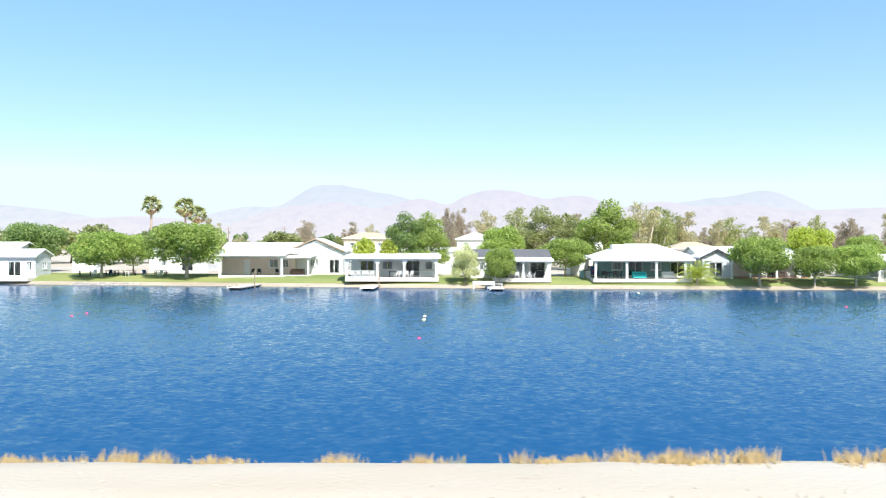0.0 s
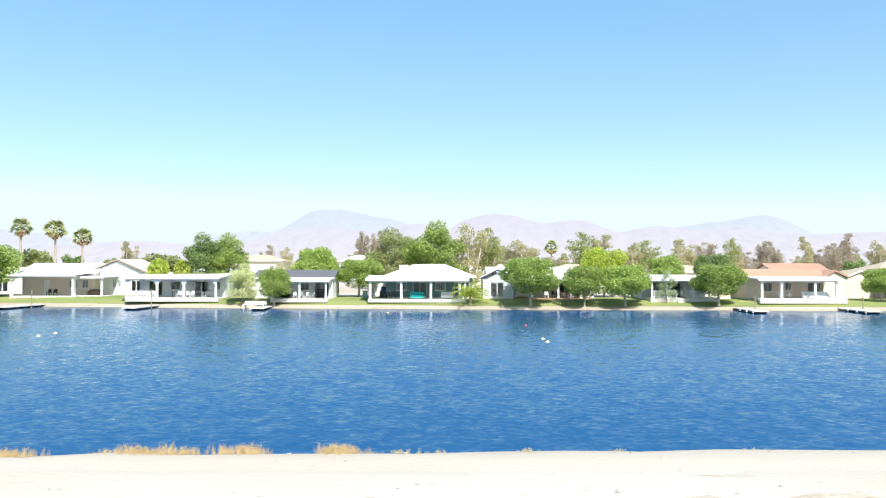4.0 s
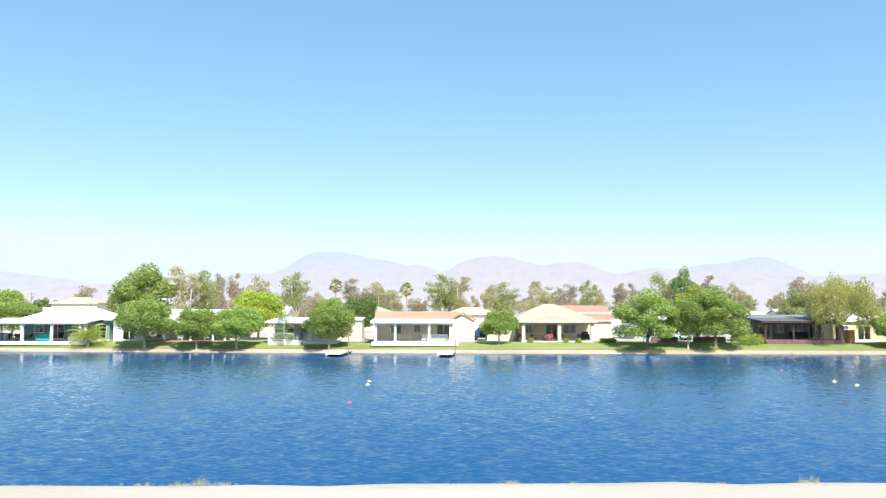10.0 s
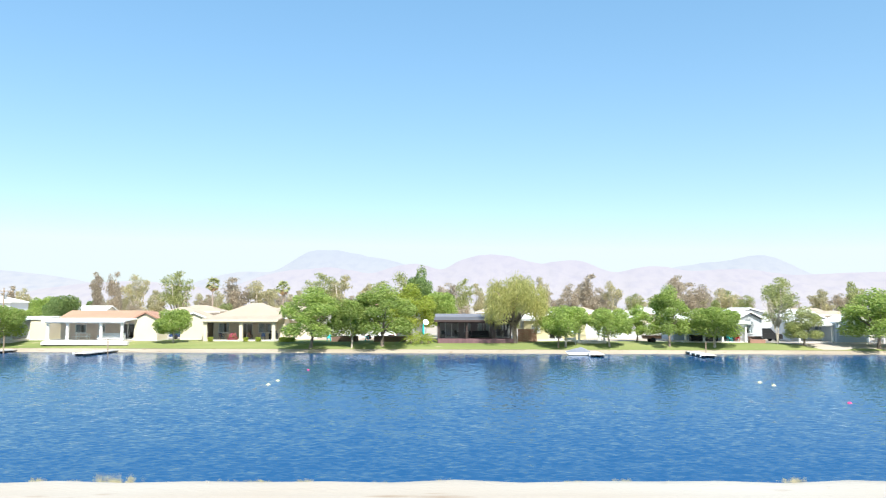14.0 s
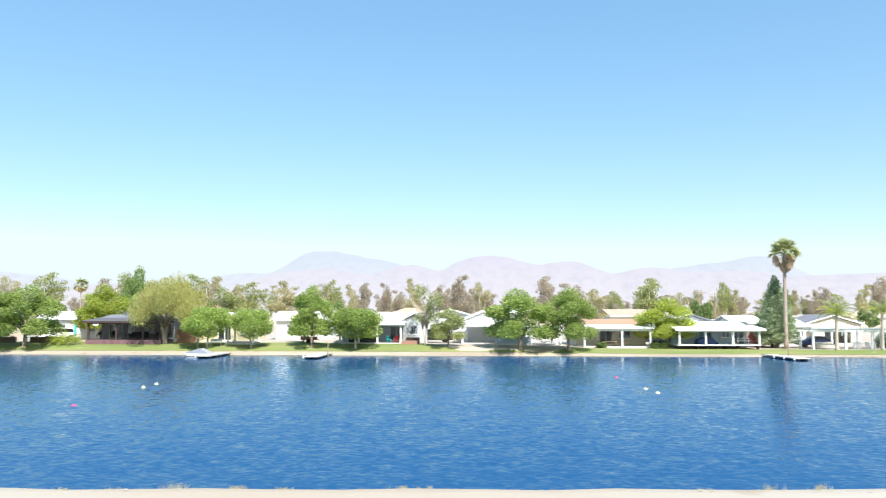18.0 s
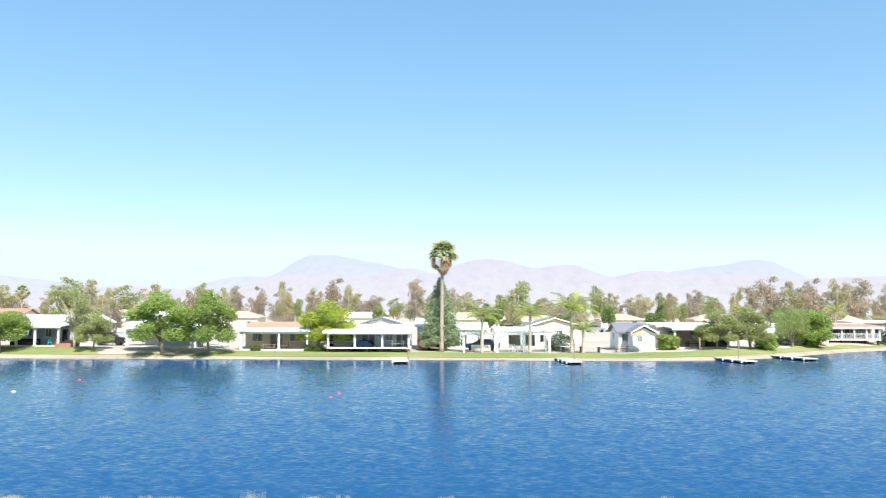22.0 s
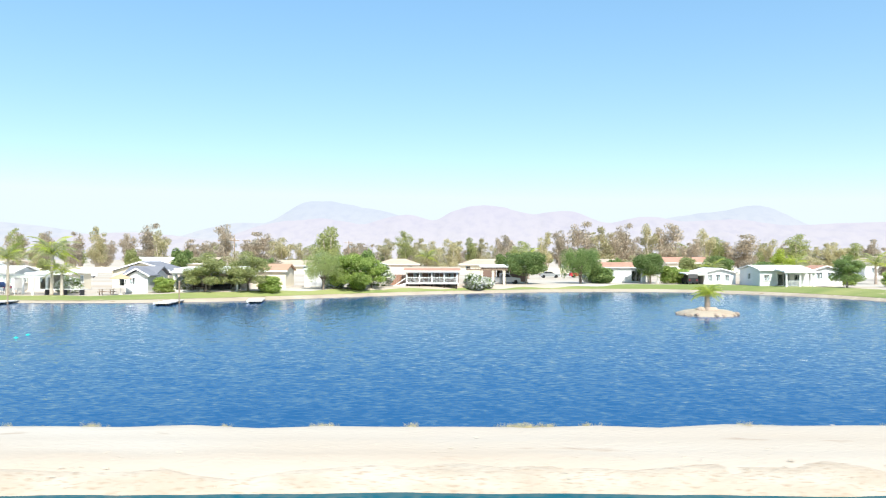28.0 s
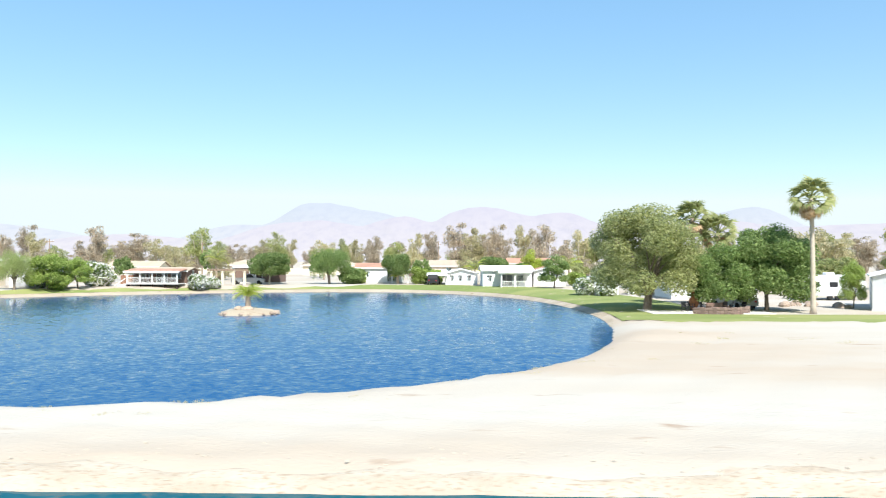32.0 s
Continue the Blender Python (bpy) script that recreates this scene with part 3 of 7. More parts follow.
# ---------- plants ----------
def foliage(name, blobs, n, size, material, seed, shell=0.55, hang=0.0, slim=0.7):
    """A crown of many single leaf sprays, strewn through the outer shell of several uneven blobs (x, y, z, rx, ry, rz)."""
    g = np.random.default_rng(seed)
    b = np.array(blobs, float)
    area = (b[:, 3] * b[:, 4] + b[:, 4] * b[:, 5] + b[:, 3] * b[:, 5])
    k = g.choice(len(b), n, p=area / area.sum())
    v = g.normal(size=(n, 3))
    v /= np.linalg.norm(v, axis=1)[:, None]
    r = shell + (1.06 - shell) * g.random(n) ** 0.6
    c = b[k, :3] + v * b[k, 3:] * r[:, None]
    nrm = v + 0.75 * g.normal(size=(n, 3))
    nrm /= np.linalg.norm(nrm, axis=1)[:, None]
    u = np.cross(nrm, g.normal(size=(n, 3)))
    u[:, 2] -= hang * 3
    u /= np.linalg.norm(u, axis=1)[:, None]
    w = np.cross(nrm, u)
    sz = (size * (0.55 + 0.9 * g.random(n)))[:, None]
    nv = np.stack([c - u * sz, c + w * sz * slim * 0.6 + nrm * sz * 0.15, c + u * sz, c - w * sz * slim * 0.6 + nrm * sz * 0.15], 1).reshape(-1, 3)
    i = np.arange(n)[:, None] * 4
    return mesh_of(name, nv.tolist(), (i + np.arange(4)).tolist(), material)


def limbs(height, crown, seed, radius=0.16, stems=1, lean=0.1, boughs=6, spread=0.6):
    """A tapered trunk, or several, that forks into boughs reaching into the crown."""
    rnd = random.Random(seed)
    bm = bmesh.new()
    for k in range(stems):
        a = rnd.uniform(0, 6.28)
        off = 0 if stems == 1 else 0.25
        x, y = off * math.cos(a), off * math.sin(a)
        dx, dy = rnd.uniform(-lean, lean), rnd.uniform(-lean, lean)
        top = (x + dx * height, y + dy * height, height)
        tube(bm, [(x, y, -0.15), (x, y, 0.1), (x + dx * height * 0.4, y + dy * height * 0.4, height * 0.5), top], [radius * 1.5, radius * 1.15, radius * 0.9, radius * 0.75], 8)
        for j in range(boughs):
            b = 6.28 * j / boughs + rnd.uniform(-0.4, 0.4)
            rr, zz = crown * rnd.uniform(0.5, 0.9) * spread, rnd.uniform(0.35, 0.85) * crown
            base = (top[0], top[1], height * rnd.uniform(0.85, 1.0))
            mid = (top[0] + 0.4 * rr * math.cos(b), top[1] + 0.4 * rr * math.sin(b), height + zz * 0.55)
            tube(bm, [base, mid, (top[0] + rr * math.cos(b), top[1] + rr * math.sin(b), height + zz)], [radius * 0.6, radius * 0.4, radius * 0.12], 5)
    return bm


def crown_blobs(seed, rx, rz, z, lumps=9, lump=0.5):
    rnd = random.Random(seed)
    out = [(0, 0, z, rx * 0.78, rx * 0.78, rz * 0.8)]
    for k in range(lumps):
        a, e = 6.28 * k / lumps + rnd.uniform(-0.3, 0.3), rnd.uniform(-0.6, 1.0)
        q = rx * lump * rnd.uniform(0.75, 1.2)
        out.append((math.cos(a) * math.cos(e) * (rx - q * 0.75), math.sin(a) * math.cos(e) * (rx - q * 0.75), z + math.sin(e) * (rz - q * 0.55), q, q, q * 0.8))
    return out


STORE = {}


def tree(kind, s, d, high, wide, label, group="", turn=None, z=None, name="tree"):
    """One tree of a kind at (s, d), scaled to its height and the width of its crown. Alike trees share their meshes."""
    rnd = random.Random(int(s * 31 + d * 7))
    if kind not in STORE:
        STORE[kind] = KINDS[kind]()
    trunk, crown, h0, w0, extra = STORE[kind]
    turn = rnd.uniform(0, 360) if turn is None else turn
    m = at(s, d, land_at(s, d) - 0.03 if z is None else z, turn) @ Matrix.Diagonal((wide / w0, wide / w0, high / h0, 1))
    ob = thing(name, m, label, "tree" if "tree" in name else "shrub", group)
    if trunk:
        part("trunk", trunk, None, ob)
    part("crown", crown, None, ob)
    for nm, me in extra:
        part(nm, me, None, ob)
    return ob


def woods(name, rows, label):
    """Many far trees (kind, s, d, height, width) as one object."""
    rnd = random.Random(77)
    verts, faces, slots, mats_, base = [], [], [], [], 0
    for kind, s, d, high, wide in rows:
        if kind not in STORE:
            STORE[kind] = KINDS[kind]()
        trunk, crown, h0, w0, _x = STORE[kind]
        m = np.array(at(s, d, land_at(s, d) - 0.03, rnd.uniform(0, 360)) @ Matrix.Diagonal((wide / w0, wide / w0, high / h0, 1)))
        for me in (trunk, crown):
            co = np.empty(len(me.vertices) * 3)
            me.vertices.foreach_get("co", co)
            verts.append(co.reshape(-1, 3) @ m[:3, :3].T + m[:3, 3])
            if me.materials[0] not in mats_:
                mats_.append(me.materials[0])
            faces += [tuple(base + v for v in p.vertices) for p in me.polygons]
            slots += [mats_.index(me.materials[0])] * len(me.polygons)
            base += len(me.vertices)
    me = bpy.data.meshes.new(name)
    me.from_pydata(np.concatenate(verts).tolist(), [], faces)
    for q in mats_:
        me.materials.append(q)
    me.polygons.foreach_set("material_index", slots)
    return tagged(new(name, me), label, "trees", kind="stuff")


def bm_mesh(name, bm, material, smooth=True):
    me = bpy.data.meshes.new(name)
    bm.to_mesh(me)
    bm.free()
    me.materials.append(material)
    if smooth:
        me.shade_smooth()
    return me


def round_kind(seed, leaf, n=12500):
    return lambda: (bm_mesh("trunk", limbs(1.9, 3.2, seed, 0.15), PALE_BARK), foliage("crown", crown_blobs(seed, 3.2, 2.6, 3.6, 19, 0.36), n, 0.15, leaf, seed), 6.2, 6.85, ())


def low_kind(seed, leaf, n=15000, size=0.155):
    """A dense tree whose boughs hang almost to the ground."""
    blobs = crown_blobs(seed, 3.1, 2.7, 3.5, 17, 0.36)[1:] + [(2.2 * math.cos(k * 0.9), 2.2 * math.sin(k * 0.9), 1.7 + 0.3 * (k % 3), 1.1, 1.1, 0.95) for k in range(7)] + [(0.3, -0.2, 5.3, 1.3, 1.3, 1.1), (0, 0, 3.4, 2.0, 2.0, 1.8)]
    return lambda: (bm_mesh("trunk", limbs(1.3, 3.6, seed, 0.16, 2, 0.15), BARK), foliage("crown", blobs, n, size, leaf, seed, 0.4), 6.3, 6.4, ())


def far_kind(seed, leaf, n=1500):
    """A cheaper tree for the far distance."""
    return lambda: (bm_mesh("trunk", limbs(1.7, 3.4, seed, 0.15, 1, 0.1, 4), BARK), foliage("crown", crown_blobs(seed, 3.1, 2.7, 3.45, 12, 0.4)[1:], n, 0.38, leaf, seed, 0.4), 6.05, 6.4, ())


def open_kind(seed, leaf, n=11000, lump=0.36, bark=None):
    blobs = [b for b in crown_blobs(seed, 3.0, 3.3, 5.0, 15, lump)[1:]] + [(0.3, 0.2, 7.8, 1.2, 1.2, 1.4), (-0.5, 0.1, 4.6, 1.6, 1.6, 1.2)] + [(2.2 * math.cos(k * 1.26), 2.2 * math.sin(k * 1.26), 2.7, 1.15, 1.15, 1.0) for k in range(5)]
    return lambda: (bm_mesh("trunk", limbs(1.9, 4.6, seed, 0.17, 1, 0.12, 8), bark or BARK), foliage("crown", blobs, n, 0.155, leaf, seed, 0.3), 9.0, 6.2, ())


def gum_kind(seed, leaf, n=3000, heads=4, low=0.24):
    """A gum: pale stems that part low down, with ragged rounded clumps of hanging leaves and sky between them."""
    def make():
        rnd = random.Random(seed)
        bm, blobs = bmesh.new(), []
        for h in range(heads):
            a = 6.28 * h / heads + rnd.uniform(-0.6, 0.6)
            top, out = rnd.uniform(8.6, 12.4) if h else 13.0, rnd.uniform(1.3, 2.2) if h else 0.5
            x, y = out * math.cos(a), out * math.sin(a)
            tube(bm, [(0.1 * x, 0.1 * y, -0.2), (0.3 * x, 0.3 * y, 2.6), (0.75 * x, 0.75 * y, 6.0), (x, y, top - 1.0)], [0.2, 0.16, 0.1, 0.03], 6)
            for k in range(7):
                q = rnd.uniform(low, 1.0) if k else 0.96
                r = rnd.uniform(0.85, 1.5) * (1.0 if q < 0.9 else 0.7)
                off, w = rnd.uniform(0, 6.28), rnd.uniform(0.1, 1.0) * (1.25 - 0.7 * q)
                blobs.append((x * (0.35 + 0.65 * q) + w * math.cos(off), y * (0.35 + 0.65 * q) + w * math.sin(off), q * top - 0.4, r, r, r * rnd.uniform(0.75, 1.15)))
        return bm_mesh("trunk", bm, PALE_BARK), foliage("crown", blobs, n, 0.28, leaf, seed, 0.2, 0.35, 0.5), 12.9, 5.6, ()
    return make


def conifer_kind():
    blobs = []
    for k in range(46):
        q = k / 45
        r, a = 2.3 * (1 - q ** 1.6) + 0.1, 2.4 * k
        blobs.append((0.72 * r * math.cos(a), 0.72 * r * math.sin(a), 1.0 + 9.6 * q, 0.35 + 0.36 * r, 0.35 + 0.36 * r, 0.75))
    return bm_mesh("trunk", limbs(2.0, 8.0, 5, 0.22, 1, 0.02, 5, 0.2), BARK), foliage("crown", blobs, 15000, 0.145, LEAF_BLUE, 5, 0.45), 11.2, 5.2, ()


def willow_kind(leaf, seed, n=17000):
    def make():
        rnd = random.Random(seed)
        blobs = [(0, 0, 6.6, 2.2, 2.2, 2.0)]
        for k in range(22):
            a, r = 2.4 * k, rnd.uniform(1.4, 3.4)
            blobs.append((r * math.cos(a), r * math.sin(a), rnd.uniform(3.4, 8.6 - 0.6 * r), rnd.uniform(0.7, 1.2), rnd.uniform(0.7, 1.2), rnd.uniform(1.2, 2.4)))
        return bm_mesh("trunk", limbs(2.4, 6.0, seed, 0.22, 2, 0.12, 7, 0.5), BARK), foliage("crown", blobs, n, 0.17, leaf, seed, 0.3, 0.7, 0.45), 9.8, 8.0, ()
    return make


def shrub_kind(leaf, seed, flowers=None, n=2600):
    def make():
        blobs = crown_blobs(seed, 1.0, 0.95, 1.0, 8, 0.45) + [(0, 0, 0.5, 0.9, 0.9, 0.55)]
        extra = [("blossom", foliage("blossom", blobs, 1500, 0.14, flowers, seed + 1, 0.95))] if flowers else ()
        return None, foliage("crown", blobs, n, 0.13, leaf, seed), 2.0, 2.0, extra
    return make


def big_kind():
    blobs = [(b[0] * (0.85 + 0.3 * (k % 3 == 0)), b[1] * (0.85 + 0.3 * (k % 4 == 1)), b[2], b[3] * 0.8, b[4] * 0.8, b[5] * 0.85) for k, b in enumerate(crown_blobs(21, 5.6, 4.6, 6.2, 24, 0.36)[1:])] + [(3.9 * math.cos(k * 0.9), 3.9 * math.sin(k * 0.9), 3.0 + 0.4 * (k % 3), 1.7, 1.7, 1.3) for k in range(7)] + [(0.5, 0, 9.4, 2.4, 2.4, 1.6), (-1.5, 0.5, 7.5, 2.6, 2.6, 1.8)]
    return bm_mesh("trunk", limbs(2.2, 6.5, 21, 0.17, 3, 0.2, 7, 0.7), BARK), foliage("crown", blobs, 42000, 0.14, LEAF_BIG, 21, 0.35), 11.2, 11.6, ()


def bare_kind():
    bm = limbs(3.0, 7.0, 33, 0.11, 2, 0.12, 11, 0.45)
    blobs = [(1.6, 0, 7.5, 1.4, 1.4, 1.5), (-1.4, 0.3, 9.0, 1.3, 1.3, 1.2), (0.4, 0.5, 6.0, 1.3, 1.3, 1.2), (-1.3, 0, 4.6, 1.3, 1.3, 1.1), (1.2, 0.3, 4.4, 1.1, 1.1, 1.2)]
    return bm_mesh("trunk", bm, PALE_BARK), foliage("crown", blobs, 1900, 0.17, LEAF_OLIVE, 33, 0.2), 10.5, 5.5, ()


KINDS = {"far_dark": far_kind(41, LEAF_DARK), "far_olive": far_kind(42, LEAF_OLIVE), "round_a": round_kind(1, LEAF), "round_b": round_kind(2, LEAF), "round_c": round_kind(3, LEAF), "round_dark": round_kind(4, LEAF_DARK), "round_yellow": round_kind(6, LEAF_YELLOW), "low_dark": low_kind(44, LEAF_DARK, 24000, 0.125), "low_green": low_kind(45, LEAF),
         "open_a": open_kind(11, LEAF), "open_b": open_kind(12, LEAF), "open_dark": open_kind(13, LEAF_DARK), "open_olive": open_kind(14, LEAF_OLIVE), "open_yellow": open_kind(15, LEAF_YELLOW),
         "open_blue": open_kind(16, LEAF_BLUE, 4200, 0.3, PALE_BARK), "gum_a": gum_kind(17, LEAF_GUM, 4000), "gum_b": gum_kind(18, LEAF_GUM_BROWN, 4200), "gum_c": gum_kind(19, LEAF_OLIVE, 3200, 5, 0.25), "gum_d": gum_kind(20, LEAF_GUM_BROWN, 3600, 5, 0.3), "gum_e": gum_kind(34, LEAF_GUM, 3600, 5, 0.2), "bloom": open_kind(35, LEAF_BLOOM, 10000, 0.36),
         "conifer": conifer_kind, "willow": willow_kind(LEAF_WILLOW, 22), "weeping": willow_kind(LEAF_DARK, 23), "pale_willow": willow_kind(LEAF_WILLOW_GREEN, 24, 12000), "shrub": shrub_kind(LEAF, 25), "shrub_dark": shrub_kind(LEAF_DARK, 26),
         "shrub_yellow": shrub_kind(LEAF_YELLOW, 27), "oleander": shrub_kind(LEAF_DARK, 28, FLOWER), "oleander_pink": shrub_kind(LEAF_DARK, 29, PINK_FLOWER), "big": big_kind, "bare": bare_kind}


def fan_leaf(material, seed, spread=2.5, blades=17, size=0.85, stalk=0.9):
    """A fan palm's leaf: a stalk and a half circle of folded blades with split tips."""
    rnd = random.Random(seed)
    bm = bmesh.new()
    tube(bm, [(0, 0, 0), (stalk * 0.5, 0, 0.08), (stalk, 0, 0.1)], [0.035, 0.03, 0.02], 4)
    for k in range(blades):
        a = -spread / 2 + spread * k / (blades - 1)
        r = size * rnd.uniform(0.85, 1.1)
        ca, sa = math.cos(a), math.sin(a)
        o, w = Vector((stalk, 0, 0.1)), 0.075 * size / 0.85
        tip = o + Vector((r * ca, r * sa, -0.32 * r + rnd.uniform(-0.08, 0.05)))
        mid = o + Vector((0.6 * r * ca, 0.6 * r * sa, 0.02))
        side = Vector((-sa, ca, 0)) * w
        vs = [bm.verts.new(p) for p in (o, mid - side, tip, mid + side)]
        bm.faces.new(vs)
    return bm_mesh("frond", bm, material, False)


def feather_leaf(material, seed, length=2.6, arch=0.9):
    """A feather palm's leaf: an arching rib with rows of hanging leaflets."""
    rnd = random.Random(seed)
    bm = bmesh.new()
    pts = [(length * t, 0, 0.75 * length * t * (1 - arch * 1.25 * t)) for t in (0, 0.2, 0.4, 0.6, 0.8, 1.0)]
    tube(bm, pts, [0.04, 0.035, 0.03, 0.022, 0.015, 0.008], 4)
    for k in range(26):
        t = 0.12 + 0.88 * k / 25
        o = Vector((length * t, 0, 0.75 * length * t * (1 - arch * 1.25 * t)))
        for sgn in (-1, 1):
            r = 0.74 * (1 - 0.5 * abs(t - 0.45)) * rnd.uniform(0.8, 1.1)
            tip = o + Vector((0.28 * r, sgn * r * 0.75, -0.55 * r))
            mid = o + Vector((0.16 * r, sgn * r * 0.45, -0.14 * r))
            side = Vector((0.028, 0, 0))
            bm.faces.new([bm.verts.new(p) for p in (o - side * 0.5, mid - side, tip, mid + side)])
    return bm_mesh("frond", bm, material, False)


FAN, FAN_DRY = fan_leaf(LEAF_PALM, 1), fan_leaf(LEAF_DRY, 2)
FEATHER, FEATHER_B = feather_leaf(LEAF_PALM, 3), feather_leaf(LEAF_YELLOW, 4)


def palm(s, d, high, label, leaf="fan", crown=1.0, dry=True, lean=0.0, girth=0.24, group="", count=30, z=None, name="palm_tree", shaggy=False, bark=None, young=False):
    """A palm: ringed trunk, green fronds above, dead thatch hanging below."""
    rnd = random.Random(int(s * 13 + d))
    ob = thing(name, at(s, d, (land_at(s, d) if z is None else z) - 0.05, rnd.uniform(0, 360)), label, "palm tree", group)
    bm = bmesh.new()
    ring = [(lean * high * (k / 14) ** 2, 0, high * k / 14) for k in range(15)]
    tube(bm, ring, [girth * (1.45 if k == 0 else 1.12 - 0.35 * k / 14 + (0.03 if k % 2 else 0)) for k in range(15)], 10)
    part("trunk", bm, bark or PALM_BARK, ob, smooth=True)
    top = Vector(ring[-1])
    for k in range(count):
        a = k * 2.39996
        q = k / (count - 1)
        if leaf == "fan":
            up = 78 - (78 if shaggy else 112) * q
            me = FAN
        else:
            up = 48 - 62 * q
            me = FEATHER_B if young or k % 3 == 0 else FEATHER
        sc = crown * rnd.uniform(0.85, 1.12)
        part("frond", me, None, ob, m=pose(top.x, top.y, top.z - 0.25 * q * crown, rnd.uniform(-48, 48) if leaf == "fan" else 0, -up, math.degrees(a)) @ Matrix.Scale(sc, 4))
    if dry:
        dead = 34 if shaggy else 14
        for k in range(dead):
            q = k / (dead - 1)
            part("dry_frond", FAN_DRY, None, ob, m=pose(top.x, top.y, top.z - 0.15 - (0.8 if shaggy else 0.5) * q * crown, rnd.uniform(-30, 30), (8 if shaggy else 30) + (70 if shaggy else 50) * q, math.degrees(k * 2.1)) @ Matrix.Scale(crown * rnd.uniform(0.8, 1.05) * (0.98 - 0.3 * q), 4))
    return ob


# ---------- houses ----------
def wall_bm(length, high, thick, holes=()):
    """A wall along x from 0, with holes (x0, x1, z0, z1) right through it."""
    bm = bmesh.new()
    cuts = sorted({0.0, length, *(min(max(h[0], 0), length) for h in holes), *(min(max(h[1], 0), length) for h in holes)})
    for a, b in zip(cuts, cuts[1:]):
        z = 0.0
        for h in sorted((h for h in holes if h[0] < b - 1e-6 and h[1] > a + 1e-6), key=lambda q: q[2]):
            if h[2] > z + 1e-6:
                box(bm, a, b, 0, thick, z, h[2])
            z = h[3]
        if z < high - 1e-6:
            box(bm, a, b, 0, thick, z, high)
    bmesh.ops.remove_doubles(bm, verts=bm.verts, dist=1e-5)
    return bm


def window(parent, x, z, w, h, y=0.0, trim=None, curtain=True, bars=1, turn=None):
    m = pose(x, y, z) if turn is None else turn
    f = 0.07
    fr = boxes((0, f, -0.03, 0.12, 0, h), (w - f, w, -0.03, 0.12, 0, h), (f, w - f, -0.03, 0.12, h - f, h), (f, w - f, -0.03, 0.12, 0, f))
    for k in range(bars):
        c = w * (k + 1) / (bars + 1)
        box(fr, c - 0.025, c + 0.025, 0.0, 0.09, f, h - f)
    win = part("window", fr, trim or WHITE, parent, m=m)
    p = part("pane", boxes((f, w - f, 0.05, 0.06, f, h - f)), GLASS, win)
    p.visible_shadow = False
    part("window_sill", boxes((-0.08, w + 0.08, -0.1, 0.0, -0.07, -0.01)), trim or WHITE, win)
    if curtain:
        part("curtain", boxes((f, w * 0.36, 0.17, 0.2, f, h - f), (w * 0.7, w - f, 0.17, 0.2, f, h - f)), CURTAIN, win)
    return win


def door(parent, x, w, h, z=0.0, material=None, glazed=False, y=0.05):
    dm = material or WHITE
    if glazed:
        bm = boxes((0, 0.08, 0, 0.06, 0, h), (w - 0.08, w, 0, 0.06, 0, h), (0.08, w - 0.08, 0, 0.06, h - 0.1, h), (0.08, w - 0.08, 0, 0.06, 0, 0.12), (w / 2 - 0.05, w / 2 + 0.05, 0, 0.06, 0.12, h - 0.1))
    else:
        bm = boxes((0, w, 0.01, 0.05, 0, h), (0.12, w - 0.12, -0.005, 0.01, 0.15, h * 0.42), (0.12, w - 0.12, -0.005, 0.01, h * 0.52, h - 0.15))
    ob = part("door", bm, dm, parent, m=pose(x, y, z))
    if glazed:
        p = part("pane", boxes((0.08, w / 2 - 0.05, 0.025, 0.035, 0.12, h - 0.1), (w / 2 + 0.05, w - 0.08, 0.025, 0.035, 0.12, h - 0.1)), GLASS, ob)
        p.visible_shadow = False
    part("handle", boxes((w - 0.16, w - 0.07, -0.06, 0.0, 1.0, 1.05)), STEEL, ob)
    return ob


def gable_roof(x0, x1, y0, y1, z, rise, thick=0.16, axis="x"):
    """A pitched roof over a rectangle; its ridge runs along the axis."""
    if axis == "x":
        m = (y0 + y1) / 2
        return prism([(y0, z), (m, z + rise), (y1, z), (y1, z - thick), (m, z + rise - thick), (y0, z - thick)], x0, x1, "x")
    m = (x0 + x1) / 2
    return prism([(x0, z), (m, z + rise), (x1, z), (x1, z - thick), (m, z + rise - thick), (x0, z - thick)], y0, y1, "y")


def hip_roof(x0, x1, y0, y1, z, rise, ridge, thick=0.16, shift=0.0):
    bm = bmesh.new()
    m, c = (y0 + y1) / 2, (x0 + x1) / 2 + shift
    pts = [(x0, y0, z), (x1, y0, z), (x1, y1, z), (x0, y1, z), (c - ridge / 2, m, z + rise), (c + ridge / 2, m, z + rise)]
    top = [bm.verts.new(p) for p in pts]
    low = [bm.verts.new((p[0], p[1], p[2] - thick)) for p in pts]
    for q in ((0, 1, 5, 4), (1, 2, 5), (2, 3, 4, 5), (3, 0, 4)):
        bm.faces.new([top[i] for i in q]), bm.faces.new([low[i] for i in reversed(q)])
    for i in range(4):
        j = (i + 1) % 4
        bm.faces.new((top[j], top[i], low[i], low[j]))
    bmesh.ops.recalc_face_normals(bm, faces=bm.faces)
    return bm


def slope_roof(x0, x1, y0, y1, z0, z1, thick=0.14):
    """A lean-to roof, z0 high at y0 and z1 high at y1."""
    return prism([(y0, z0), (y1, z1), (y1, z1 - thick), (y0, z0 - thick)], x0, x1, "x")


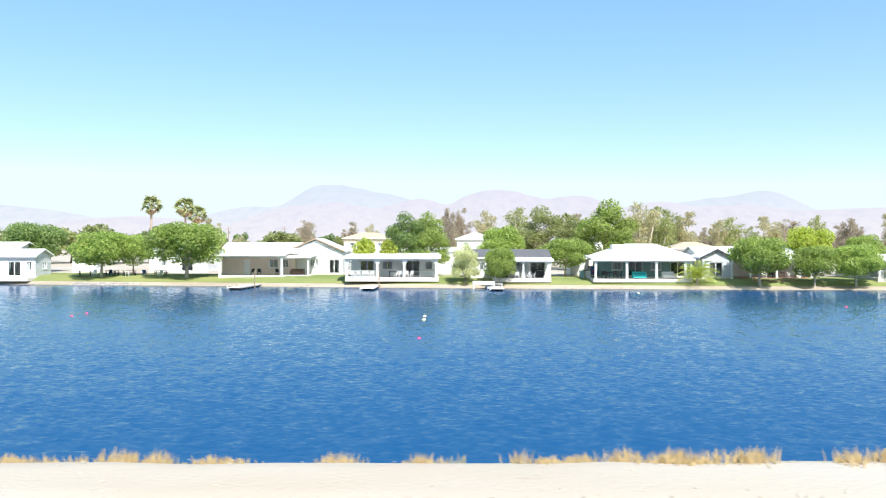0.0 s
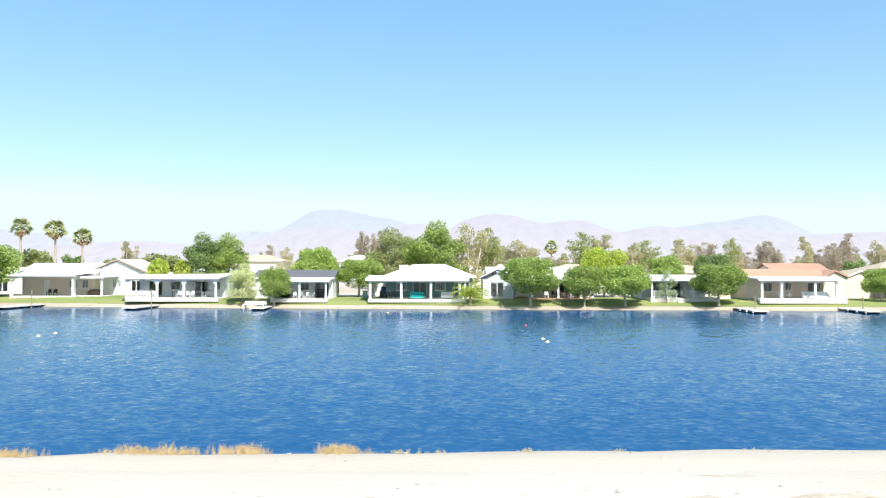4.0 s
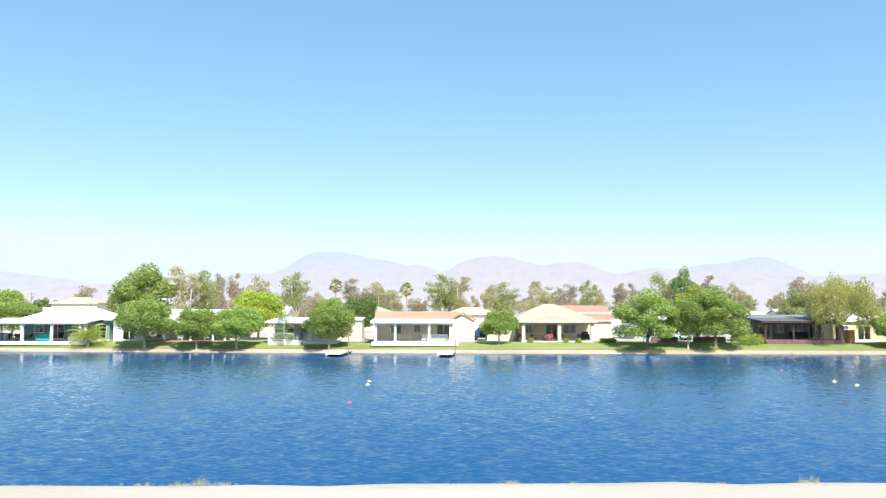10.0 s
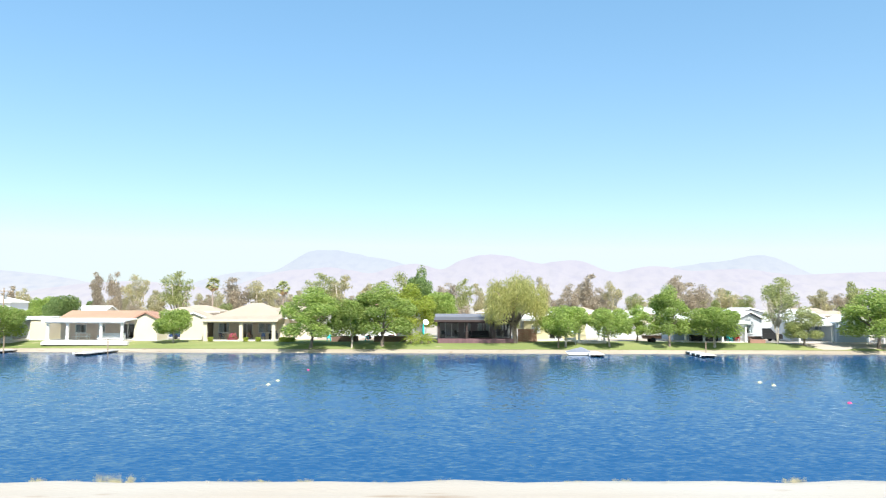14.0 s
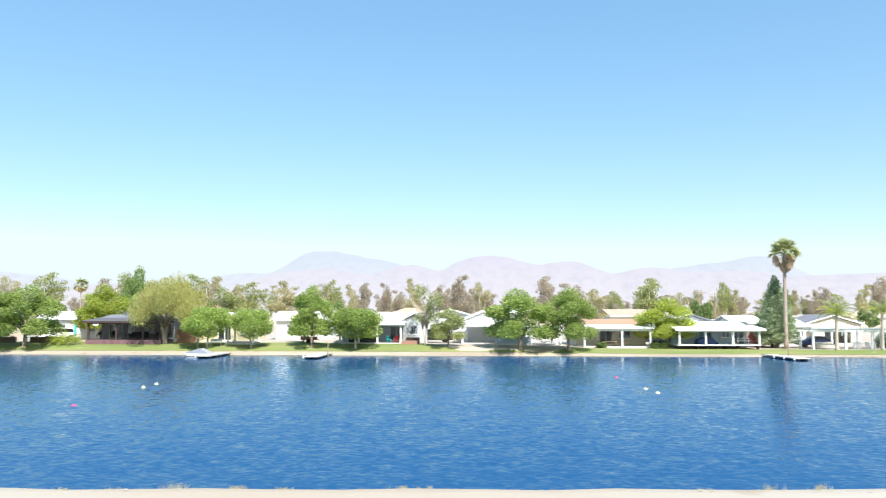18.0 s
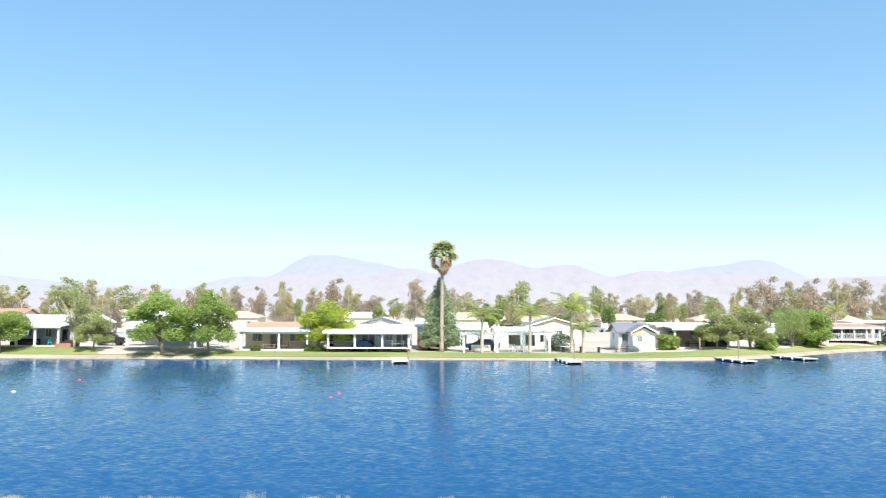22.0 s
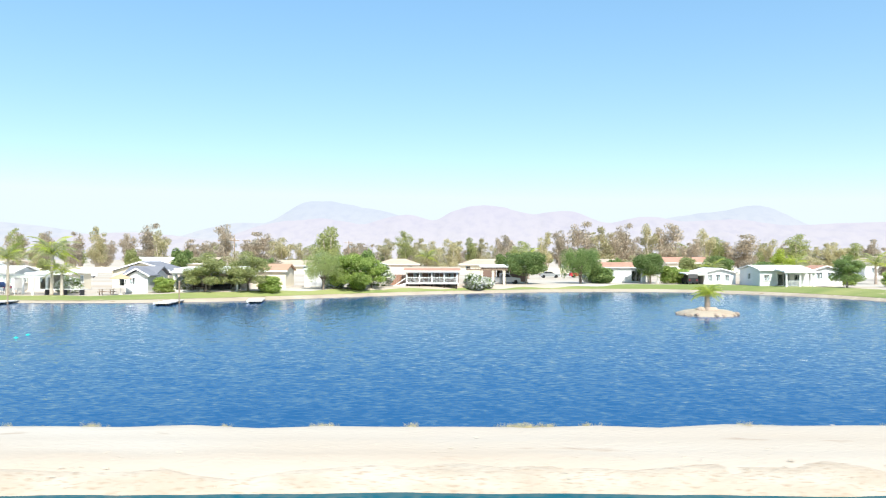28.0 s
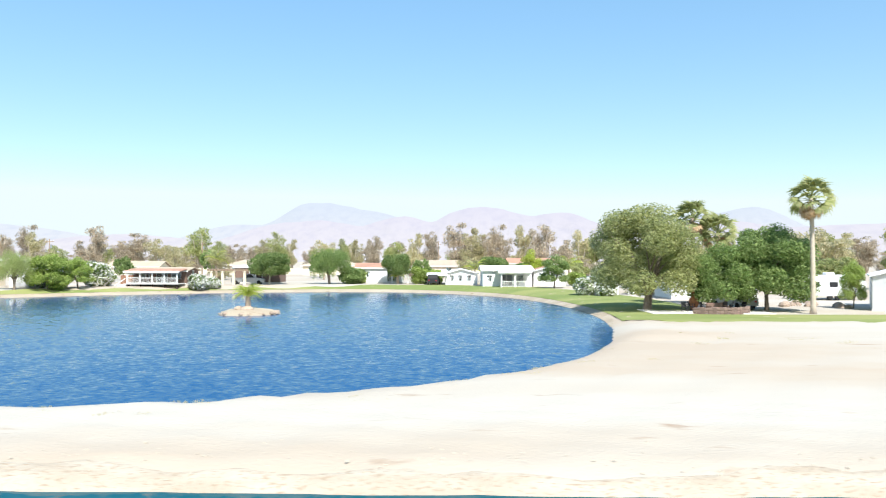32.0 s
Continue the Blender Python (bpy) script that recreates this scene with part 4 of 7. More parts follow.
def house(label, s, d, w, dep, h, wall, roof, kind="gable_x", rise=1.2, over=0.45, base=0.2, holes=(), z=None, turn=0.0, trim=None, ridge=None, fascia=None, name="house", sides=True):
    """A house whose front wall stands d metres out, s at its middle. holes: ("win", x0, z0, w, h), ("door", x0, w, h) or ("slide", x0, w, h), x0 from its left end."""
    trim = trim or WHITE
    ob = thing(name, at(s, d, land_at(s, d) if z is None else z, turn), label, "house")
    part("foundation", boxes((-w / 2 - 0.05, w / 2 + 0.05, -0.05, dep + 0.05, -0.4, base)), CONCRETE, ob)
    cut = []
    for hh in holes:
        if hh[0] == "win":
            cut.append((hh[1], hh[1] + hh[3], hh[2], hh[2] + hh[4]))
        else:
            cut.append((hh[1], hh[1] + hh[2], 0.0, hh[3]))
    front = part("wall", wall_bm(w, h, 0.15, cut), wall, ob, m=pose(-w / 2, 0, base))
    for hh in holes:
        if hh[0] == "win":
            window(front, hh[1], hh[2], hh[3], hh[4], 0.02, trim)
        elif hh[0] == "door":
            door(front, hh[1], hh[2], hh[3], 0.0, hh[4] if len(hh) > 4 else None)
        elif hh[0] == "slide":
            door(front, hh[1], hh[2], hh[3], 0.0, trim, True)
    part("wall", wall_bm(w, h, 0.15), wall, ob, m=pose(-w / 2, dep - 0.15, base))
    sh = [(dep * 0.42, dep * 0.42 + 1.1, 0.95, 2.0)] if sides and dep > 4 else []
    for x, first in ((-w / 2, True), (w / 2, False)):
        turn_m = pose(x, 0.15, base, 0, 0, 90) if not first else pose(x + 0.15, 0.15, base, 0, 0, 90)
        side = part("wall", wall_bm(dep - 0.3, h, 0.15, sh), wall, ob, m=turn_m)
        if sh:
            # the window looks outwards on either end
            mm = pose(sh[0][0], 0.02, sh[0][2]) if not first else pose(sh[0][1], 0.13, sh[0][2], 0, 0, 180)
            window(side, 0, 0, 1.1, 1.05, trim=trim, turn=mm)
    e = base + h
    if kind == "gable_x":
        part("roof", gable_roof(-w / 2 - over, w / 2 + over, -over, dep + over, e + 0.16, rise), roof, ob)
        for x in (-w / 2, w / 2 - 0.15):
            part("gable", prism([(0.05, e), (dep - 0.05, e), (dep / 2, e + rise * (1 - 0.15 / dep * 2) * dep / (dep + 2 * over) - 0.02)], x, x + 0.15, "x"), wall, ob)
    elif kind == "gable_y":
        part("roof", gable_roof(-w / 2 - over, w / 2 + over, -over, dep + over, e + 0.16, rise, axis="y"), roof, ob)
        for y in (0.0, dep - 0.15):
            part("gable", prism([(-w / 2 + 0.05, e), (w / 2 - 0.05, e), (0, e + rise * w / (w + 2 * over) - 0.04)], y, y + 0.15, "y"), wall, ob)
        for sgn in (-1, 1):
            xo = sgn * (w / 2 + over)
            part("fascia", prism([(xo, e + 0.17), (0, e + rise + 0.17), (0, e + rise - 0.05), (xo, e - 0.05)], -over - 0.05, -over - 0.005, "y"), fascia or trim, ob)
    elif kind == "hip":
        part("roof", hip_roof(-w / 2 - over, w / 2 + over, -over, dep + over, e + 0.16, rise, ridge if ridge is not None else max(0.5, w - dep)), roof, ob)
    elif kind == "flat":
        part("roof", slope_roof(-w / 2 - over, w / 2 + over, -over, dep + over, e + 0.2, e + 0.2 + rise, 0.2), roof, ob)
    if kind != "gable_y":
        part("fascia", boxes((-w / 2 - over, w / 2 + over, -over - 0.035, -over - 0.004, e - 0.08, e + 0.13)), fascia or trim, ob)
    ob["top"] = e
    return ob


def porch(ob, x0, x1, deep, high, posts, post=None, roof=None, floor=0.2, pw=0.2, fall=0.25, over=0.3, rail=None, steps=None, y1=0.0, beam=0.24, floor_mat=None, arches=False, thick=0.16, piers=False):
    """A roofed porch before the front wall: floor, posts, beam, roof, and where told a railing and steps."""
    post, roof = post or WHITE, roof or WHITE_ROOF
    part("porch_floor", boxes((x0, x1, -deep, y1 - 0.06, floor - 0.14 if piers else -0.35, floor), bevel=0.02), floor_mat or CONCRETE, ob)
    for x in np.linspace(x0 + 0.3, x1 - 0.3, 5) if piers else ():
        part("pier", boxes((x - 0.12, x + 0.12, -deep + 0.3, -deep + 0.6, -0.5, floor - 0.144)), DARK_WOOD, ob)
    part("porch_roof", slope_roof(x0 - over, x1 + over, -deep - over, y1 - 0.04, high + thick, high + thick + fall, thick), roof, ob)
    part("porch_fascia", boxes((x0 - over, x1 + over, -deep - over - 0.035, -deep - over - 0.004, high - 0.1, high + thick - 0.01)), post, ob)
    part("porch_beam", boxes((x0, x1, -deep, -deep + 0.14, high - beam, high)), post, ob)
    for x in posts:
        part("porch_post", boxes((x - pw / 2, x + pw / 2, -deep - 0.004, -deep + pw, floor, high - beam), (x - pw * 0.7, x + pw * 0.7, -deep - 0.03, -deep + pw + 0.03, floor, floor + 0.14), (x - pw * 0.65, x + pw * 0.65, -deep - 0.02, -deep + pw + 0.02, high - beam - 0.12, high - beam - 0.003)), post, ob)
    if arches:
        for a, b in zip(posts, posts[1:]):
            n = 10
            r = (b - a - pw) / 2
            c = (a + b) / 2
            for k in range(n):
                t0, t1 = -1 + 2 * k / n, -1 + 2 * (k + 1) / n
                za = high - beam - 0.55 * (1 - math.sqrt(max(0, 1 - t0 ** 4)))
                zb = high - beam - 0.55 * (1 - math.sqrt(max(0, 1 - t1 ** 4)))
                if min(za, zb) < high - beam - 0.02:
                    part("arch_piece", prism([(c + r * t0, high - beam - 0.002), (c + r * t1, high - beam - 0.002), (c + r * t1, zb), (c + r * t0, za)], -deep + 0.01, -deep + 0.12, "y"), post, ob)
    if rail:
        for a, b in rail:
            n = max(2, int((b - a) / 0.2))
            part("rail", boxes((a, b, -deep + 0.02, -deep + 0.1, floor + 0.85, floor + 0.93), (a, b, -deep + 0.03, -deep + 0.09, floor + 0.1, floor + 0.16)), post, ob)
            stick = bm_mesh("baluster", boxes((-0.02, 0.02, 0.04, 0.08, 0.16, 0.85)), post, False)
            for k in range(n + 1):
                part("baluster", stick, None, ob, m=pose(a + (b - a) * k / n, -deep, floor))
    if steps:
        a, b, n = steps
        for k in range(n):
            part("step", boxes((a, b, -deep - 0.3 * (k + 1), -deep - 0.3 * k - 0.004, -0.3, floor - (k + 1) * floor / (n + 1))), floor_mat or CONCRETE, ob)


# ---------- loose things ----------
def patio_table(m, label="white plastic patio table", top=None, group="patio tables", w=1.5, dp=0.85):
    mt = top or WHITE_PLASTIC
    ob = thing("patio_table", m, label, "table", group)
    part("tabletop", boxes((-w / 2, w / 2, -dp / 2, dp / 2, 0.7, 0.75), bevel=0.01), mt, ob)
    for x in (-w / 2 + 0.12, w / 2 - 0.12):
        for y in (-dp / 2 + 0.1, dp / 2 - 0.1):
            part("leg", boxes((x - 0.03, x + 0.03, y - 0.03, y + 0.03, 0, 0.7)), mt, ob)
    return ob


def patio_chair(m, material, label, group="patio chairs"):
    key = "chair_" + material.name
    if key in STORE:
        ob = copy_thing(STORE[key], m)
        return tagged(ob, label, group=group)
    ob = thing("patio_chair", m, label, "chair", group)
    part("seat", boxes((-0.24, 0.24, -0.24, 0.24, 0.4, 0.45), bevel=0.01), material, ob)
    part("backrest", prism([(0.2, 0.45), (0.32, 0.9), (0.36, 0.9), (0.25, 0.45)], -0.24, 0.24, "x"), material, ob)
    for x in (-0.22, 0.22):
        part("armrest", boxes((x - 0.03, x + 0.03, -0.24, 0.26, 0.62, 0.66)), material, ob)
        for y in (-0.21, 0.2):
            part("leg", boxes((x - 0.025, x + 0.025, y - 0.025, y + 0.025, 0, 0.4 if y > 0 else 0.62)), material, ob)
    STORE[key] = ob
    return ob


def picnic_table(m, material, label):
    ob = thing("picnic_table", m, label, "table", "picnic tables")
    part("tabletop", boxes(*[(-0.95, 0.95, -0.36 + k * 0.15, -0.235 + k * 0.15, 0.72, 0.76) for k in range(5)]), material, ob)
    for y in (-0.75, 0.75):
        part("bench_seat", boxes((-0.95, 0.95, y - 0.13, y + 0.13, 0.42, 0.46)), material, ob)
    for x in (-0.7, 0.7):
        part("leg_frame", boxes((x - 0.04, x + 0.04, -0.8, 0.8, 0.36, 0.42), (x - 0.04, x + 0.04, -0.42, -0.32, 0, 0.72), (x - 0.04, x + 0.04, 0.32, 0.42, 0, 0.72)), material, ob)
    return ob


def sofa(m, material, label, w=2.0):
    ob = thing("patio_sofa", m, label, "sofa")
    part("base", boxes((-w / 2, w / 2, -0.4, 0.4, 0.06, 0.34), bevel=0.03), material, ob)
    part("backrest", boxes((-w / 2, w / 2, 0.22, 0.42, 0.34, 0.85), bevel=0.05), material, ob)
    for x in (-w / 2, w / 2 - 0.18):
        part("armrest", boxes((x, x + 0.18, -0.4, 0.22, 0.34, 0.62), bevel=0.04), material, ob)
    for k in range(2):
        part("cushion", boxes((-w / 2 + 0.2 + k * (w / 2 - 0.2), -0.02 + k * (w / 2 - 0.2), -0.38, 0.2, 0.35, 0.48), bevel=0.04), material, ob)
    return ob


def barbecue(m, label="black barbecue grill on a cart"):
    ob = thing("barbecue_grill", m, label, "grill")
    part("cart", boxes((-0.6, 0.6, -0.28, 0.28, 0.1, 0.82), bevel=0.02), BLACK, ob)
    part("hood", prism([(-0.28, 0.83), (-0.26, 1.05), (-0.1, 1.18), (0.15, 1.18), (0.28, 1.0), (0.28, 0.83)], -0.4, 0.4, "x"), BLACK, ob)
    part("handle", boxes((-0.3, 0.3, -0.33, -0.29, 0.95, 0.98)), STEEL, ob)
    for x in (-0.5, 0.5):
        part("wheel", boxes((x - 0.03, x + 0.03, -0.1, 0.1, 0.0, 0.2), bevel=0.03), RUBBER, ob)
    return ob


def umbrella(m, material, label, closed=False):
    ob = thing("patio_umbrella", m, label, "umbrella")
    part("pole", lathe([(0.025, 0.05), (0.025, 2.5)], 8), STEEL, ob)
    part("base", lathe([(0.28, 0), (0.28, 0.06), (0.08, 0.12)], 12), CONCRETE, ob)
    if closed:
        part("canopy", lathe([(0.05, 1.0), (0.16, 1.2), (0.13, 2.0), (0.03, 2.55)], 10), material, ob)
    else:
        part("canopy", lathe([(1.4, 2.02), (1.4, 2.05), (0.7, 2.4), (0.02, 2.6), (0.01, 2.56), (0.7, 2.34), (1.38, 2.02)], 8), material, ob)
    return ob


def grid_bench(m, material, label):
    ob = thing("garden_bench", m, label, "bench")
    part("seat", boxes((-0.75, 0.75, -0.22, 0.22, 0.4, 0.45)), material, ob)
    part("backrest", boxes((-0.75, 0.75, 0.2, 0.25, 0.5, 0.85)), material, ob)
    for x in (-0.65, 0.65):
        part("leg", boxes((x - 0.03, x + 0.03, -0.2, 0.25, 0, 0.4)), material, ob)
    return ob


def wheel_mesh():
    if "wheel" not in STORE:
        STORE["wheel"] = (bm_mesh("tyre", lathe([(0.2, -0.11), (0.32, -0.11), (0.35, -0.06), (0.35, 0.06), (0.32, 0.11), (0.2, 0.11)], 16), RUBBER), bm_mesh("rim", lathe([(0.01, -0.1), (0.2, -0.1), (0.2, 0.1), (0.01, 0.1)], 12), STEEL))
    return STORE["wheel"]


def car(m, paint, label, kind="sedan"):
    """A parked car, truck or van: body, glazed cabin, four wheels, lamps. It points along x."""
    ob = thing("parked_" + ("truck" if kind == "truck" else "car"), m, label, "truck" if kind == "truck" else "car", "parked cars")
    hi = {"sedan": 1.45, "suv": 1.75, "truck": 1.8}[kind]
    L = {"sedan": 4.5, "suv": 4.7, "truck": 5.5}[kind]
    b = 0.95 if kind == "sedan" else 1.1
    part("body", prism([(-L / 2, 0.35), (-L / 2 + 0.05, b), (L / 2 - 0.9, b), (L / 2 - 0.05, b - 0.15), (L / 2, 0.35)], -0.9, 0.9, "y"), paint, ob)
    if kind == "truck":
        cab = [(-0.7, b), (-0.6, hi), (0.7, hi), (1.35, b)]
    elif kind == "suv":
        cab = [(-L / 2 + 0.06, b), (-L / 2 + 0.25, hi), (0.6, hi), (1.3, b)]
    else:
        cab = [(-1.7, b), (-1.1, hi), (0.35, hi), (1.15, b)]
    part("cabin", prism(cab, -0.78, 0.78, "y"), paint, ob)
    inset = [(cab[0][0] + 0.2, b + 0.06), (cab[1][0] + 0.12, hi - 0.1), (cab[2][0] - 0.08, hi - 0.1), (cab[3][0] - 0.22, b + 0.06)]
    for y in (-0.79, 0.77):
        part("side_window", prism(inset, y, y + 0.02, "y"), BLACK, ob)
    ty, rim = wheel_mesh()
    for x in (-L / 2 + 0.85, L / 2 - 0.85):
        for y in (-0.82, 0.82):
            wh = part("wheel", ty, None, ob, m=pose(x, y, 0.35, 90, 0, 0))
            part("rim", rim, None, wh)
    for y in (-0.7, 0.5):
        part("headlight", boxes((L / 2 - 0.03, L / 2 + 0.02, y, y + 0.2, 0.62, 0.76)), WHITE_PLASTIC, ob)
        part("tail_light", boxes((-L / 2 - 0.02, -L / 2 + 0.03, y, y + 0.2, 0.7, 0.85)), RED, ob)
    return ob


def dock(s, d, length, turn, label, wide=1.8, post=0, bench=False, z=0.0, head=0.0):
    """A floating dock from the shore: planks on drums, edge boards, a mooring post."""
    ob = thing("boat_dock", at(s, d, z, turn), label, "dock", "boat docks")
    n = int(length / 0.3)
    plank = bm_mesh("plank", boxes((-wide / 2, wide / 2, 0.005, 0.285, 0.29, 0.34)), DOCK_WOOD, False)
    for k in range(n):
        part("plank", plank, None, ob, m=pose(0, -length + k * 0.3, 0))
    for x in (-wide / 2, wide / 2 - 0.08):
        part("edge_board", boxes((x, x + 0.08, -length, 0.0, 0.22, 0.285)), DOCK_WOOD, ob)
    part("end_board", boxes((-wide / 2, wide / 2, -length - 0.06, -length - 0.004, 0.24, 0.34)), DOCK_WOOD, ob)
    drum = STORE.setdefault("drum", bm_mesh("float_drum", lathe([(0.1, -0.5), (0.24, -0.48), (0.24, 0.48), (0.1, 0.5)], 10), BLACK))
    for k in range(max(2, int(length / 1.6))):
        for x in (-wide / 2 + 0.35, wide / 2 - 0.35):
            part("float_drum", drum, None, ob, m=pose(x, -length + 0.7 + k * 1.6, 0.06, 90, 0, 0))
    fender = STORE.setdefault("fender", bm_mesh("fender", boxes((-0.08, 0.08, -0.08, 0.08, 0.08, 0.42), bevel=0.03), WHITE_PLASTIC, False))
    for k in range(3):
        part("fender", fender, None, ob, m=pose(-wide / 2 - 0.1, -length + 0.2 + k * 2.2, 0))
    if head:
        cross = bm_mesh("plank", boxes((0.005, 0.285, -0.85, 0.85, 0.29, 0.34)), DOCK_WOOD, False)
        for k in range(int(head / 0.3)):
            x = -head / 2 + k * 0.3
            if abs(x + 0.15) > wide / 2 + 0.15:
                part("plank", cross, None, ob, m=pose(x, -length + 0.85, 0))
        for sgn in (-1, 1):
            for k in range(2):
                part("float_drum", drum, None, ob, m=pose(sgn * (head / 2 - 0.35 - k * 0.8), -length + 0.85, 0.06, 90, 0, 0))
            part("fender", fender, None, ob, m=pose(sgn * head * 0.36, -length - 0.1, 0))
    if post:
        part("mooring_post", lathe([(0.07, -1.0), (0.07, post), (0.03, post + 0.05)], 8), WOOD, ob, m=pose(wide / 2 + 0.08, -length * 0.4, 0))
    if bench:
        part("bench", boxes((-0.7, 0.7, -length + 0.6, -length + 1.0, 0.8, 0.86), (-0.65, -0.58, -length + 0.65, -length + 0.95, 0.42, 0.8), (0.58, 0.65, -length + 0.65, -length + 0.95, 0.42, 0.8)), WHITE, ob)
    return ob


DOCK_WOOD = mat("bleached_dock_planks", (0.62, 0.58, 0.53), 0.85, 0.15, 2, 0.3, each=0.12)
BUOY = {}


def buoy(s, d, material, label, r=0.2):
    if material.name not in BUOY:
        BUOY[material.name] = bm_mesh("buoy", lathe([(0.02, -0.16), (0.13, -0.12), (0.2, 0.0), (0.19, 0.1), (0.12, 0.18), (0.04, 0.21), (0.03, 0.26)], 14), material)
    ob = new("buoy", BUOY[material.name])
    ob.matrix_basis = at(s, d, -0.1 * r / 0.2, 0, r / 0.2)
    return tagged(ob, label, "buoy", "slalom buoys")

# ---------- the houses along the far shore ----------
# grey house with a gabled wing, at the far end
a = house("long light grey house with a white roof", -70.5, 113.5, 15, 8, 2.9, GREY_SIDING, METAL_ROOF, "gable_x", 1.5, holes=(("win", 3, 0.9, 1.4, 1.2), ("slide", 9, 1.8, 2.1)))
porch(a, -7.5, 7.3, 4.4, 2.9, (-7.3, -3.4, 0.6, 4.3, 7.1), GREY_SIDING, METAL_ROOF)
a = house("light grey bungalow end with white trim", -59.4, 108.2, 5.2, 4.2, 2.75, GREY_SIDING, METAL_ROOF, "gable_x", 0.95, 0.35, base=0.3, holes=(("slide", 1.3, 1.8, 2.1), ("win", 3.9, 0.8, 0.8, 1.3)))
part("terrace", boxes((-3.4, 2.8, -2.4, -0.06, -0.3, 0.18), bevel=0.03), CONCRETE, a)
patio_chair(at(-61.5, 106.5, land_at(-61.5, 106.5), 30), BLACK, "black metal patio chair by a grey house")
grid_bench(at(-66, 107, land_at(-66, 107)), BLACK, "dark bench on the patio of a grey house")
box_shed = house("white flat-roofed storage box behind the lawn", -54.6, 118, 3.4, 2.6, 2.9, PALE, WHITE_ROOF, "flat", 0.2, 0.1, name="shed", sides=False)

house("low white house behind shade trees", -40.5, 119, 9, 6, 2.7, PALE, WHITE_ROOF, "gable_x", 1.0, 0.3, holes=(("win", 1.5, 0.9, 1.3, 1.1), ("slide", 5.0, 1.8, 2.0)))
for s, q in ((-50.2, 20), (-46.4, -10), (-44.0, 35), (-39.6, 5)):
    picnic_table(at(s, 109.0, land_at(s, 109), q), DARK_WOOD, "dark picnic table in the shade of trees")
for k in range(5):
    patio_chair(at(-48.6 + 2.3 * k, 108.2 + 0.5 * (k % 2), land_at(-45, 108.5), 60 * k), (WHITE_PLASTIC, BLUE_TARP)[k % 2], "patio chair in the shade of trees")

low = thing("garden_wall", at(-45.4, 104.6, land_at(-45.4, 104.6)), "low pale stone garden wall in the shade of trees", "wall")
for j in range(2):
    for k in range(20):
        q = STORE.setdefault("wall_stone%d" % (k % 3), bm_mesh("stone", boxes((-0.21, 0.21, -0.16, 0.16, 0.0, 0.25 + 0.02 * (k % 3)), bevel=0.04), STONE, False))
        part("stone", q, None, low, m=pose(-4.5 + k * 0.45 + 0.2 * (j % 2), 0.02 * (k % 4), j * 0.26 - 0.12, 0, 0, 3 * (k % 3) - 3))

# tan patio house
b = house("tan stucco house with a white metal roof", -26.2, 110.5, 10.4, 8, 3.0, TAN, METAL_ROOF, "gable_x", 1.35,
          holes=(("door", 3.1, 0.9, 2.05), ("win", 6.7, 0.9, 1.3, 1.25), ("win", 8.6, 0.9, 0.9, 1.2)))
porch(b, -4.4, 4.6, 4.6, 2.95, (-4.2, 4.3), WHITE, METAL_ROOF, 0.12, 0.26, 0.35)
c = house("white house with a dark-edged front gable", -18.4, 112.0, 8.0, 9, 3.1, SIDING, METAL_ROOF, "gable_y", 1.85, 0.3,
          holes=(("win", 0.5, 0.9, 0.9, 1.2), ("win", 3.3, 1.0, 0.55, 1.1), ("win", 4.0, 1.0, 0.55, 1.1), ("slide", 6.0, 1.5, 2.05)), fascia=WOOD)
porch(c, -4.2, 0.0, 4.6, 2.65, (-4.0, -0.2), WHITE, METAL_ROOF, 0.12, 0.24, 0.1)
for k, s in enumerate((-26.5, -25.6, -23.0)):
    patio_chair(at(s, 108.4, land_at(s, 108.4) + 0.12, 20 * k), BLACK, "dark patio chair on a tan house's porch")
sofa(at(-20.5, 109.6, land_at(-20.5, 109.6) + 0.12), BROWN_WALL, "dark brown patio sofa under a porch")

# white arcade house
e = house("white stucco house behind an arched porch", -6.6, 105.0, 11.6, 7, 2.75, PALE, WHITE_ROOF, "flat", 0.25, 0.3,
          holes=(("slide", 1.2, 1.9, 2.1), ("win", 4.2, 0.9, 1.4, 1.1), ("slide", 7.4, 1.9, 2.1), ("win", 10.0, 0.9, 1.0, 1.1)))
porch(e, -6.1, 6.1, 4.2, 2.72, (-5.9, -1.9, 1.6, 5.8), WHITE, WHITE_ROOF, 0.15, 0.26, 0.25, 0.3, rail=((-5.8, -2.0),), arches=True)
for k in range(9):
    s = -11.8 + 0.62 * k + (2.6 if k > 4 else 0)
    patio_chair(at(s, 101.6 + 0.35 * (k % 2), land_at(-6, 105) + 0.15, 180 + 25 * (k % 3)), WHITE_PLASTIC, "white plastic patio chair under an arched porch")
for s in (-11.0, -3.6, -1.9):
    patio_table(at(s, 102.3, land_at(-6, 105) + 0.15))
patio_table(at(-6.4, 102.6, land_at(-6, 105) + 0.15), "dark brown wooden patio table", DARK_WOOD)
tree("shrub_yellow", -10.9, 107.5, 5.5, 3.2, "bright green clipped upright shrub behind a white porch", "upright shrubs", name="shrub")
tree("shrub_yellow", -7.4, 107.9, 5.3, 2.8, "bright green clipped upright shrub behind a white porch", "upright shrubs", name="shrub")
house("low white house with a flat roof behind the arcade", -3.5, 118, 13, 7, 3.2, PALE, WHITE_ROOF, "flat", 0.3, 0.2)
palm(-11.4, 106.2, 1.5, "small palm beside a white porch", "feather", 0.6, False, girth=0.14, count=14)

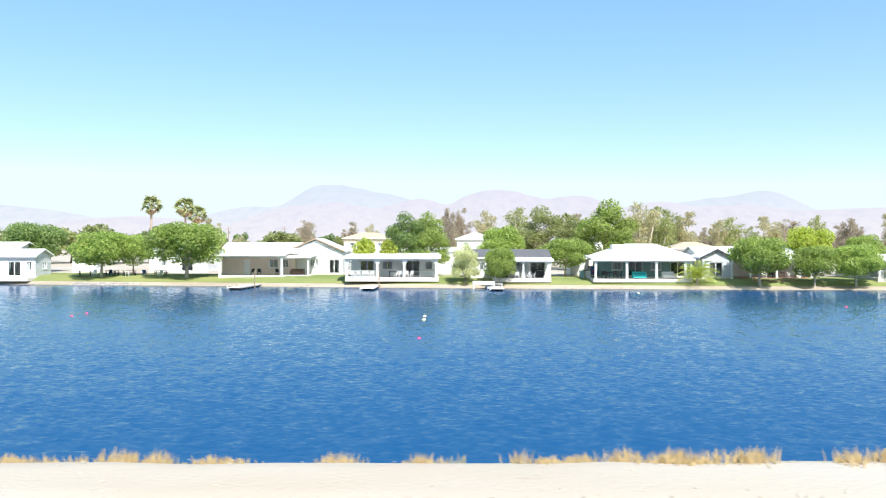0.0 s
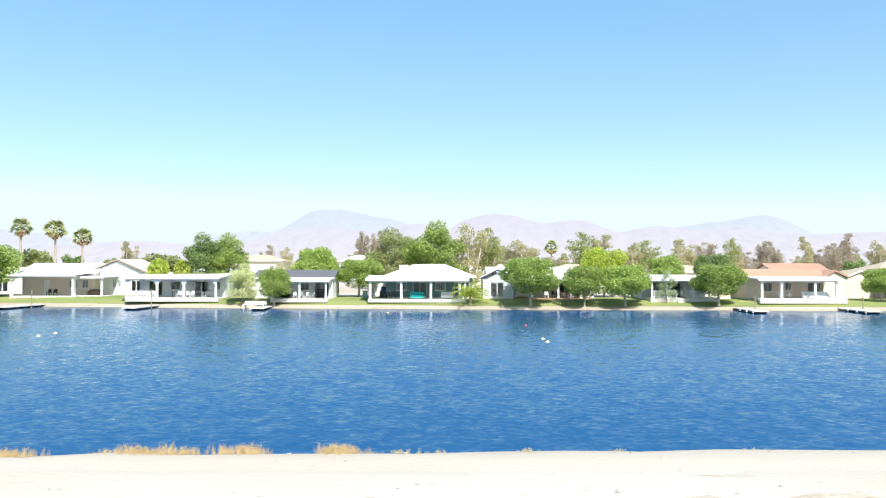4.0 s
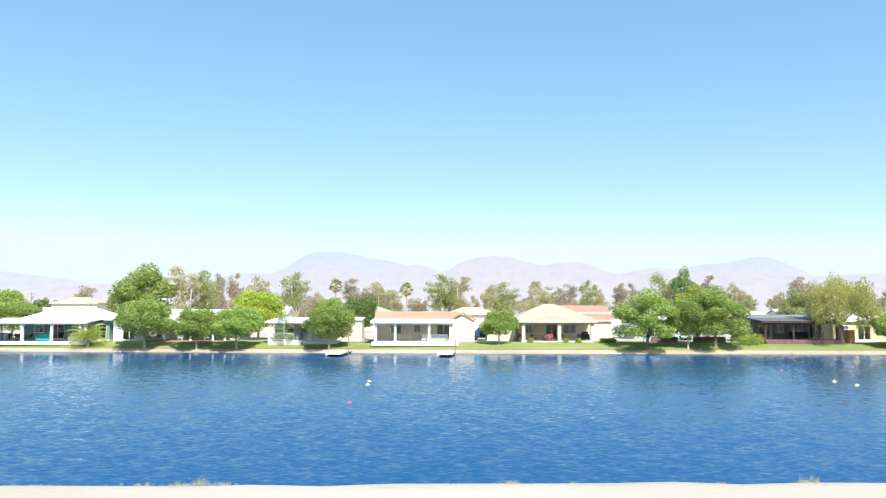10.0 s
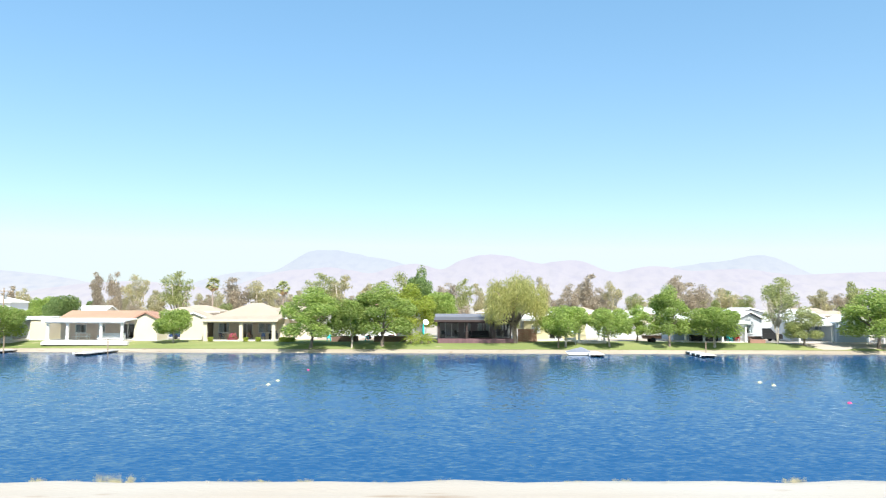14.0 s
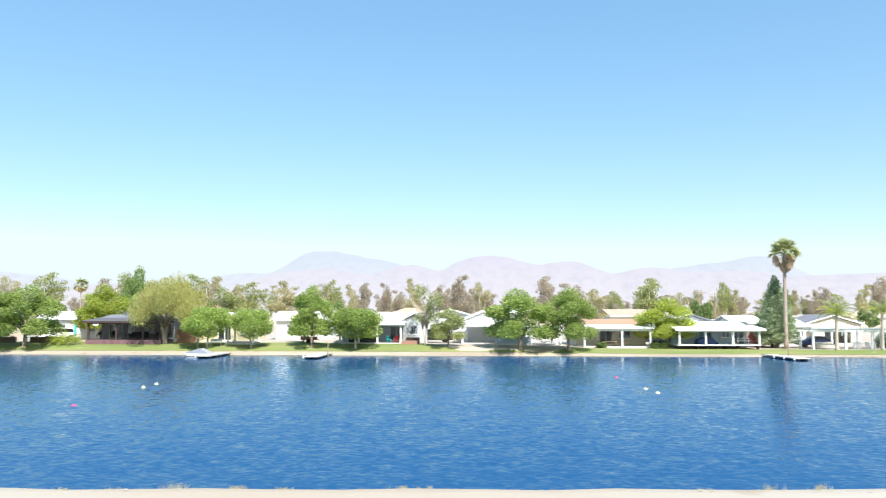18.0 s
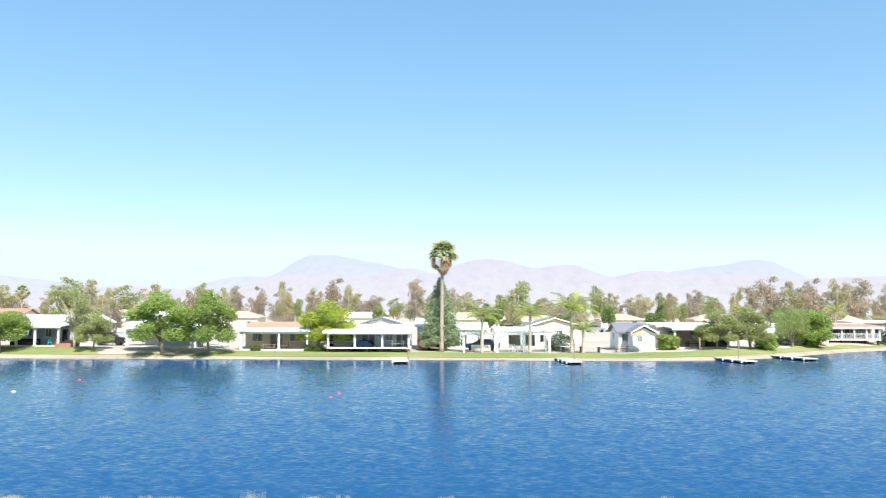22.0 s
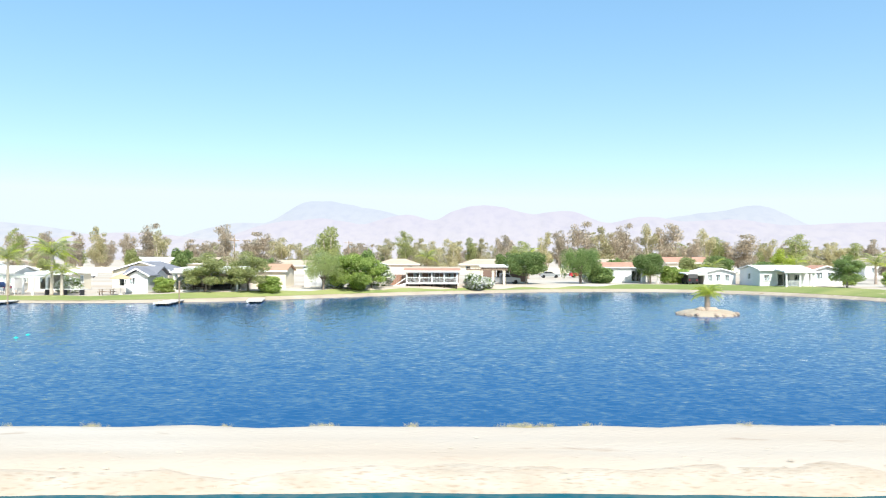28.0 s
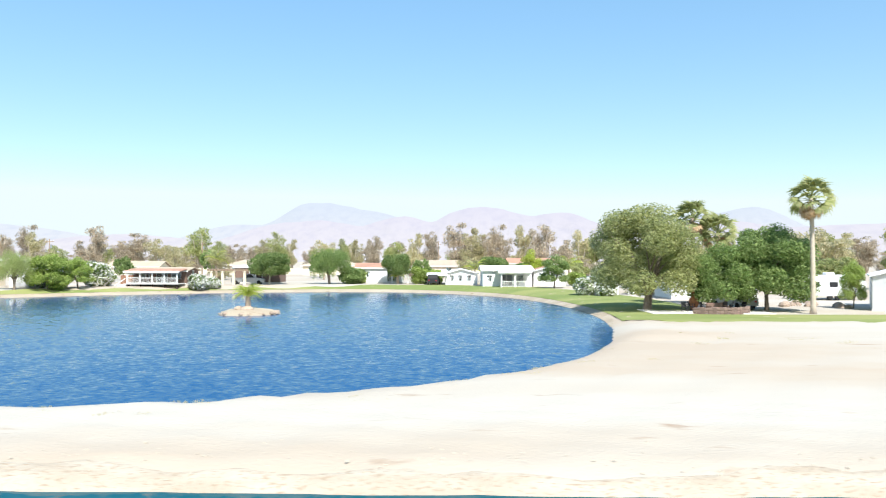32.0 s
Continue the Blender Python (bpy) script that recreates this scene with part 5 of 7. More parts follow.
# grey-roofed cottage with a corner porch
g = house("white cottage with a dark grey roof", 8.9, 103.2, 10.4, 6, 2.5, SIDING, DARK_ROOF, "gable_x", 1.0, 0.3,
          holes=(("win", 0.8, 0.9, 1.1, 1.1), ("door", 4.2, 0.9, 2.0), ("win", 6.0, 0.9, 1.2, 1.1), ("slide", 7.9, 2.0, 2.05)))
porch(g, -2.4, 5.0, 3.6, 2.45, (-2.2, 1.4, 4.8), WHITE, WHITE_ROOF, 0.12, 0.22, 0.2)
sofa(at(7.5, 102.2, land_at(9, 103) + 0.12), BLACK, "black wicker patio sofa on a cottage porch")
for k in range(4):
    patio_chair(at(9.6 + 0.7 * k, 100.6 + 0.2 * (k % 2), land_at(9, 103) + 0.12, 170 + 30 * k), WHITE_PLASTIC, "white patio chair at a cottage porch table")
patio_table(at(10.6, 101.2, land_at(9, 103) + 0.12))
barbecue(at(12.6, 102.4, land_at(9, 103) + 0.12))
for k, s in enumerate((18.4, 19.2)):
    bin_ob = thing("rubbish_bin", at(s, 103, land_at(s, 103)), "grey wheeled rubbish bin beside a fence", "bin", "rubbish bins")
    part("bin_body", prism([(-0.28, 0.05), (-0.33, 1.0), (0.33, 1.0), (0.28, 0.05)], -0.3, 0.3, "x"), STEEL if k else TEAL, bin_ob)
    part("lid", boxes((-0.33, 0.33, -0.36, 0.38, 1.004, 1.06)), BLACK, bin_ob)
house("small white shed beside a lawn", 19.4, 110.5, 2.6, 3, 2.2, SIDING, WHITE_ROOF, "flat", 0.2, 0.3, holes=(("door", 0.8, 0.85, 1.95),), name="shed", sides=False)

# white hip-roofed house with a long porch
f = house("teal house under a white hipped metal roof", 26.9, 103.6, 11.6, 5.8, 2.65, TEAL, METAL_ROOF, "hip", 1.6, 0.5, ridge=4.2,
          holes=(("win", 1.4, 0.9, 1.4, 1.1), ("slide", 3.6, 1.9, 2.05), ("win", 6.6, 0.9, 1.4, 1.1), ("slide", 9.2, 2.0, 2.05)))
porch(f, -7.8, 4.9, 4.6, 2.52, (-7.5, -3.5, 0.3, 4.0, 4.7), WHITE, METAL_ROOF, 0.07, 0.28, 0.4)
part("roof_cooler", boxes((-4.1, -2.9, 1.4, 2.6, 3.3, 4.5), (-4.05, -2.95, 1.35, 1.4, 3.5, 4.35), bevel=0.03), WHITE, f, "white evaporative cooler on the roof")
sofa(at(25.4, 100.6, land_at(27, 104) + 0.12), TURQ, "turquoise patio sofa under a white porch", 1.8)
sofa(at(29.3, 101.0, land_at(27, 104) + 0.12), WHITE_PLASTIC, "pale patio sofa under a white porch", 1.6)
patio_table(at(21.9, 101.2, land_at(27, 104) + 0.12), "dark patio table with chairs", DARK_WOOD)
for k in range(4):
    patio_chair(at(20.8 + 0.75 * k, 100.6 + 0.9 * (k % 2), land_at(27, 104) + 0.12, 90 * k), BLACK, "black patio chair at a dark table")
car(at(21.0, 108.0, land_at(21, 108), 90), BLUE_TARP, "dark blue parked car behind a porch", "sedan")
palm(32.2, 98.4, 1.2, "low bushy palm beside a porch", "feather", 0.95, False, girth=0.16, count=34, young=True)

# low house with a gabled entrance, behind round trees
h = house("white house with a dark-trimmed small gable", 42.0, 106.0, 14.0, 8, 2.6, SIDING, METAL_ROOF, "gable_x", 1.3, 0.3, holes=(("slide", 2.0, 1.8, 2.0), ("win", 6, 0.9, 1.4, 1.1), ("slide", 9.5, 1.8, 2.0)))
porch(h, -3.0, 6.8, 3.6, 2.5, (-1.5, 2.0, 5.0, 6.6), WHITE, METAL_ROOF, 0.1, 0.22, 0.2, floor_mat=BRICK)
hg = house("small white gabled entrance porch with dark edging", 36.0, 102.2, 4.0, 4.4, 2.45, GREY_SIDING, METAL_ROOF, "gable_y", 1.15, 0.3, holes=(("slide", 1.0, 1.8, 2.0),), name="garden_room", fascia=DARK_TRIM, sides=False)
for x in (-1.9, 1.9):
    part("porch_post", boxes((x - 0.12, x + 0.12, -0.42, -0.2, -0.1, 2.6)), WHITE, hg)
for k in range(6):
    s = 42.5 + 1.1 * k
    patio_chair(at(s, 102.8 + 0.5 * (k % 2), land_at(42, 103) + 0.1, 40 * k), (WHITE_PLASTIC, BLACK, BROWN_WALL)[k % 3], "patio chair on a shady brick terrace")
patio_table(at(44.6, 103.3, land_at(42, 103) + 0.1), "dark wooden table on a brick terrace", DARK_WOOD)
terr = thing("brick_terrace", at(44.5, 99.2, land_at(44.5, 99.2) - 0.05), "red brick terrace with steps before a lawn", "terrace")
for j in range(6):
    for k in range(24):
        q = STORE.setdefault("brick", bm_mesh("brick", boxes((0.01, 0.39, 0.01, 0.29, -0.1, 0.16), bevel=0.012), BRICK, False))
        part("brick", q, None, terr, m=pose(-4.8 + k * 0.4 + (0.2 if j % 2 else 0), j * 0.3, 0))

# white house with a railed deck
i1 = house("white flat-roofed house with a railed deck", 59.8, 102.6, 9.4, 6, 2.6, PALE, WHITE_ROOF, "flat", 0.2, 0.3, holes=(("win", 1.2, 0.9, 1.3, 1.1), ("slide", 3.4, 1.8, 2.0), ("win", 6.6, 0.9, 1.6, 1.1)))
porch(i1, -4.7, 4.2, 4.2, 2.62, (-4.5, -2.6, 0.8, 4.0), WHITE, WHITE_ROOF, 0.3, 0.18, 0.2, rail=((-4.6, -1.4), (-0.2, 4.1)), steps=(-1.3, -0.3, 1))
for k in range(6):
    patio_chair(at(56.2 + 1.2 * k, 99.6 + 0.3 * (k % 2), land_at(59, 102) + 0.3, 35 * k), WHITE_PLASTIC, "white plastic chair on a railed deck")
patio_table(at(57.4, 100.4, land_at(59, 102) + 0.3))
patio_table(at(61.6, 100.2, land_at(59, 102) + 0.3))
umbrella(at(61.6, 100.9, land_at(59, 102) + 0.3), BEIGE, "closed beige patio umbrella on a deck", True)
house("cream garden shed beside a railed deck", 65.4, 102.2, 2.6, 3.4, 2.7, CREAM, WHITE_ROOF, "flat", 0.2, 0.15, name="shed", sides=False)

# tan porch house under a brown roof
j1 = house("beige house with a brown shingle roof", 74.0, 101.4, 10.8, 6.4, 2.6, TAN, BROWN_ROOF, "gable_x", 1.0, 0.25, base=0.28,
           holes=(("win", 1.9, 0.8, 1.5, 1.15), ("win", 5.0, 0.9, 0.9, 1.1), ("slide", 8.0, 1.8, 2.05), ("win", 10.1, 0.9, 0.8, 1.2)))
porch(j1, -5.4, 4.6, 4.0, 2.66, (-5.1, -2.6, 1.7, 4.4), WHITE, WHITE_ROOF, 0.28, 0.28, 0.25, 0.35, steps=(-5.6, 5.4, 2))
sofa(at(76.4, 98.9, land_at(74, 101) + 0.28), WHITE_PLASTIC, "long white cushioned patio sofa on a beige porch", 3.4)
picnic_table(at(72.5, 99.4, land_at(74, 101) + 0.28), WHITE, "white picnic table on a beige porch")
house("cream shed with a red-brown edged gable", 80.0, 101.0, 3.1, 3.6, 2.7, CREAM, TILE_ROOF, "gable_y", 0.85, 0.2, name="shed", fascia=TILE_ROOF, sides=False)
house("small cream outbuilding with a tan roof", 85.2, 104.5, 3.6, 4.0, 2.7, CREAM, TAN_ROOF, "gable_y", 0.8, 0.2, name="shed", sides=False)
car(at(83.4, 108.5, land_at(83, 108), 200), BLUE_TARP, "dark parked pickup truck beside a cream house", "truck")

# cream hip-roofed house
k1 = house("cream stucco house with a tan hipped shingle roof", 92.5, 105.4, 9.8, 9, 2.75, CREAM, TAN_ROOF, "hip", 2.0, 0.5, ridge=1.4,
           holes=(("win", 0.7, 0.8, 1.5, 1.3), ("slide", 3.8, 1.6, 2.1), ("win", 6.2, 0.8, 1.8, 1.3)))
porch(k1, -4.9, 4.7, 4.6, 2.7, (-4.6, 0.1, 4.4), CREAM, TAN_ROOF, 0.18, 0.42, 0.5, 0.35)
patio_table(at(90.0, 102.4, land_at(93, 105) + 0.18), "wooden table on a cream porch", WOOD)
for k in range(5):
    patio_chair(at(87.6 + 1.9 * k, 102.2 + 0.6 * (k % 2), land_at(93, 105) + 0.18, 50 * k), (BROWN_WALL, BLUE_TARP, BEIGE)[k % 3], "cushioned patio chair on a cream porch")
tree("oleander_pink", 91.3, 101.5, 1.2, 1.3, "pink flowering plant in a porch tub", name="shrub")
barbecue(at(96.4, 103.2, land_at(93, 105) + 0.18))
for s, w in ((88.8, 0.8), (93.4, 0.7), (95.0, 0.8), (98.4, 1.4), (99.4, 1.2)):
    tree("shrub_yellow", s, 100.2, 0.7, w, "low rounded shrub in a flower bed before a cream house", "low shrubs", name="shrub")
house("cream garage with a terracotta roof beside big trees", 99.0, 109, 4.6, 6, 2.5, CREAM, TILE_ROOF, "gable_x", 0.8, 0.3, name="garage", sides=False)
for s, wd in ((106.5, 3.5), (112.5, 4.2)):
    fence = thing("patio_wall", at(s, 100.5, land_at(s, 100.5)), "low dark stone patio wall under shady trees", "wall")
    part("wall_body", boxes((-wd / 2, wd / 2, 0, 0.35, -0.2, 0.75), bevel=0.03), BROWN_WALL, fence)
    part("coping", boxes((-wd / 2 - 0.05, wd / 2 + 0.05, -0.04, 0.39, 0.754, 0.82)), CONCRETE, fence)
for k in range(6):
    s = 104.2 + 1.7 * k
    patio_chair(at(s, 101.6 + 0.5 * (k % 2), land_at(s, 101.6), 35 * k), (TURQ, BLACK, RED)[k % 3], "folding patio chair under shady trees")
car(at(110.5, 108.5, land_at(110, 108), 180), WHITE_PLASTIC, "white parked van behind trees", "suv")
house("white cottage in the shade behind trees", 111.0, 112, 11, 6, 2.7, PALE, WHITE_ROOF, "gable_x", 1.0, 0.4, holes=(("slide", 2, 1.8, 2), ("win", 7, 0.9, 1.4, 1.1)))

# dark porch house on a plum-brown deck
l1 = house("dark grey house with a shady porch", 123.7, 102.6, 9.6, 7, 2.5, GREY_BROWN_WALL, GREY_ROOF, "gable_x", 0.5, 0.3, base=0.5,
           holes=(("slide", 1.0, 1.8, 2.05), ("win", 3.6, 0.8, 0.8, 1.3), ("win", 5.4, 0.8, 1.6, 1.3), ("slide", 7.8, 1.9, 2.05)))
porch(l1, -4.8, 4.8, 4.2, 2.75, (-4.6, -1.0, 2.4, 4.6), DARK_WOOD, DARK_ROOF, 0.5, 0.22, 0.35, 0.4, floor_mat=RED_DECK)
deck = thing("deck", at(123.9, 97.9, land_at(123.9, 98.4) - 0.1), "plum-brown board deck front with steps", "deck")
skirt = bm_mesh("board", boxes((0.01, 0.43, 0, 0.04, -0.15, 0.66), bevel=0.008), RED_DECK, False)
for k in range(22):
    part("board", skirt, None, deck, m=pose(-4.9 + k * 0.44, -0.05, 0))
part("deck_top", boxes((-4.9, 4.78, 0.0, 0.5, 0.55, 0.68)), RED_DECK, deck)
sofa(at(124.6, 101.0, land_at(123, 102) + 0.6), BLACK, "black patio sofa on a dark porch", 2.2)
for k in range(5):
    patio_chair(at(119.6 + 1.9 * k, 100.2 + 0.5 * (k % 2), land_at(123, 102) + 0.6, 60 * k), BLACK, "black patio chair on a dark porch")
umbrella(at(117.0, 99.0, land_at(117, 99)), TURQ, "closed turquoise patio umbrella beside a dark porch", True)
dish = thing("satellite_dish", at(117.2, 104.5, 2.7), "white round satellite dish on a mast", "satellite dish")
part("mast", lathe([(0.03, -2.6), (0.03, 0.75)], 6), STEEL, dish)
part("reflector", lathe([(0.02, -0.12), (0.3, -0.06), (0.42, 0.02), (0.4, 0.03), (0.02, -0.09)], 16), WHITE_PLASTIC, dish, m=pose(0, 0, 0.95, 70, 0, 15))
for s, k in ((115.4, 0.5), (116.8, 0.62), (117.7, 0.45)):
    palm(s, 97.6, 0.5, "small bushy palm beside a dark deck", "feather", k, False, girth=0.13, count=20, group="small garden palms", young=True)

# yellow house and white pavilion
m1 = house("yellow-sided cottage behind willow trees", 135.0, 104.0, 8.4, 6, 2.6, YELLOW, WHITE_ROOF, "gable_x", 1.0, 0.3, holes=(("win", 1.0, 0.9, 1.2, 1.1), ("slide", 3.4, 1.8, 2.0), ("win", 6.4, 0.9, 1.2, 1.1)))
for k in range(14):
    q = STORE.setdefault("fence_board", bm_mesh("board", boxes((0.005, 0.17, 0, 0.03, 0, 1.7)), RUST, False))
    if k == 0:
        wf = thing("wooden_fence", at(129.6, 101.0, land_at(130, 101)), "reddish brown board fence", "fence")
    part("board", q, None, wf, m=pose(k * 0.18, 0, 0))
pv = thing("garden_pavilion", at(138.9, 99.6, land_at(138.9, 99.6)), "small white garden pavilion with a terracotta roof", "pavilion")
part("floor", boxes((-1.9, 1.9, -1.9, 1.9, -0.2, 0.25), bevel=0.03), CONCRETE, pv)
for x in (-1.6, 1.6):
    for y in (-1.6, 1.6):
        part("column", lathe([(0.2, 0.25), (0.2, 0.4), (0.13, 0.45), (0.13, 2.5), (0.2, 2.6)], 10), WHITE, pv, m=pose(x, y, 0))
part("roof", hip_roof(-2.1, 2.1, -2.1, 2.1, 2.75, 1.0, 0.1), TILE_ROOF, pv)
part("railing", boxes((-1.6, 1.6, -1.66, -1.56, 1.0, 1.08), *[(-1.5 + 0.25 * k, -1.45 + 0.25 * k, -1.64, -1.58, 0.25, 1.0) for k in range(13)]), WHITE, pv)
grid_bench(at(136.0, 97.0, land_at(136, 97)), WHITE, "white garden bench on a lawn")
house("low white house behind trees", 144.5, 112, 8, 6, 2.6, PALE, WHITE_ROOF, "gable_x", 1.1, 0.4, holes=(("win", 1.5, 0.9, 1.4, 1.1), ("win", 5, 0.9, 1.4, 1.1)))
trl = thing("flatbed_trailer", at(147.4, 100.5, land_at(147.4, 100.5)), "small red-brown utility trailer on a lawn", "trailer")
part("bed", boxes((-1.1, 1.1, -0.7, 0.7, 0.5, 0.58), (-1.1, 1.1, -0.74, -0.7, 0.58, 0.95), (-1.1, -1.06, -0.7, 0.7, 0.58, 0.95)), RUST, trl)
for y in (-0.8, 0.8):
    part("wheel", wheel_mesh()[0], None, trl, m=pose(0, y, 0.33, 90, 0, 0))

# blue-grey porch cottage
n1 = house("blue-grey cottage with a white gabled porch roof", 156.0, 103.4, 9.4, 6, 2.6, BLUE_SIDING, WHITE_ROOF, "gable_x", 1.1, 0.4, holes=(("win", 1.0, 0.9, 1.5, 1.2), ("win", 4.2, 0.9, 0.9, 1.2), ("slide", 6.4, 1.8, 2.05)))
porch(n1, -4.6, 3.6, 4.2, 2.55, (-4.4, -2.0, 0.4, 3.4), WHITE, WHITE_ROOF, 0.12, 0.24, 0.3)
gp = house("white gabled end of a cottage", 161.2, 102.0, 3.2, 5.5, 2.75, GREY_SIDING, WHITE_ROOF, "gable_y", 1.0, 0.35, name="garden_room", sides=False, holes=(("win", 0.8, 0.9, 1.2, 1.2),))
sofa(at(154.4, 100.6, land_at(156, 103) + 0.12), BLACK, "long black patio sofa on a cottage porch", 3.6)
patio_chair(at(157.8, 100.4, land_at(156, 103) + 0.12, 20), TURQ, "turquoise chair on a cottage porch")
patio_chair(at(158.8, 100.2, land_at(156, 103) + 0.12, -20), RED, "red chair on a cottage porch")
sofa(at(161.0, 99.6, land_at(161, 99), 0), BROWN_WALL, "brown patio sofa before a cottage", 1.8)
brk = thing("planter_box", at(160.6, 98.4, land_at(160.6, 98.4)), "low brick planter before a white gable", "planter")
part("brick_box", boxes((-1.0, 1.0, -0.3, 0.3, -0.1, 0.5), bevel=0.02), BRICK, brk)

# white workshop and glazed garden room
o1 = house("white workshop with a lean-to roof", 170.6, 105.5, 4.4, 6.0, 2.9, PALE, WHITE_ROOF, "gable_y", 1.1, 0.4, sides=False, holes=(("win", 3.2, 0.9, 1.2, 1.2),))
porch(o1, -3.2, 1.6, 4.2, 2.35, (-3.0, 1.4), WHITE, WHITE_ROOF, 0.08, 0.24, 0.55, thick=0.12)
gr = house("pale blue garden room with many panes", 174.3, 100.4, 4.2, 4.0, 2.5, BLUE_SIDING, METAL_ROOF, "gable_y", 0.9, 0.2, name="garden_room", sides=False,
           holes=(("win", 0.3, 0.9, 1.1, 1.3), ("win", 1.6, 0.9, 1.1, 1.3), ("win", 2.9, 0.9, 1.1, 1.3)))
pg = thing("patio_cover", at(178.6, 101.0, land_at(178.6, 101)), "white flat patio cover on posts", "pergola")
for x in (-1.9, 1.9):
    for y in (0.0, 3.0):
        part("post", boxes((x - 0.12, x + 0.12, y - 0.12, y + 0.12, 0, 2.4)), WHITE, pg)
part("roof", boxes((-2.2, 2.2, -0.4, 3.4, 2.404, 2.58)), WHITE_ROOF, pg)
picnic_table(at(186.8, 99.6, land_at(186.8, 99.6)), WOOD, "brown wooden picnic table on bare earth")
picnic_table(at(179.0, 102.0, land_at(179, 102), 15), WHITE, "white picnic table under a patio cover")
house("white garage behind bare trees", 166.0, 114, 8, 7, 3.0, PALE, WHITE_ROOF, "gable_y", 1.2, 0.3, name="garage", sides=False)
car(at(163.8, 104.0, land_at(164, 104), 10), BLACK, "dark parked car between sheds", "suv")

# cream porch house, tan roof
p1 = house("cream house with a brown roof and pale porch posts", 187.6, 103.0, 9.4, 7, 2.25, CREAM, BROWN_ROOF, "gable_x", 0.95, 0.3, holes=(("win", 0.9, 0.8, 1.4, 1.3), ("slide", 3.2, 1.8, 2.05), ("win", 5.8, 0.8, 1.6, 1.3)))
porch(p1, -4.4, 4.4, 4.2, 2.5, (-4.2, 0.6, 4.2), WHITE, WHITE_ROOF, 0.15, 0.22, 0.2, 0.25, beam=0.4)
picnic_table(at(188.2, 100.6, land_at(188, 103) + 0.15), WOOD, "wooden picnic table on a cream porch")
for s, k in ((192.4, 0.9), (193.3, 0.8), (185.4, 0.8)):
    tree("shrub_dark", s, 98.0, k, k * 1.8, "low dark shrub before a cream porch", "low shrubs", name="shrub")
rv = thing("camper_trailer", at(194.6, 106.5, land_at(194.6, 106.5)), "white camper trailer with a dark stripe behind a tree", "trailer")
part("body", boxes((-2.8, 2.8, -1.1, 1.1, 0.5, 2.8), bevel=0.18), WHITE_PLASTIC, rv)
part("stripe", boxes((-2.6, 2.6, -1.106, -1.1, 1.0, 1.2)), DARK_TRIM, rv)
for x in (-1.8, 0.6):
    part("window", boxes((x, x + 1.0, -1.112, -1.1, 1.6, 2.2)), BLACK, rv)
for x in (-0.5, 0.5):
    part("wheel", wheel_mesh()[0], None, rv, m=pose(x, -0.95, 0.35, 90, 0, 0))

# blue-grey house with a white porch on piers
q1 = house("blue-grey house with a white roof on low piers", 200.0, 100.4, 9.8, 6.5, 2.2, BLUE_SIDING, WHITE_ROOF, "gable_x", 0.6, 0.3, base=0.4,
           holes=(("win", 1.2, 0.8, 1.3, 1.2), ("slide", 3.6, 1.8, 2.05), ("win", 6.6, 0.9, 1.1, 1.1), ("slide", 8.0, 1.6, 2.05)))
porch(q1, -5.2, 5.2, 4.0, 2.4, (-5.0, -1.7, 1.7, 5.0), WHITE, WHITE_ROOF, 0.55, 0.22, 0.4, 0.45, floor_mat=PALE, piers=True)
gq = house("white rear gable with grey edging", 200.6, 109, 5.4, 6, 3.0, PALE, WHITE_ROOF, "gable_y", 0.9, 0.3, fascia=GREY_ROOF, sides=False, holes=(("win", 2, 1, 1.2, 1.1),))
bb = thing("covered_boat", at(199.0, 98.6, land_at(200, 101) + 0.55), "low boat under a dark blue cover on a porch", "boat")
part("cover", prism([(-1.3, 0.0), (-1.1, 0.5), (-0.3, 0.85), (0.7, 0.75), (1.3, 0.25), (1.4, 0.0)], -0.7, 0.7, "y"), BLUE_TARP, bb)
picnic_table(at(203.6, 98.4, land_at(200, 101) + 0.55), WHITE, "white picnic table on a blue-grey porch")
house("white house side with open garage", 207.8, 107, 4.0, 7, 2.8, PALE, WHITE_ROOF, "gable_x", 0.9, 0.4, holes=(("door", 0.6, 2.4, 2.1, WOOD),), name="garage", sides=False)
car(at(208.2, 103.6, land_at(208, 103), 95), BLACK, "dark car parked beside a garage", "suv")
tree("oleander_pink", 206.9, 102.2, 2.6, 1.8, "pink flowering shrub beside a porch", name="shrub")

# white pergola and the houses behind it
pw = thing("pergola", at(217.4, 96.6, land_at(217.4, 96.6)), "long white patio pergola with arched braces", "pergola")
for x in (-5.3, -1.2, 2.2, 5.3):
    for y in (0.0, 3.4):
        part("post", boxes((x - 0.13, x + 0.13, y - 0.13, y + 0.13, -0.1, 2.15)), WHITE, pw)
for y in (0.0, 3.4):
    part("beam", boxes((-5.8, 5.8, y - 0.08, y + 0.08, 2.154, 2.4)), WHITE, pw)
for k in range(24):
    q = STORE.setdefault("rafter", bm_mesh("rafter", boxes((-0.03, 0.03, -0.5, 3.9, 2.404, 2.54)), WHITE, False))
    part("rafter", q, None, pw, m=pose(-5.7 + k * 0.495, 0, 0))
sofa(at(214.2, 98.0, land_at(214, 98)), BEIGE, "beige patio sofa under a pergola", 2.4)
patio_table(at(219.2, 98.0, land_at(219, 98)), "white table under a pergola")
for k in range(4):
    patio_chair(at(218.0 + 0.8 * k, 97.6 + 0.5 * (k % 2), land_at(218, 97.6), 60 * k), WHITE_PLASTIC, "white chair under a pergola")
house("white cottage behind a pergola", 212.6, 105.5, 5.4, 6, 2.4, SIDING, WHITE_ROOF, "gable_x", 0.8, 0.3, holes=(("slide", 1.0, 1.8, 2.0), ("win", 3.8, 0.9, 1.3, 1.1)))
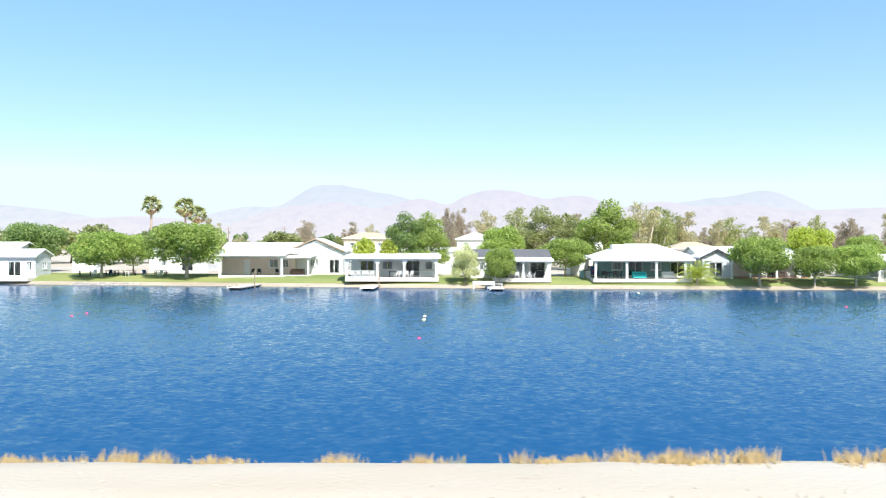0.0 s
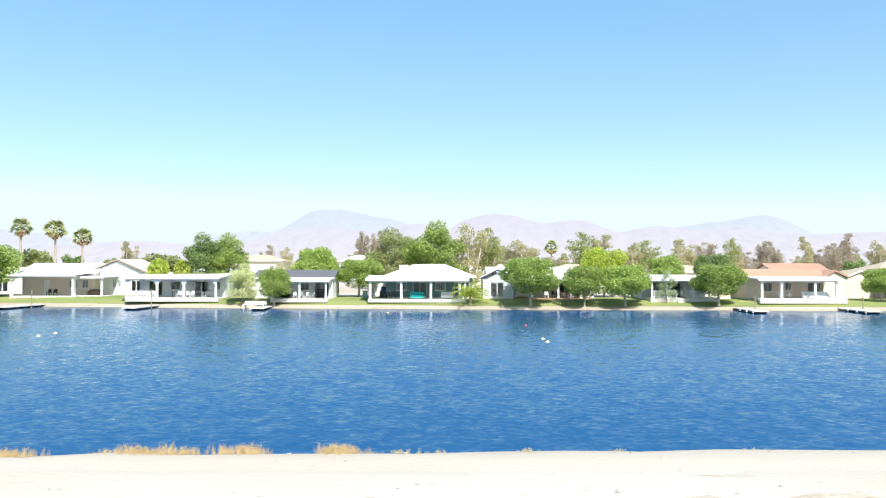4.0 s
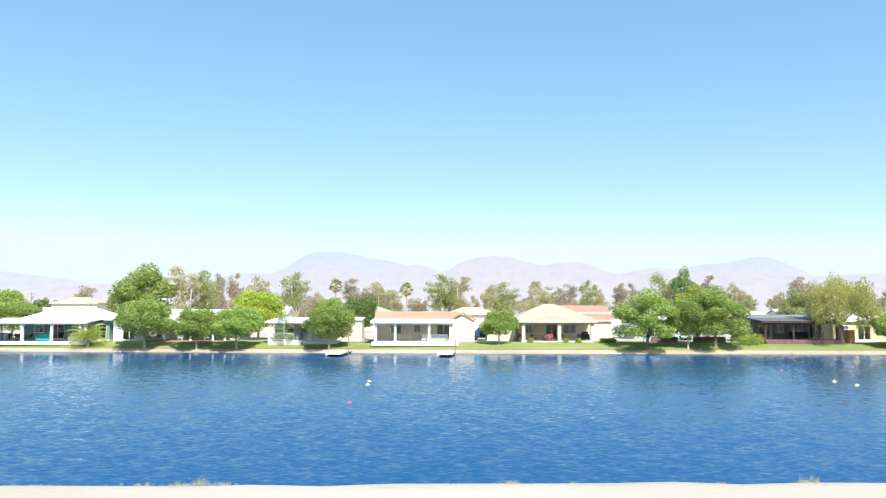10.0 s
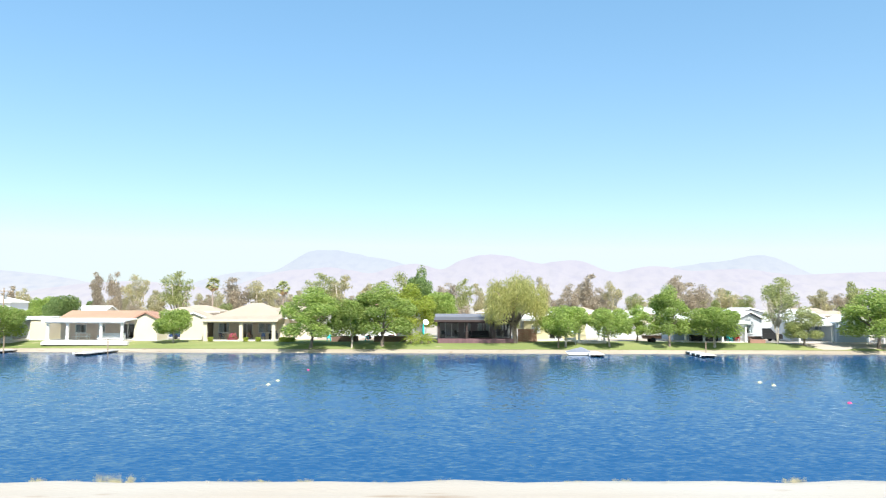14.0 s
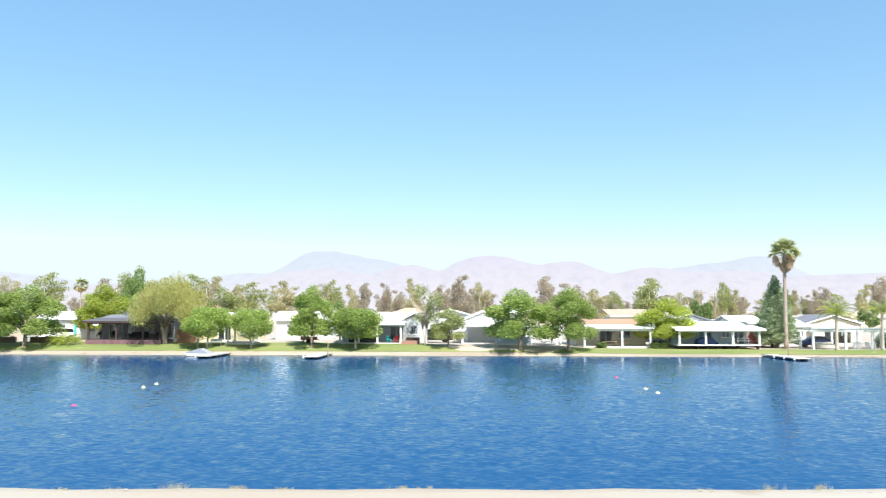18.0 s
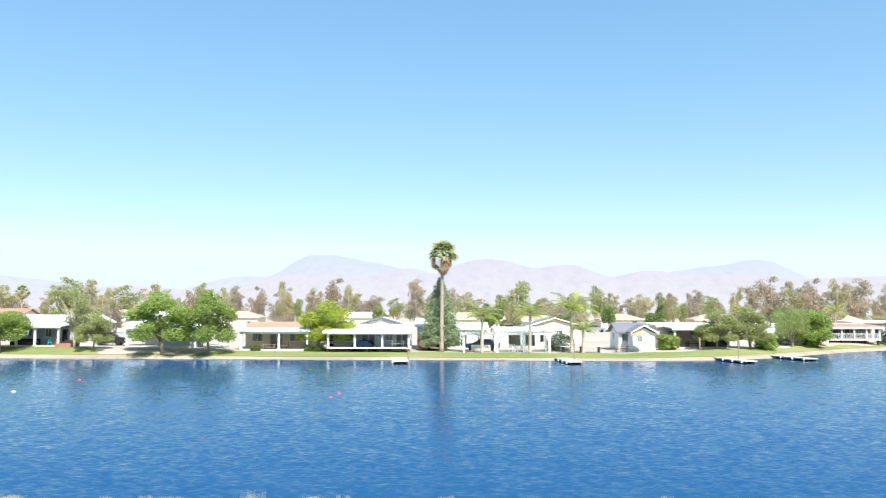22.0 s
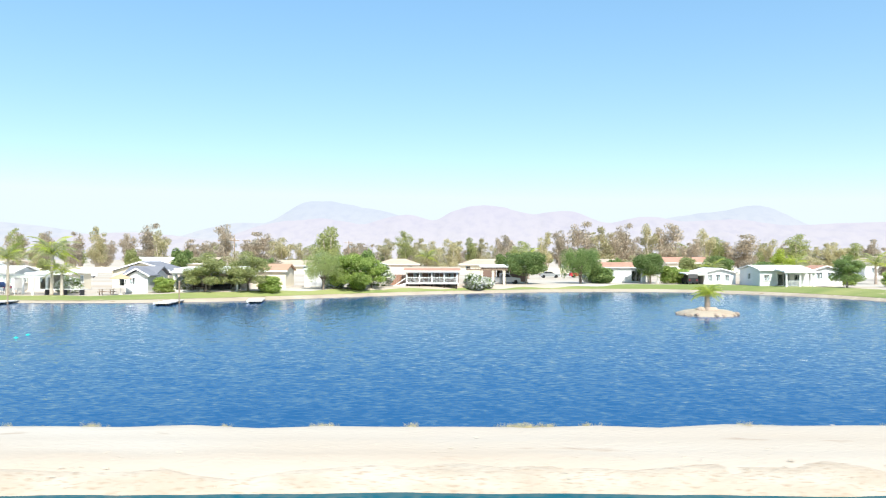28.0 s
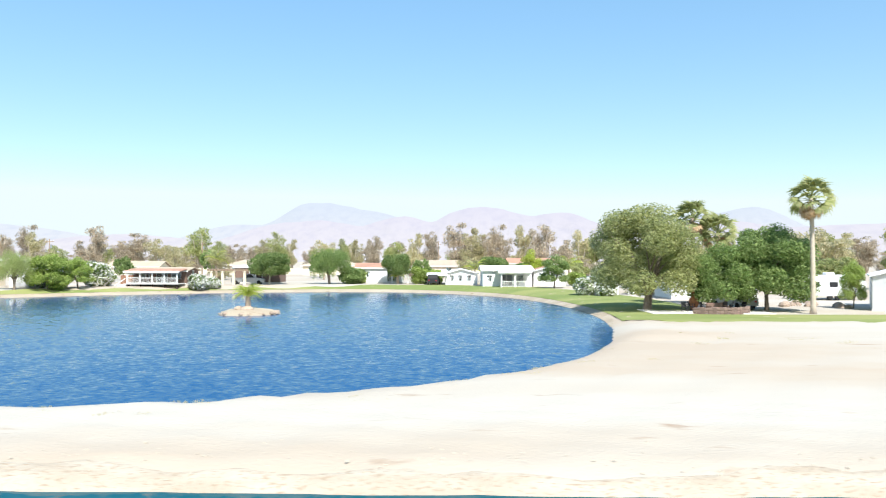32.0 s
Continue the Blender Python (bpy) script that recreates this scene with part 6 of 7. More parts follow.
house("cream house with a front gable and dark edging", 227.0, 121.0, 8.8, 8, 2.4, CREAM, GREY_ROOF, "gable_y", 1.4, 0.35, holes=(("slide", 1.0, 1.8, 2.05), ("win", 4.4, 0.9, 1.3, 1.1)), fascia=WHITE)
house("low cream house with a wide dark doorway", 219.8, 106.5, 6.0, 6, 2.2, CREAM, WHITE_ROOF, "flat", 0.25, 0.3, holes=(("slide", 1.6, 3.8, 2.2),))
car(at(214.6, 101.6, land_at(214, 101), 170), mat("blue_car_paint", (0.02, 0.035, 0.1), 0.3), "dark blue parked car behind a pergola", "sedan")
tt = thing("table_tennis_table", at(226.8, 96.8, land_at(226.8, 96.8)), "long low white table on a lawn", "table")
part("tabletop", boxes((-2.6, 2.6, -0.7, 0.7, 0.72, 0.77)), PALE, tt)
for x in (-2.2, 0, 2.2):
    part("leg", boxes((x - 0.05, x + 0.05, -0.6, 0.6, 0, 0.72)), DARK_TRIM, tt)

# grey-roofed cabin
r1 = house("white cabin with a grey shingle roof", 234.6, 101.6, 3.8, 5.0, 2.0, SIDING, GREY_ROOF, "gable_x", 1.15, 0.4, fascia=GREY_ROOF, holes=(("win", 0.4, 0.9, 1.0, 1.0),))
r2 = house("small white gabled front of a cabin", 235.3, 98.8, 2.8, 3.0, 2.0, SIDING, GREY_ROOF, "gable_y", 0.95, 0.35, name="garden_room", fascia=WHITE, sides=False, holes=(("win", 0.4, 0.9, 0.8, 1.0), ("door", 1.6, 0.9, 1.9)))
umbrella(at(234.2, 96.4, land_at(234.2, 96.4)), OCHRE, "open ochre patio umbrella by a cabin")
picnic_table(at(232.0, 97.2, land_at(232.0, 97.2)), WOOD, "brown wooden picnic table beside a cabin")

# shady porch house with a pale roof
s1 = house("tan house with a shady porch and pale flat roof", 243.6, 104.5, 9.6, 7, 2.5, TAN, WHITE_ROOF, "flat", 0.25, 0.4, holes=(("slide", 1.4, 1.8, 2.0), ("win", 4.2, 0.9, 1.4, 1.1), ("slide", 6.8, 1.8, 2.0)))
porch(s1, -4.0, 4.6, 4.2, 2.45, (-3.8, 4.4), WHITE, WHITE_ROOF, 0.1, 0.24, 0.2)
sofa(at(245.6, 101.6, land_at(244, 104) + 0.1), BLACK, "dark patio sofa in a shady porch", 2.6)
picnic_table(at(242.6, 101.8, land_at(244, 104) + 0.1), DARK_WOOD, "dark picnic table in a shady porch")
house("cream outbuilding with a brown roof", 250.4, 109, 4.6, 6, 2.2, CREAM, BROWN_ROOF, "gable_x", 0.9, 0.3, name="garage", sides=False)
house("white box-like house end behind trees", 257.4, 112.5, 5.0, 6, 2.4, PALE, WHITE_ROOF, "flat", 0.2, 0.1, holes=(("win", 3.2, 0.9, 1.0, 1.1),), sides=False)

# white deck house at the head of the lake
t1 = house("white house with a railed deck and a tan roof", 273.7, 123.0, 8.4, 6, 1.9, BROWN_WALL, TAN_ROOF, "gable_x", 0.5, 0.4, base=0.4, holes=(("win", 1.2, 0.7, 1.4, 1.1), ("slide", 3.6, 1.8, 1.95), ("win", 6.0, 0.7, 1.6, 1.1)))
porch(t1, -4.1, 4.1, 3.4, 2.25, (-3.9, -1.9, 0.0, 1.9, 3.9), WHITE, TILE_ROOF, 0.45, 0.18, 0.35, 0.3, rail=((-3.9, 3.9),), floor_mat=PALE, piers=True)
part("stair_rail", prism([(-6.0, 0.0), (-4.1, 1.3), (-4.1, 1.15), (-6.0, -0.15)], -3.6, -3.5, "y"), WHITE, t1)
for k in range(4):
    part("step", boxes((-4.5 - 0.4 * k, -4.1 - 0.4 * k - 0.004, -3.5, -2.2, -0.3, 0.4 - 0.12 * k)), WHITE, t1)
for k in range(9):
    q = STORE.setdefault("fence_panel", bm_mesh("board", boxes((0.01, 0.38, 0, 0.04, 0, 1.6)), RUST, False))
    if k == 0:
        wf = thing("wooden_fence", at(266.6, 124.5, land_at(266, 124)), "brown board fence beside a deck house", "fence")
    part("board", q, None, wf, m=pose(k * 0.4, 0, 0))
for k in range(4):
    gpst = thing("gate_post", at(280.2 + 1.9 * k, 129.5, land_at(283, 128)), "square cream stucco gate post", "post", "gate posts")
    part("shaft", boxes((-0.2, 0.2, -0.2, 0.2, -0.1, 2.1)), CREAM, gpst)
    part("cap", prism([(-0.26, 2.104), (-0.26, 2.2), (0, 2.32), (0.26, 2.2), (0.26, 2.104)], -0.26, 0.26, "y"), CREAM, gpst)
gbm = thing("timber_beam", at(283.0, 129.5, land_at(283, 128) + 2.33), "brown timber beam laid over stucco gate posts", "beam")
part("beam", boxes((-3.5, 3.5, -0.12, 0.12, -0.02, 0.22), bevel=0.015), WOOD, gbm)
for k in range(15):
    q = STORE.setdefault("gate_rafter", bm_mesh("rafter", boxes((-0.05, 0.05, -0.7, 0.7, 0.224, 0.34)), WOOD, False))
    part("rafter", q, None, gbm, m=pose(-3.3 + k * 0.47, 0, 0))
house("low brown carport behind gate posts", 286.5, 136, 8, 5, 2.6, BROWN_WALL, WHITE_ROOF, "flat", 0.2, 0.3, name="carport", sides=False, holes=(("slide", 2.5, 2.4, 2.1),))
car(at(286.0, 131.5, land_at(286, 131), 5), STEEL, "grey parked pickup truck behind gate posts", "truck")
u1 = house("white cottage with a terracotta roof", 308.2, 138.0, 8.2, 6, 2.5, SIDING, TILE_ROOF, "gable_x", 0.8, 0.3, holes=(("win", 1.4, 0.9, 1.2, 1.1), ("slide", 5.6, 1.8, 2.0)))
porch(u1, 2.4, 5.6, 3.0, 2.4, (2.6, 5.4), WHITE, METAL_ROOF, 0.12, 0.18, 0.2)
v1 = house("white gabled mobile home with a carport", 323.2, 130.5, 5.4, 8, 2.0, SIDING, METAL_ROOF, "gable_y", 0.75, 0.3, z=0.8, holes=(("win", 0.6, 0.7, 0.9, 1.1), ("win", 2.0, 0.7, 0.9, 1.1), ("win", 3.5, 0.7, 0.9, 1.1)))
porch(v1, -5.6, -2.6, 0.5, 2.0, (-5.4,), WHITE, METAL_ROOF, 0.05, 0.16, 0.2, y1=4.0)
car(at(318.4, 131.6, land_at(318, 131), 85), BLACK, "dark car under a white carport", "suv")
w1 = house("long white house with a columned porch", 330.4, 121.5, 7.8, 8, 2.5, PALE, WHITE_ROOF, "gable_x", 0.65, 0.35, base=0.4, z=0.75, holes=(("win", 0.6, 0.8, 1.0, 1.0), ("slide", 2.8, 1.9, 1.95), ("win", 5.4, 0.8, 1.1, 1.0)))
porch(w1, -1.4, 3.2, 3.4, 2.65, (-1.2, 0.9, 3.0), WHITE, WHITE_ROOF, 0.4, 0.22, 0.3, rail=((-1.1, 2.9),), steps=(-3.2, -1.5, 3))
w2 = house("white garden house with a terracotta roof", 337.2, 121.5, 5.0, 5, 2.1, SIDING, TILE_ROOF, "gable_y", 0.8, 0.3, name="garden_room", sides=False, holes=(("win", 0.8, 0.9, 1.1, 1.1), ("win", 2.6, 0.9, 1.1, 1.1)))
px = thing("pergola", at(342.0, 96.0, land_at(342, 96)), "white slatted pergola beside a big tree", "pergola")
for x in (-2.4, 0.4, 2.4):
    for y in (0, 2.6):
        part("post", boxes((x - 0.1, x + 0.1, y - 0.1, y + 0.1, -0.1, 2.1)), WHITE, px)
part("beam", boxes((-3.0, 3.0, -0.06, 0.06, 2.104, 2.3)), WHITE, px)
part("beam", boxes((-3.0, 3.0, 2.54, 2.66, 2.104, 2.3)), WHITE, px)
for k in range(14):
    q = STORE.setdefault("rafter_b", bm_mesh("rafter", boxes((-0.04, 0.04, -0.4, 3.0, 2.304, 2.42)), WHITE, False))
    part("rafter", q, None, px, m=pose(-2.9 + k * 0.446, 0, 0))
house("dark-roofed blue house behind big trees", 350.3, 112, 4, 3.6, 2.3, BLUE_SIDING, GREY_ROOF, "gable_y", 1.3, 0.4, holes=(("win", 0.4, 0.9, 1.0, 1.1), ("slide", 1.8, 1.6, 1.95)))
house("white house in the shade of big trees", 352, 88, 10, 7, 2.7, PALE, GREY_ROOF, "gable_x", 1.2, 0.4, holes=(("win", 1.5, 0.9, 1.3, 1.1), ("slide", 4.5, 1.8, 2.05)))
gar = house("grey metal garage with a roll-up door", 365.0, 69.0, 8.6, 9, 3.1, GREY_SIDING, METAL_ROOF, "gable_y", 1.2, 0.25, turn=-28.0, holes=(("door", 1.0, 2.8, 2.6, GREY_SIDING),), name="garage", sides=False)
rv2 = thing("travel_trailer", at(365.5, 88.0, land_at(365, 88), 4), "white travel trailer parked on dry ground", "trailer")
part("body", prism([(-3.6, 0.5), (-3.8, 1.4), (-3.5, 2.9), (3.4, 2.9), (3.8, 1.8), (3.6, 0.5)], -1.2, 1.2, "y"), WHITE_PLASTIC, rv2)
for x in (-2.8, -0.6, 1.8):
    part("window", boxes((x, x + 1.0, -1.212, -1.2, 1.5, 2.1)), BLACK, rv2)
part("door", boxes((0.8, 1.5, -1.21, -1.2, 0.6, 2.4)), PALE, rv2)
part("roof_unit", boxes((-0.5, 0.5, -0.4, 0.4, 2.904, 3.2), bevel=0.05), WHITE_PLASTIC, rv2)
for x in (-0.5, 0.4):
    part("wheel", wheel_mesh()[0], None, rv2, m=pose(x, -1.05, 0.35, 90, 0, 0))
car(at(349.4, 75.0, land_at(349.4, 75.0), 100), STEEL, "grey pickup truck parked under dark trees", "truck")

# stone patio under the trees at the lake's end
PATIO_STONE = mat("brown_patio_stone", (0.2, 0.14, 0.115), 0.9, 0.2, each=0.2)
pat = thing("stone_patio_wall", at(346.0, 66.8, land_at(346, 66.8)), "low rounded brown stone wall of a patio", "wall")
for k in range(22):
    a = -0.6 + 1.9 * k / 21
    for j in range(3):
        q = STORE.setdefault("stone%d" % (k % 3), bm_mesh("stone", boxes((-0.18, 0.18, -0.15, 0.15, 0.0, 0.22 + 0.03 * (k % 3)), bevel=0.04), PATIO_STONE, False))
        part("stone", q, None, pat, m=pose(3.6 * math.sin(a) - 1.2, 2.8 - 3.4 * math.cos(a), j * 0.24 - 0.1, 0, 0, math.degrees(a)))
pv2 = thing("patio_paving", at(344.5, 69.0, land_at(344.5, 69) - 0.06), "pale concrete patio paving under trees", "paving")
part("slab", boxes((-5.5, 5.5, -2.2, 3.5, -0.1, 0.13), bevel=0.03), CONCRETE, pv2)
chim = thing("chiminea", at(344.0, 71.0, land_at(344, 71) + 0.07), "tall terracotta garden oven", "oven")
part("pot", lathe([(0.3, 0.0), (0.3, 0.3), (0.5, 0.6), (0.45, 1.0), (0.2, 1.3), (0.18, 1.8), (0.24, 1.85)], 14), mat("terracotta", (0.42, 0.18, 0.09), 0.85), chim, smooth=True)
for k in range(7):
    patio_chair(at(342.6 + 0.9 * k, 69.4 + 0.8 * (k % 2), land_at(344, 69) + 0.07, 50 * k), BLACK, "dark patio chair under big trees")
sofa(at(345.4, 68.6, land_at(345, 68) + 0.07, 20), BROWN_WALL, "brown patio sofa behind a stone wall")
rr = random.Random(8)
for k in range(16):
    q = STORE.setdefault("rock%d" % (k % 4), bm_mesh("rock", lathe([(0.12, -0.2), (0.42 + 0.05 * (k % 4), -0.05), (0.46, 0.18), (0.3 - 0.03 * (k % 4), 0.36), (0.08, 0.42)], 7), ROCK, False))
    s, d = (355 + rr.uniform(0, 6), 76 + rr.uniform(-2, 3)) if k < 9 else (rr.uniform(356, 364), rr.uniform(78, 84))
    rk = new("rock", q)
    rk.matrix_basis = at(s, d, land_at(s, d), rr.uniform(0, 360), rr.uniform(0.5, 1.3)) @ pose(0, 0, 0, rr.uniform(-15, 15), rr.uniform(-15, 15), 0)
    tagged(rk, "rough tan boulder on dry ground", "rock", "boulders")

# ---------- trees along the far shore ----------
SHADE = "round-headed green shade tree on a lakeside lawn"
BEHIND, DUSTY = "large green tree behind the houses", "dusty olive tree on dry ground"


def plant(rows):
    for kind, s, d, high, wide, label in rows:
        tree(kind, s, d, high, wide, label, "shade trees" if label == SHADE else "", name="shrub" if kind.startswith("shrub") else "tree")


# by the grey house, the tan house and the arcade
plant((("round_a", -47.5, 108, 6.5, 8.7, SHADE), ("round_b", -43.8, 110, 5.9, 5.4, SHADE), ("round_c", -35.1, 106.6, 7.7, 11.4, "broad leafy green tree on a lakeside lawn"),
       ("round_dark", -64.1, 122, 8.2, 9.4, "broad dark green tree behind a grey house"), ("conifer", -65.0, 110, 13.4, 3.4, "tall dark conifer beside a grey house"),
       ("open_dark", -5.1, 110, 9.0, 6.4, "large green tree behind a white arcade"), ("open_a", -2.2, 111, 9.0, 6.4, "large green tree behind a white arcade"),
       ("bloom", 2.8, 100, 5.3, 3.8, "small pale flowering tree on a lawn"), ("round_c", 7.2, 98.8, 5.1, 4.4, "small round green tree before a white cottage"),
       ("round_a", 8.9, 120, 7.3, 7.6, "round bright green tree behind a cottage"), ("round_b", 17.0, 108, 5.4, 7.6, SHADE),
       ("open_olive", 18.6, 148, 11.6, 10.4, BEHIND), ("open_a", 27.2, 130, 11.8, 10.6, BEHIND), ("open_olive", 23.0, 136, 9.4, 7.0, BEHIND), ("gum_e", 33.0, 131, 11.6, 7.0, "brownish gum tree behind the houses"), ("gum_c", 36.6, 133, 10.8, 6.0, "olive gum tree behind the houses")))
# by the low house, the railed deck, the beige and the cream house
plant((("round_b", 39.8, 97.4, 6.3, 7.9, SHADE), ("round_c", 46.5, 97.0, 5.2, 6.0, SHADE), ("round_a", 51.6, 96.8, 5.4, 6.7, SHADE), ("round_yellow", 51.4, 109, 7.2, 7.6, "round yellow-green tree behind clipped trees"),
       ("round_c", 63.2, 96.6, 5.4, 7.0, SHADE), ("round_a", 60.8, 112, 6.0, 5.6, SHADE), ("round_dark", 66.0, 107, 6.5, 5.2, SHADE),
       ("open_blue", 57.2, 98.2, 4.2, 2.6, "slender pale young tree before a white deck"), ("round_a", 84.6, 98.4, 4.4, 5.2, "small neat round tree on a lawn"),
       ("open_a", 102.8, 95.6, 7.6, 7.9, "tall leafy green shade tree on a lawn"), ("round_a", 108.0, 95.6, 6.2, 5.2, SHADE), ("open_b", 111.8, 96.4, 7.7, 8.6, "tall leafy green shade tree on a lawn"),
       ("open_yellow", 114.8, 112, 7.9, 7.5, "loose yellow-green tree behind a dark porch"), ("bare", 112.8, 124, 10.8, 5.2, "half-bare pale-limbed tree behind a porch"), ("open_dark", 115.8, 122, 11.0, 4.6, "dark green tree behind shade trees")))
# from the willow to the conifer
plant((("willow", 128.8, 98.6, 9.6, 9.8, "tall pale yellow-green willow beside a deck"), ("round_a", 135.2, 95.9, 5.2, 6.6, SHADE), ("round_b", 140.8, 95.9, 4.9, 5.9, SHADE), ("open_b", 146.1, 103, 4.9, 4.2, "slender green tree beside a house"),
       ("open_b", 148.4, 95.8, 7.7, 5.2, "upright green tree on a lawn"), ("round_c", 154.0, 95.4, 5.1, 7.4, SHADE), ("bare", 162.9, 96.8, 8.0, 4.6, "pale-limbed half-bare tree on a lawn"), ("open_olive", 165.6, 95.8, 4.9, 4.6, "small olive-green tree on pale ground"),
       ("open_a", 174.6, 94.8, 7.4, 8.7, "wide leafy green tree over pale ground"), ("open_b", 180.4, 94.2, 7.7, 7.0, "loose bright green tree with low boughs"), ("open_yellow", 194.2, 100.2, 6.4, 7.6, "yellow-green rounded tree beside a porch"),
       ("conifer", 209.0, 100.4, 9.4, 5.2, "dense blue-green conifer behind a palm"), ("round_b", 119.0, 118, 7.0, 6, SHADE), ("open_olive", 131.5, 116, 7.5, 6.0, "olive-green tree behind a yellow cottage")))
# round the head of the lake
plant((("open_olive", 244.5, 98.2, 5.1, 5.6, "airy olive-green tree on a lawn"), ("open_olive", 249.6, 100.2, 5.2, 5.6, "airy olive-green tree on a lawn"), ("pale_willow", 258.3, 107.5, 6.2, 5.2, "pale feathery green tree by the shore"),
       ("low_green", 262.0, 110.2, 5.2, 6.2, "broad low green tree by the shore"), ("open_a", 264.8, 113.4, 4.6, 4.4, "broad low green tree by the shore"), ("round_dark", 289.8, 131.0, 5.8, 7.6, "round dark green tree beside gate posts"),
       ("weeping", 300.0, 134.0, 7.0, 7.2, "weeping green willow at the head of the lake"), ("round_dark", 311.8, 134.0, 5.6, 5.4, "round green tree beside a cottage"), ("open_dark", 337.0, 114.8, 5.0, 4.8, "dark green leaning tree beside a white house"),
       ("big", 339.9, 72.5, 10.5, 12.0, "huge spreading olive-green tree at the lake's end"), ("low_dark", 346.6, 70.6, 6.4, 6.2, "dense dark green tree over a patio"), ("low_dark", 351.4, 71.2, 8.2, 8.4, "dense dark green tree over a patio"),
       ("open_a", 360.9, 74.0, 4.8, 2.6, "slender light green young tree beside a garage"), ("round_dark", 330, 150, 5.2, 6, "dark green tree behind white houses"), ("shrub_dark", 335.0, 140, 4.0, 8, "dark hedge-like shrub beside white houses"),
       ("open_yellow", 336, 135, 6.0, 4.2, "yellow-green tree behind a white house"), ("gum_e", 374, 118, 8.6, 8.0, "dusty gum tree on dry ground"), ("far_olive", 372, 100, 5.0, 7.0, DUSTY),
       ("gum_c", 386, 108, 9.5, 7.0, "dusty gum tree on dry ground"), ("gum_b", 394, 112, 9.0, 8.0, "brownish gum tree on dry ground"), ("gum_e", 382, 122, 9.5, 9.0, "dusty gum tree on dry ground")))

for s, d, h, w in ((238.6, 99.6, 2.1, 3.0), (252.2, 101.4, 2.2, 3.2), (262.8, 111, 1.8, 3.0), (315.8, 135.0, 3.2, 3.4), (318.6, 136.5, 2.6, 3.0), (304.4, 137.5, 2.6, 3.4), (342.0, 124, 2.4, 3.0), (345.0, 116, 2.6, 3.6)):
    tree("shrub", s, d, h, w, "clipped round green bush", "green bushes", name="shrub")
for s, d, h, w in ((265.2, 119.5, 4.1, 4.8), (280.6, 121.4, 2.6, 3.4), (282.6, 123.0, 1.9, 2.2), (224.8, 102, 2.4, 3.4), (338.6, 97, 2.4, 3.0), (340.6, 94.6, 2.2, 2.6), (346.5, 99, 2.6, 3.6), (349.5, 100, 3.0, 4.0), (259.5, 112, 2.8, 3.2), (240.0, 103.0, 2.2, 2.6)):
    tree("oleander", s, d, h, w, "oleander bush covered in white blossom", "oleander bushes", name="shrub")
for k in range(5):
    tree("oleander", 303 + k * 2.0, 141 + (k % 3), 2.6, 3.2, "oleander hedge bush with white blossom", "hedge bushes", name="shrub")

tree("shrub_dark", 303.6, 135.4, 3.2, 4.6, "dark green hedge bush beside a willow", name="shrub")

# ---------- palms ----------
palm(209.2, 98.0, 12.1, "tall fan palm with a skirt of dry thatch", "fan", 1.2, True, 0.015, 0.24, "fan palms", 28, shaggy=True)
palm(353.7, 67.4, 10.5, "tall fan palm with a clean pale trunk", "fan", 1.2, True, 0.02, 0.22, "fan palms", 27, bark=PALE_BARK)
for s, d, h, cr in ((-63.0, 168, 12.8, 1.35), (-55.8, 169, 12.3, 1.4), (-60.6, 192, 11.6, 1.4), (348.6, 77.5, 7.6, 1.3), (345.9, 77.0, 9.1, 1.2)):
    palm(s, d, h, "fan palm with a shaggy crown behind the houses", "fan", cr, True, 0.01, 0.26, "fan palms", 30)
for s, d, h, cr in ((214.2, 95.0, 4.6, 0.95), (220.2, 95.4, 4.8, 0.95), (225.5, 96.0, 5.3, 1.2), (226.9, 95.8, 3.0, 0.75)):
    palm(s, d, h, "slender feather palm on a lawn", "feather", cr, False, 0.02, 0.2, "feather palms", 22, bark=PALE_BARK)
for s, d, h, cr in ((41.4, 262, 12.3, 1.5), (65.2, 262, 11.0, 1.5),  (345, 150, 3.0, 1.2), (350, 130, 3.5, 1.2), (326, 142, 2.6, 1.0), (294.0, 165, 5.0, 1.0), (272, 160, 4.5, 1.0), (312, 133.5, 1.6, 0.6)):
    palm(s, d, h, "feather palm among the houses behind the lake", "feather" if h < 6 else "fan", cr, h > 6, 0.0, 0.2, "background palms", 22)

# ---------- island ----------
isl = thing("island", at(301.0, 72.6, 0.0), "small oval sandy island in the lake", "island")
bm = bmesh.new()
rings = []
for r, z in ((1.08, -0.7), (1.0, -0.02), (0.93, 0.22), (0.7, 0.42), (0.35, 0.55), (0.05, 0.58)):
    rings.append([bm.verts.new((2.9 * r * math.cos(q) * (1 + 0.06 * math.sin(3 * q + r)), 2.9 * r * math.sin(q), z + 0.03 * math.sin(7 * q))) for q in (2 * math.pi * k / 28 for k in range(28))])
for u, v in zip(rings, rings[1:]):
    for k in range(28):
        bm.faces.new((u[k], u[(k + 1) % 28], v[(k + 1) % 28], v[k]))
bm.faces.new(rings[-1])
part("sand_mound", bm, SAND, isl, smooth=True)
rr = random.Random(5)
for k in range(26):
    q = rr.uniform(0, 6.28)
    sc = rr.uniform(0.25, 0.6) if k > 2 else 1.0
    part("stone", STORE["rock%d" % (k % 4)], None, isl, m=pose(2.75 * math.cos(q) * (0.4 if k < 3 else 1), 2.7 * math.sin(q) * (0.4 if k < 3 else 1), 0.1 if k > 2 else 0.4, 0, 0, rr.uniform(0, 360)) @ Matrix.Scale(sc, 4))
palm(301.0, 72.4, 1.5, "small feather palm on a sandy island", "feather", 0.56, False, 0.0, 0.26, "", 38, 0.5, young=True)

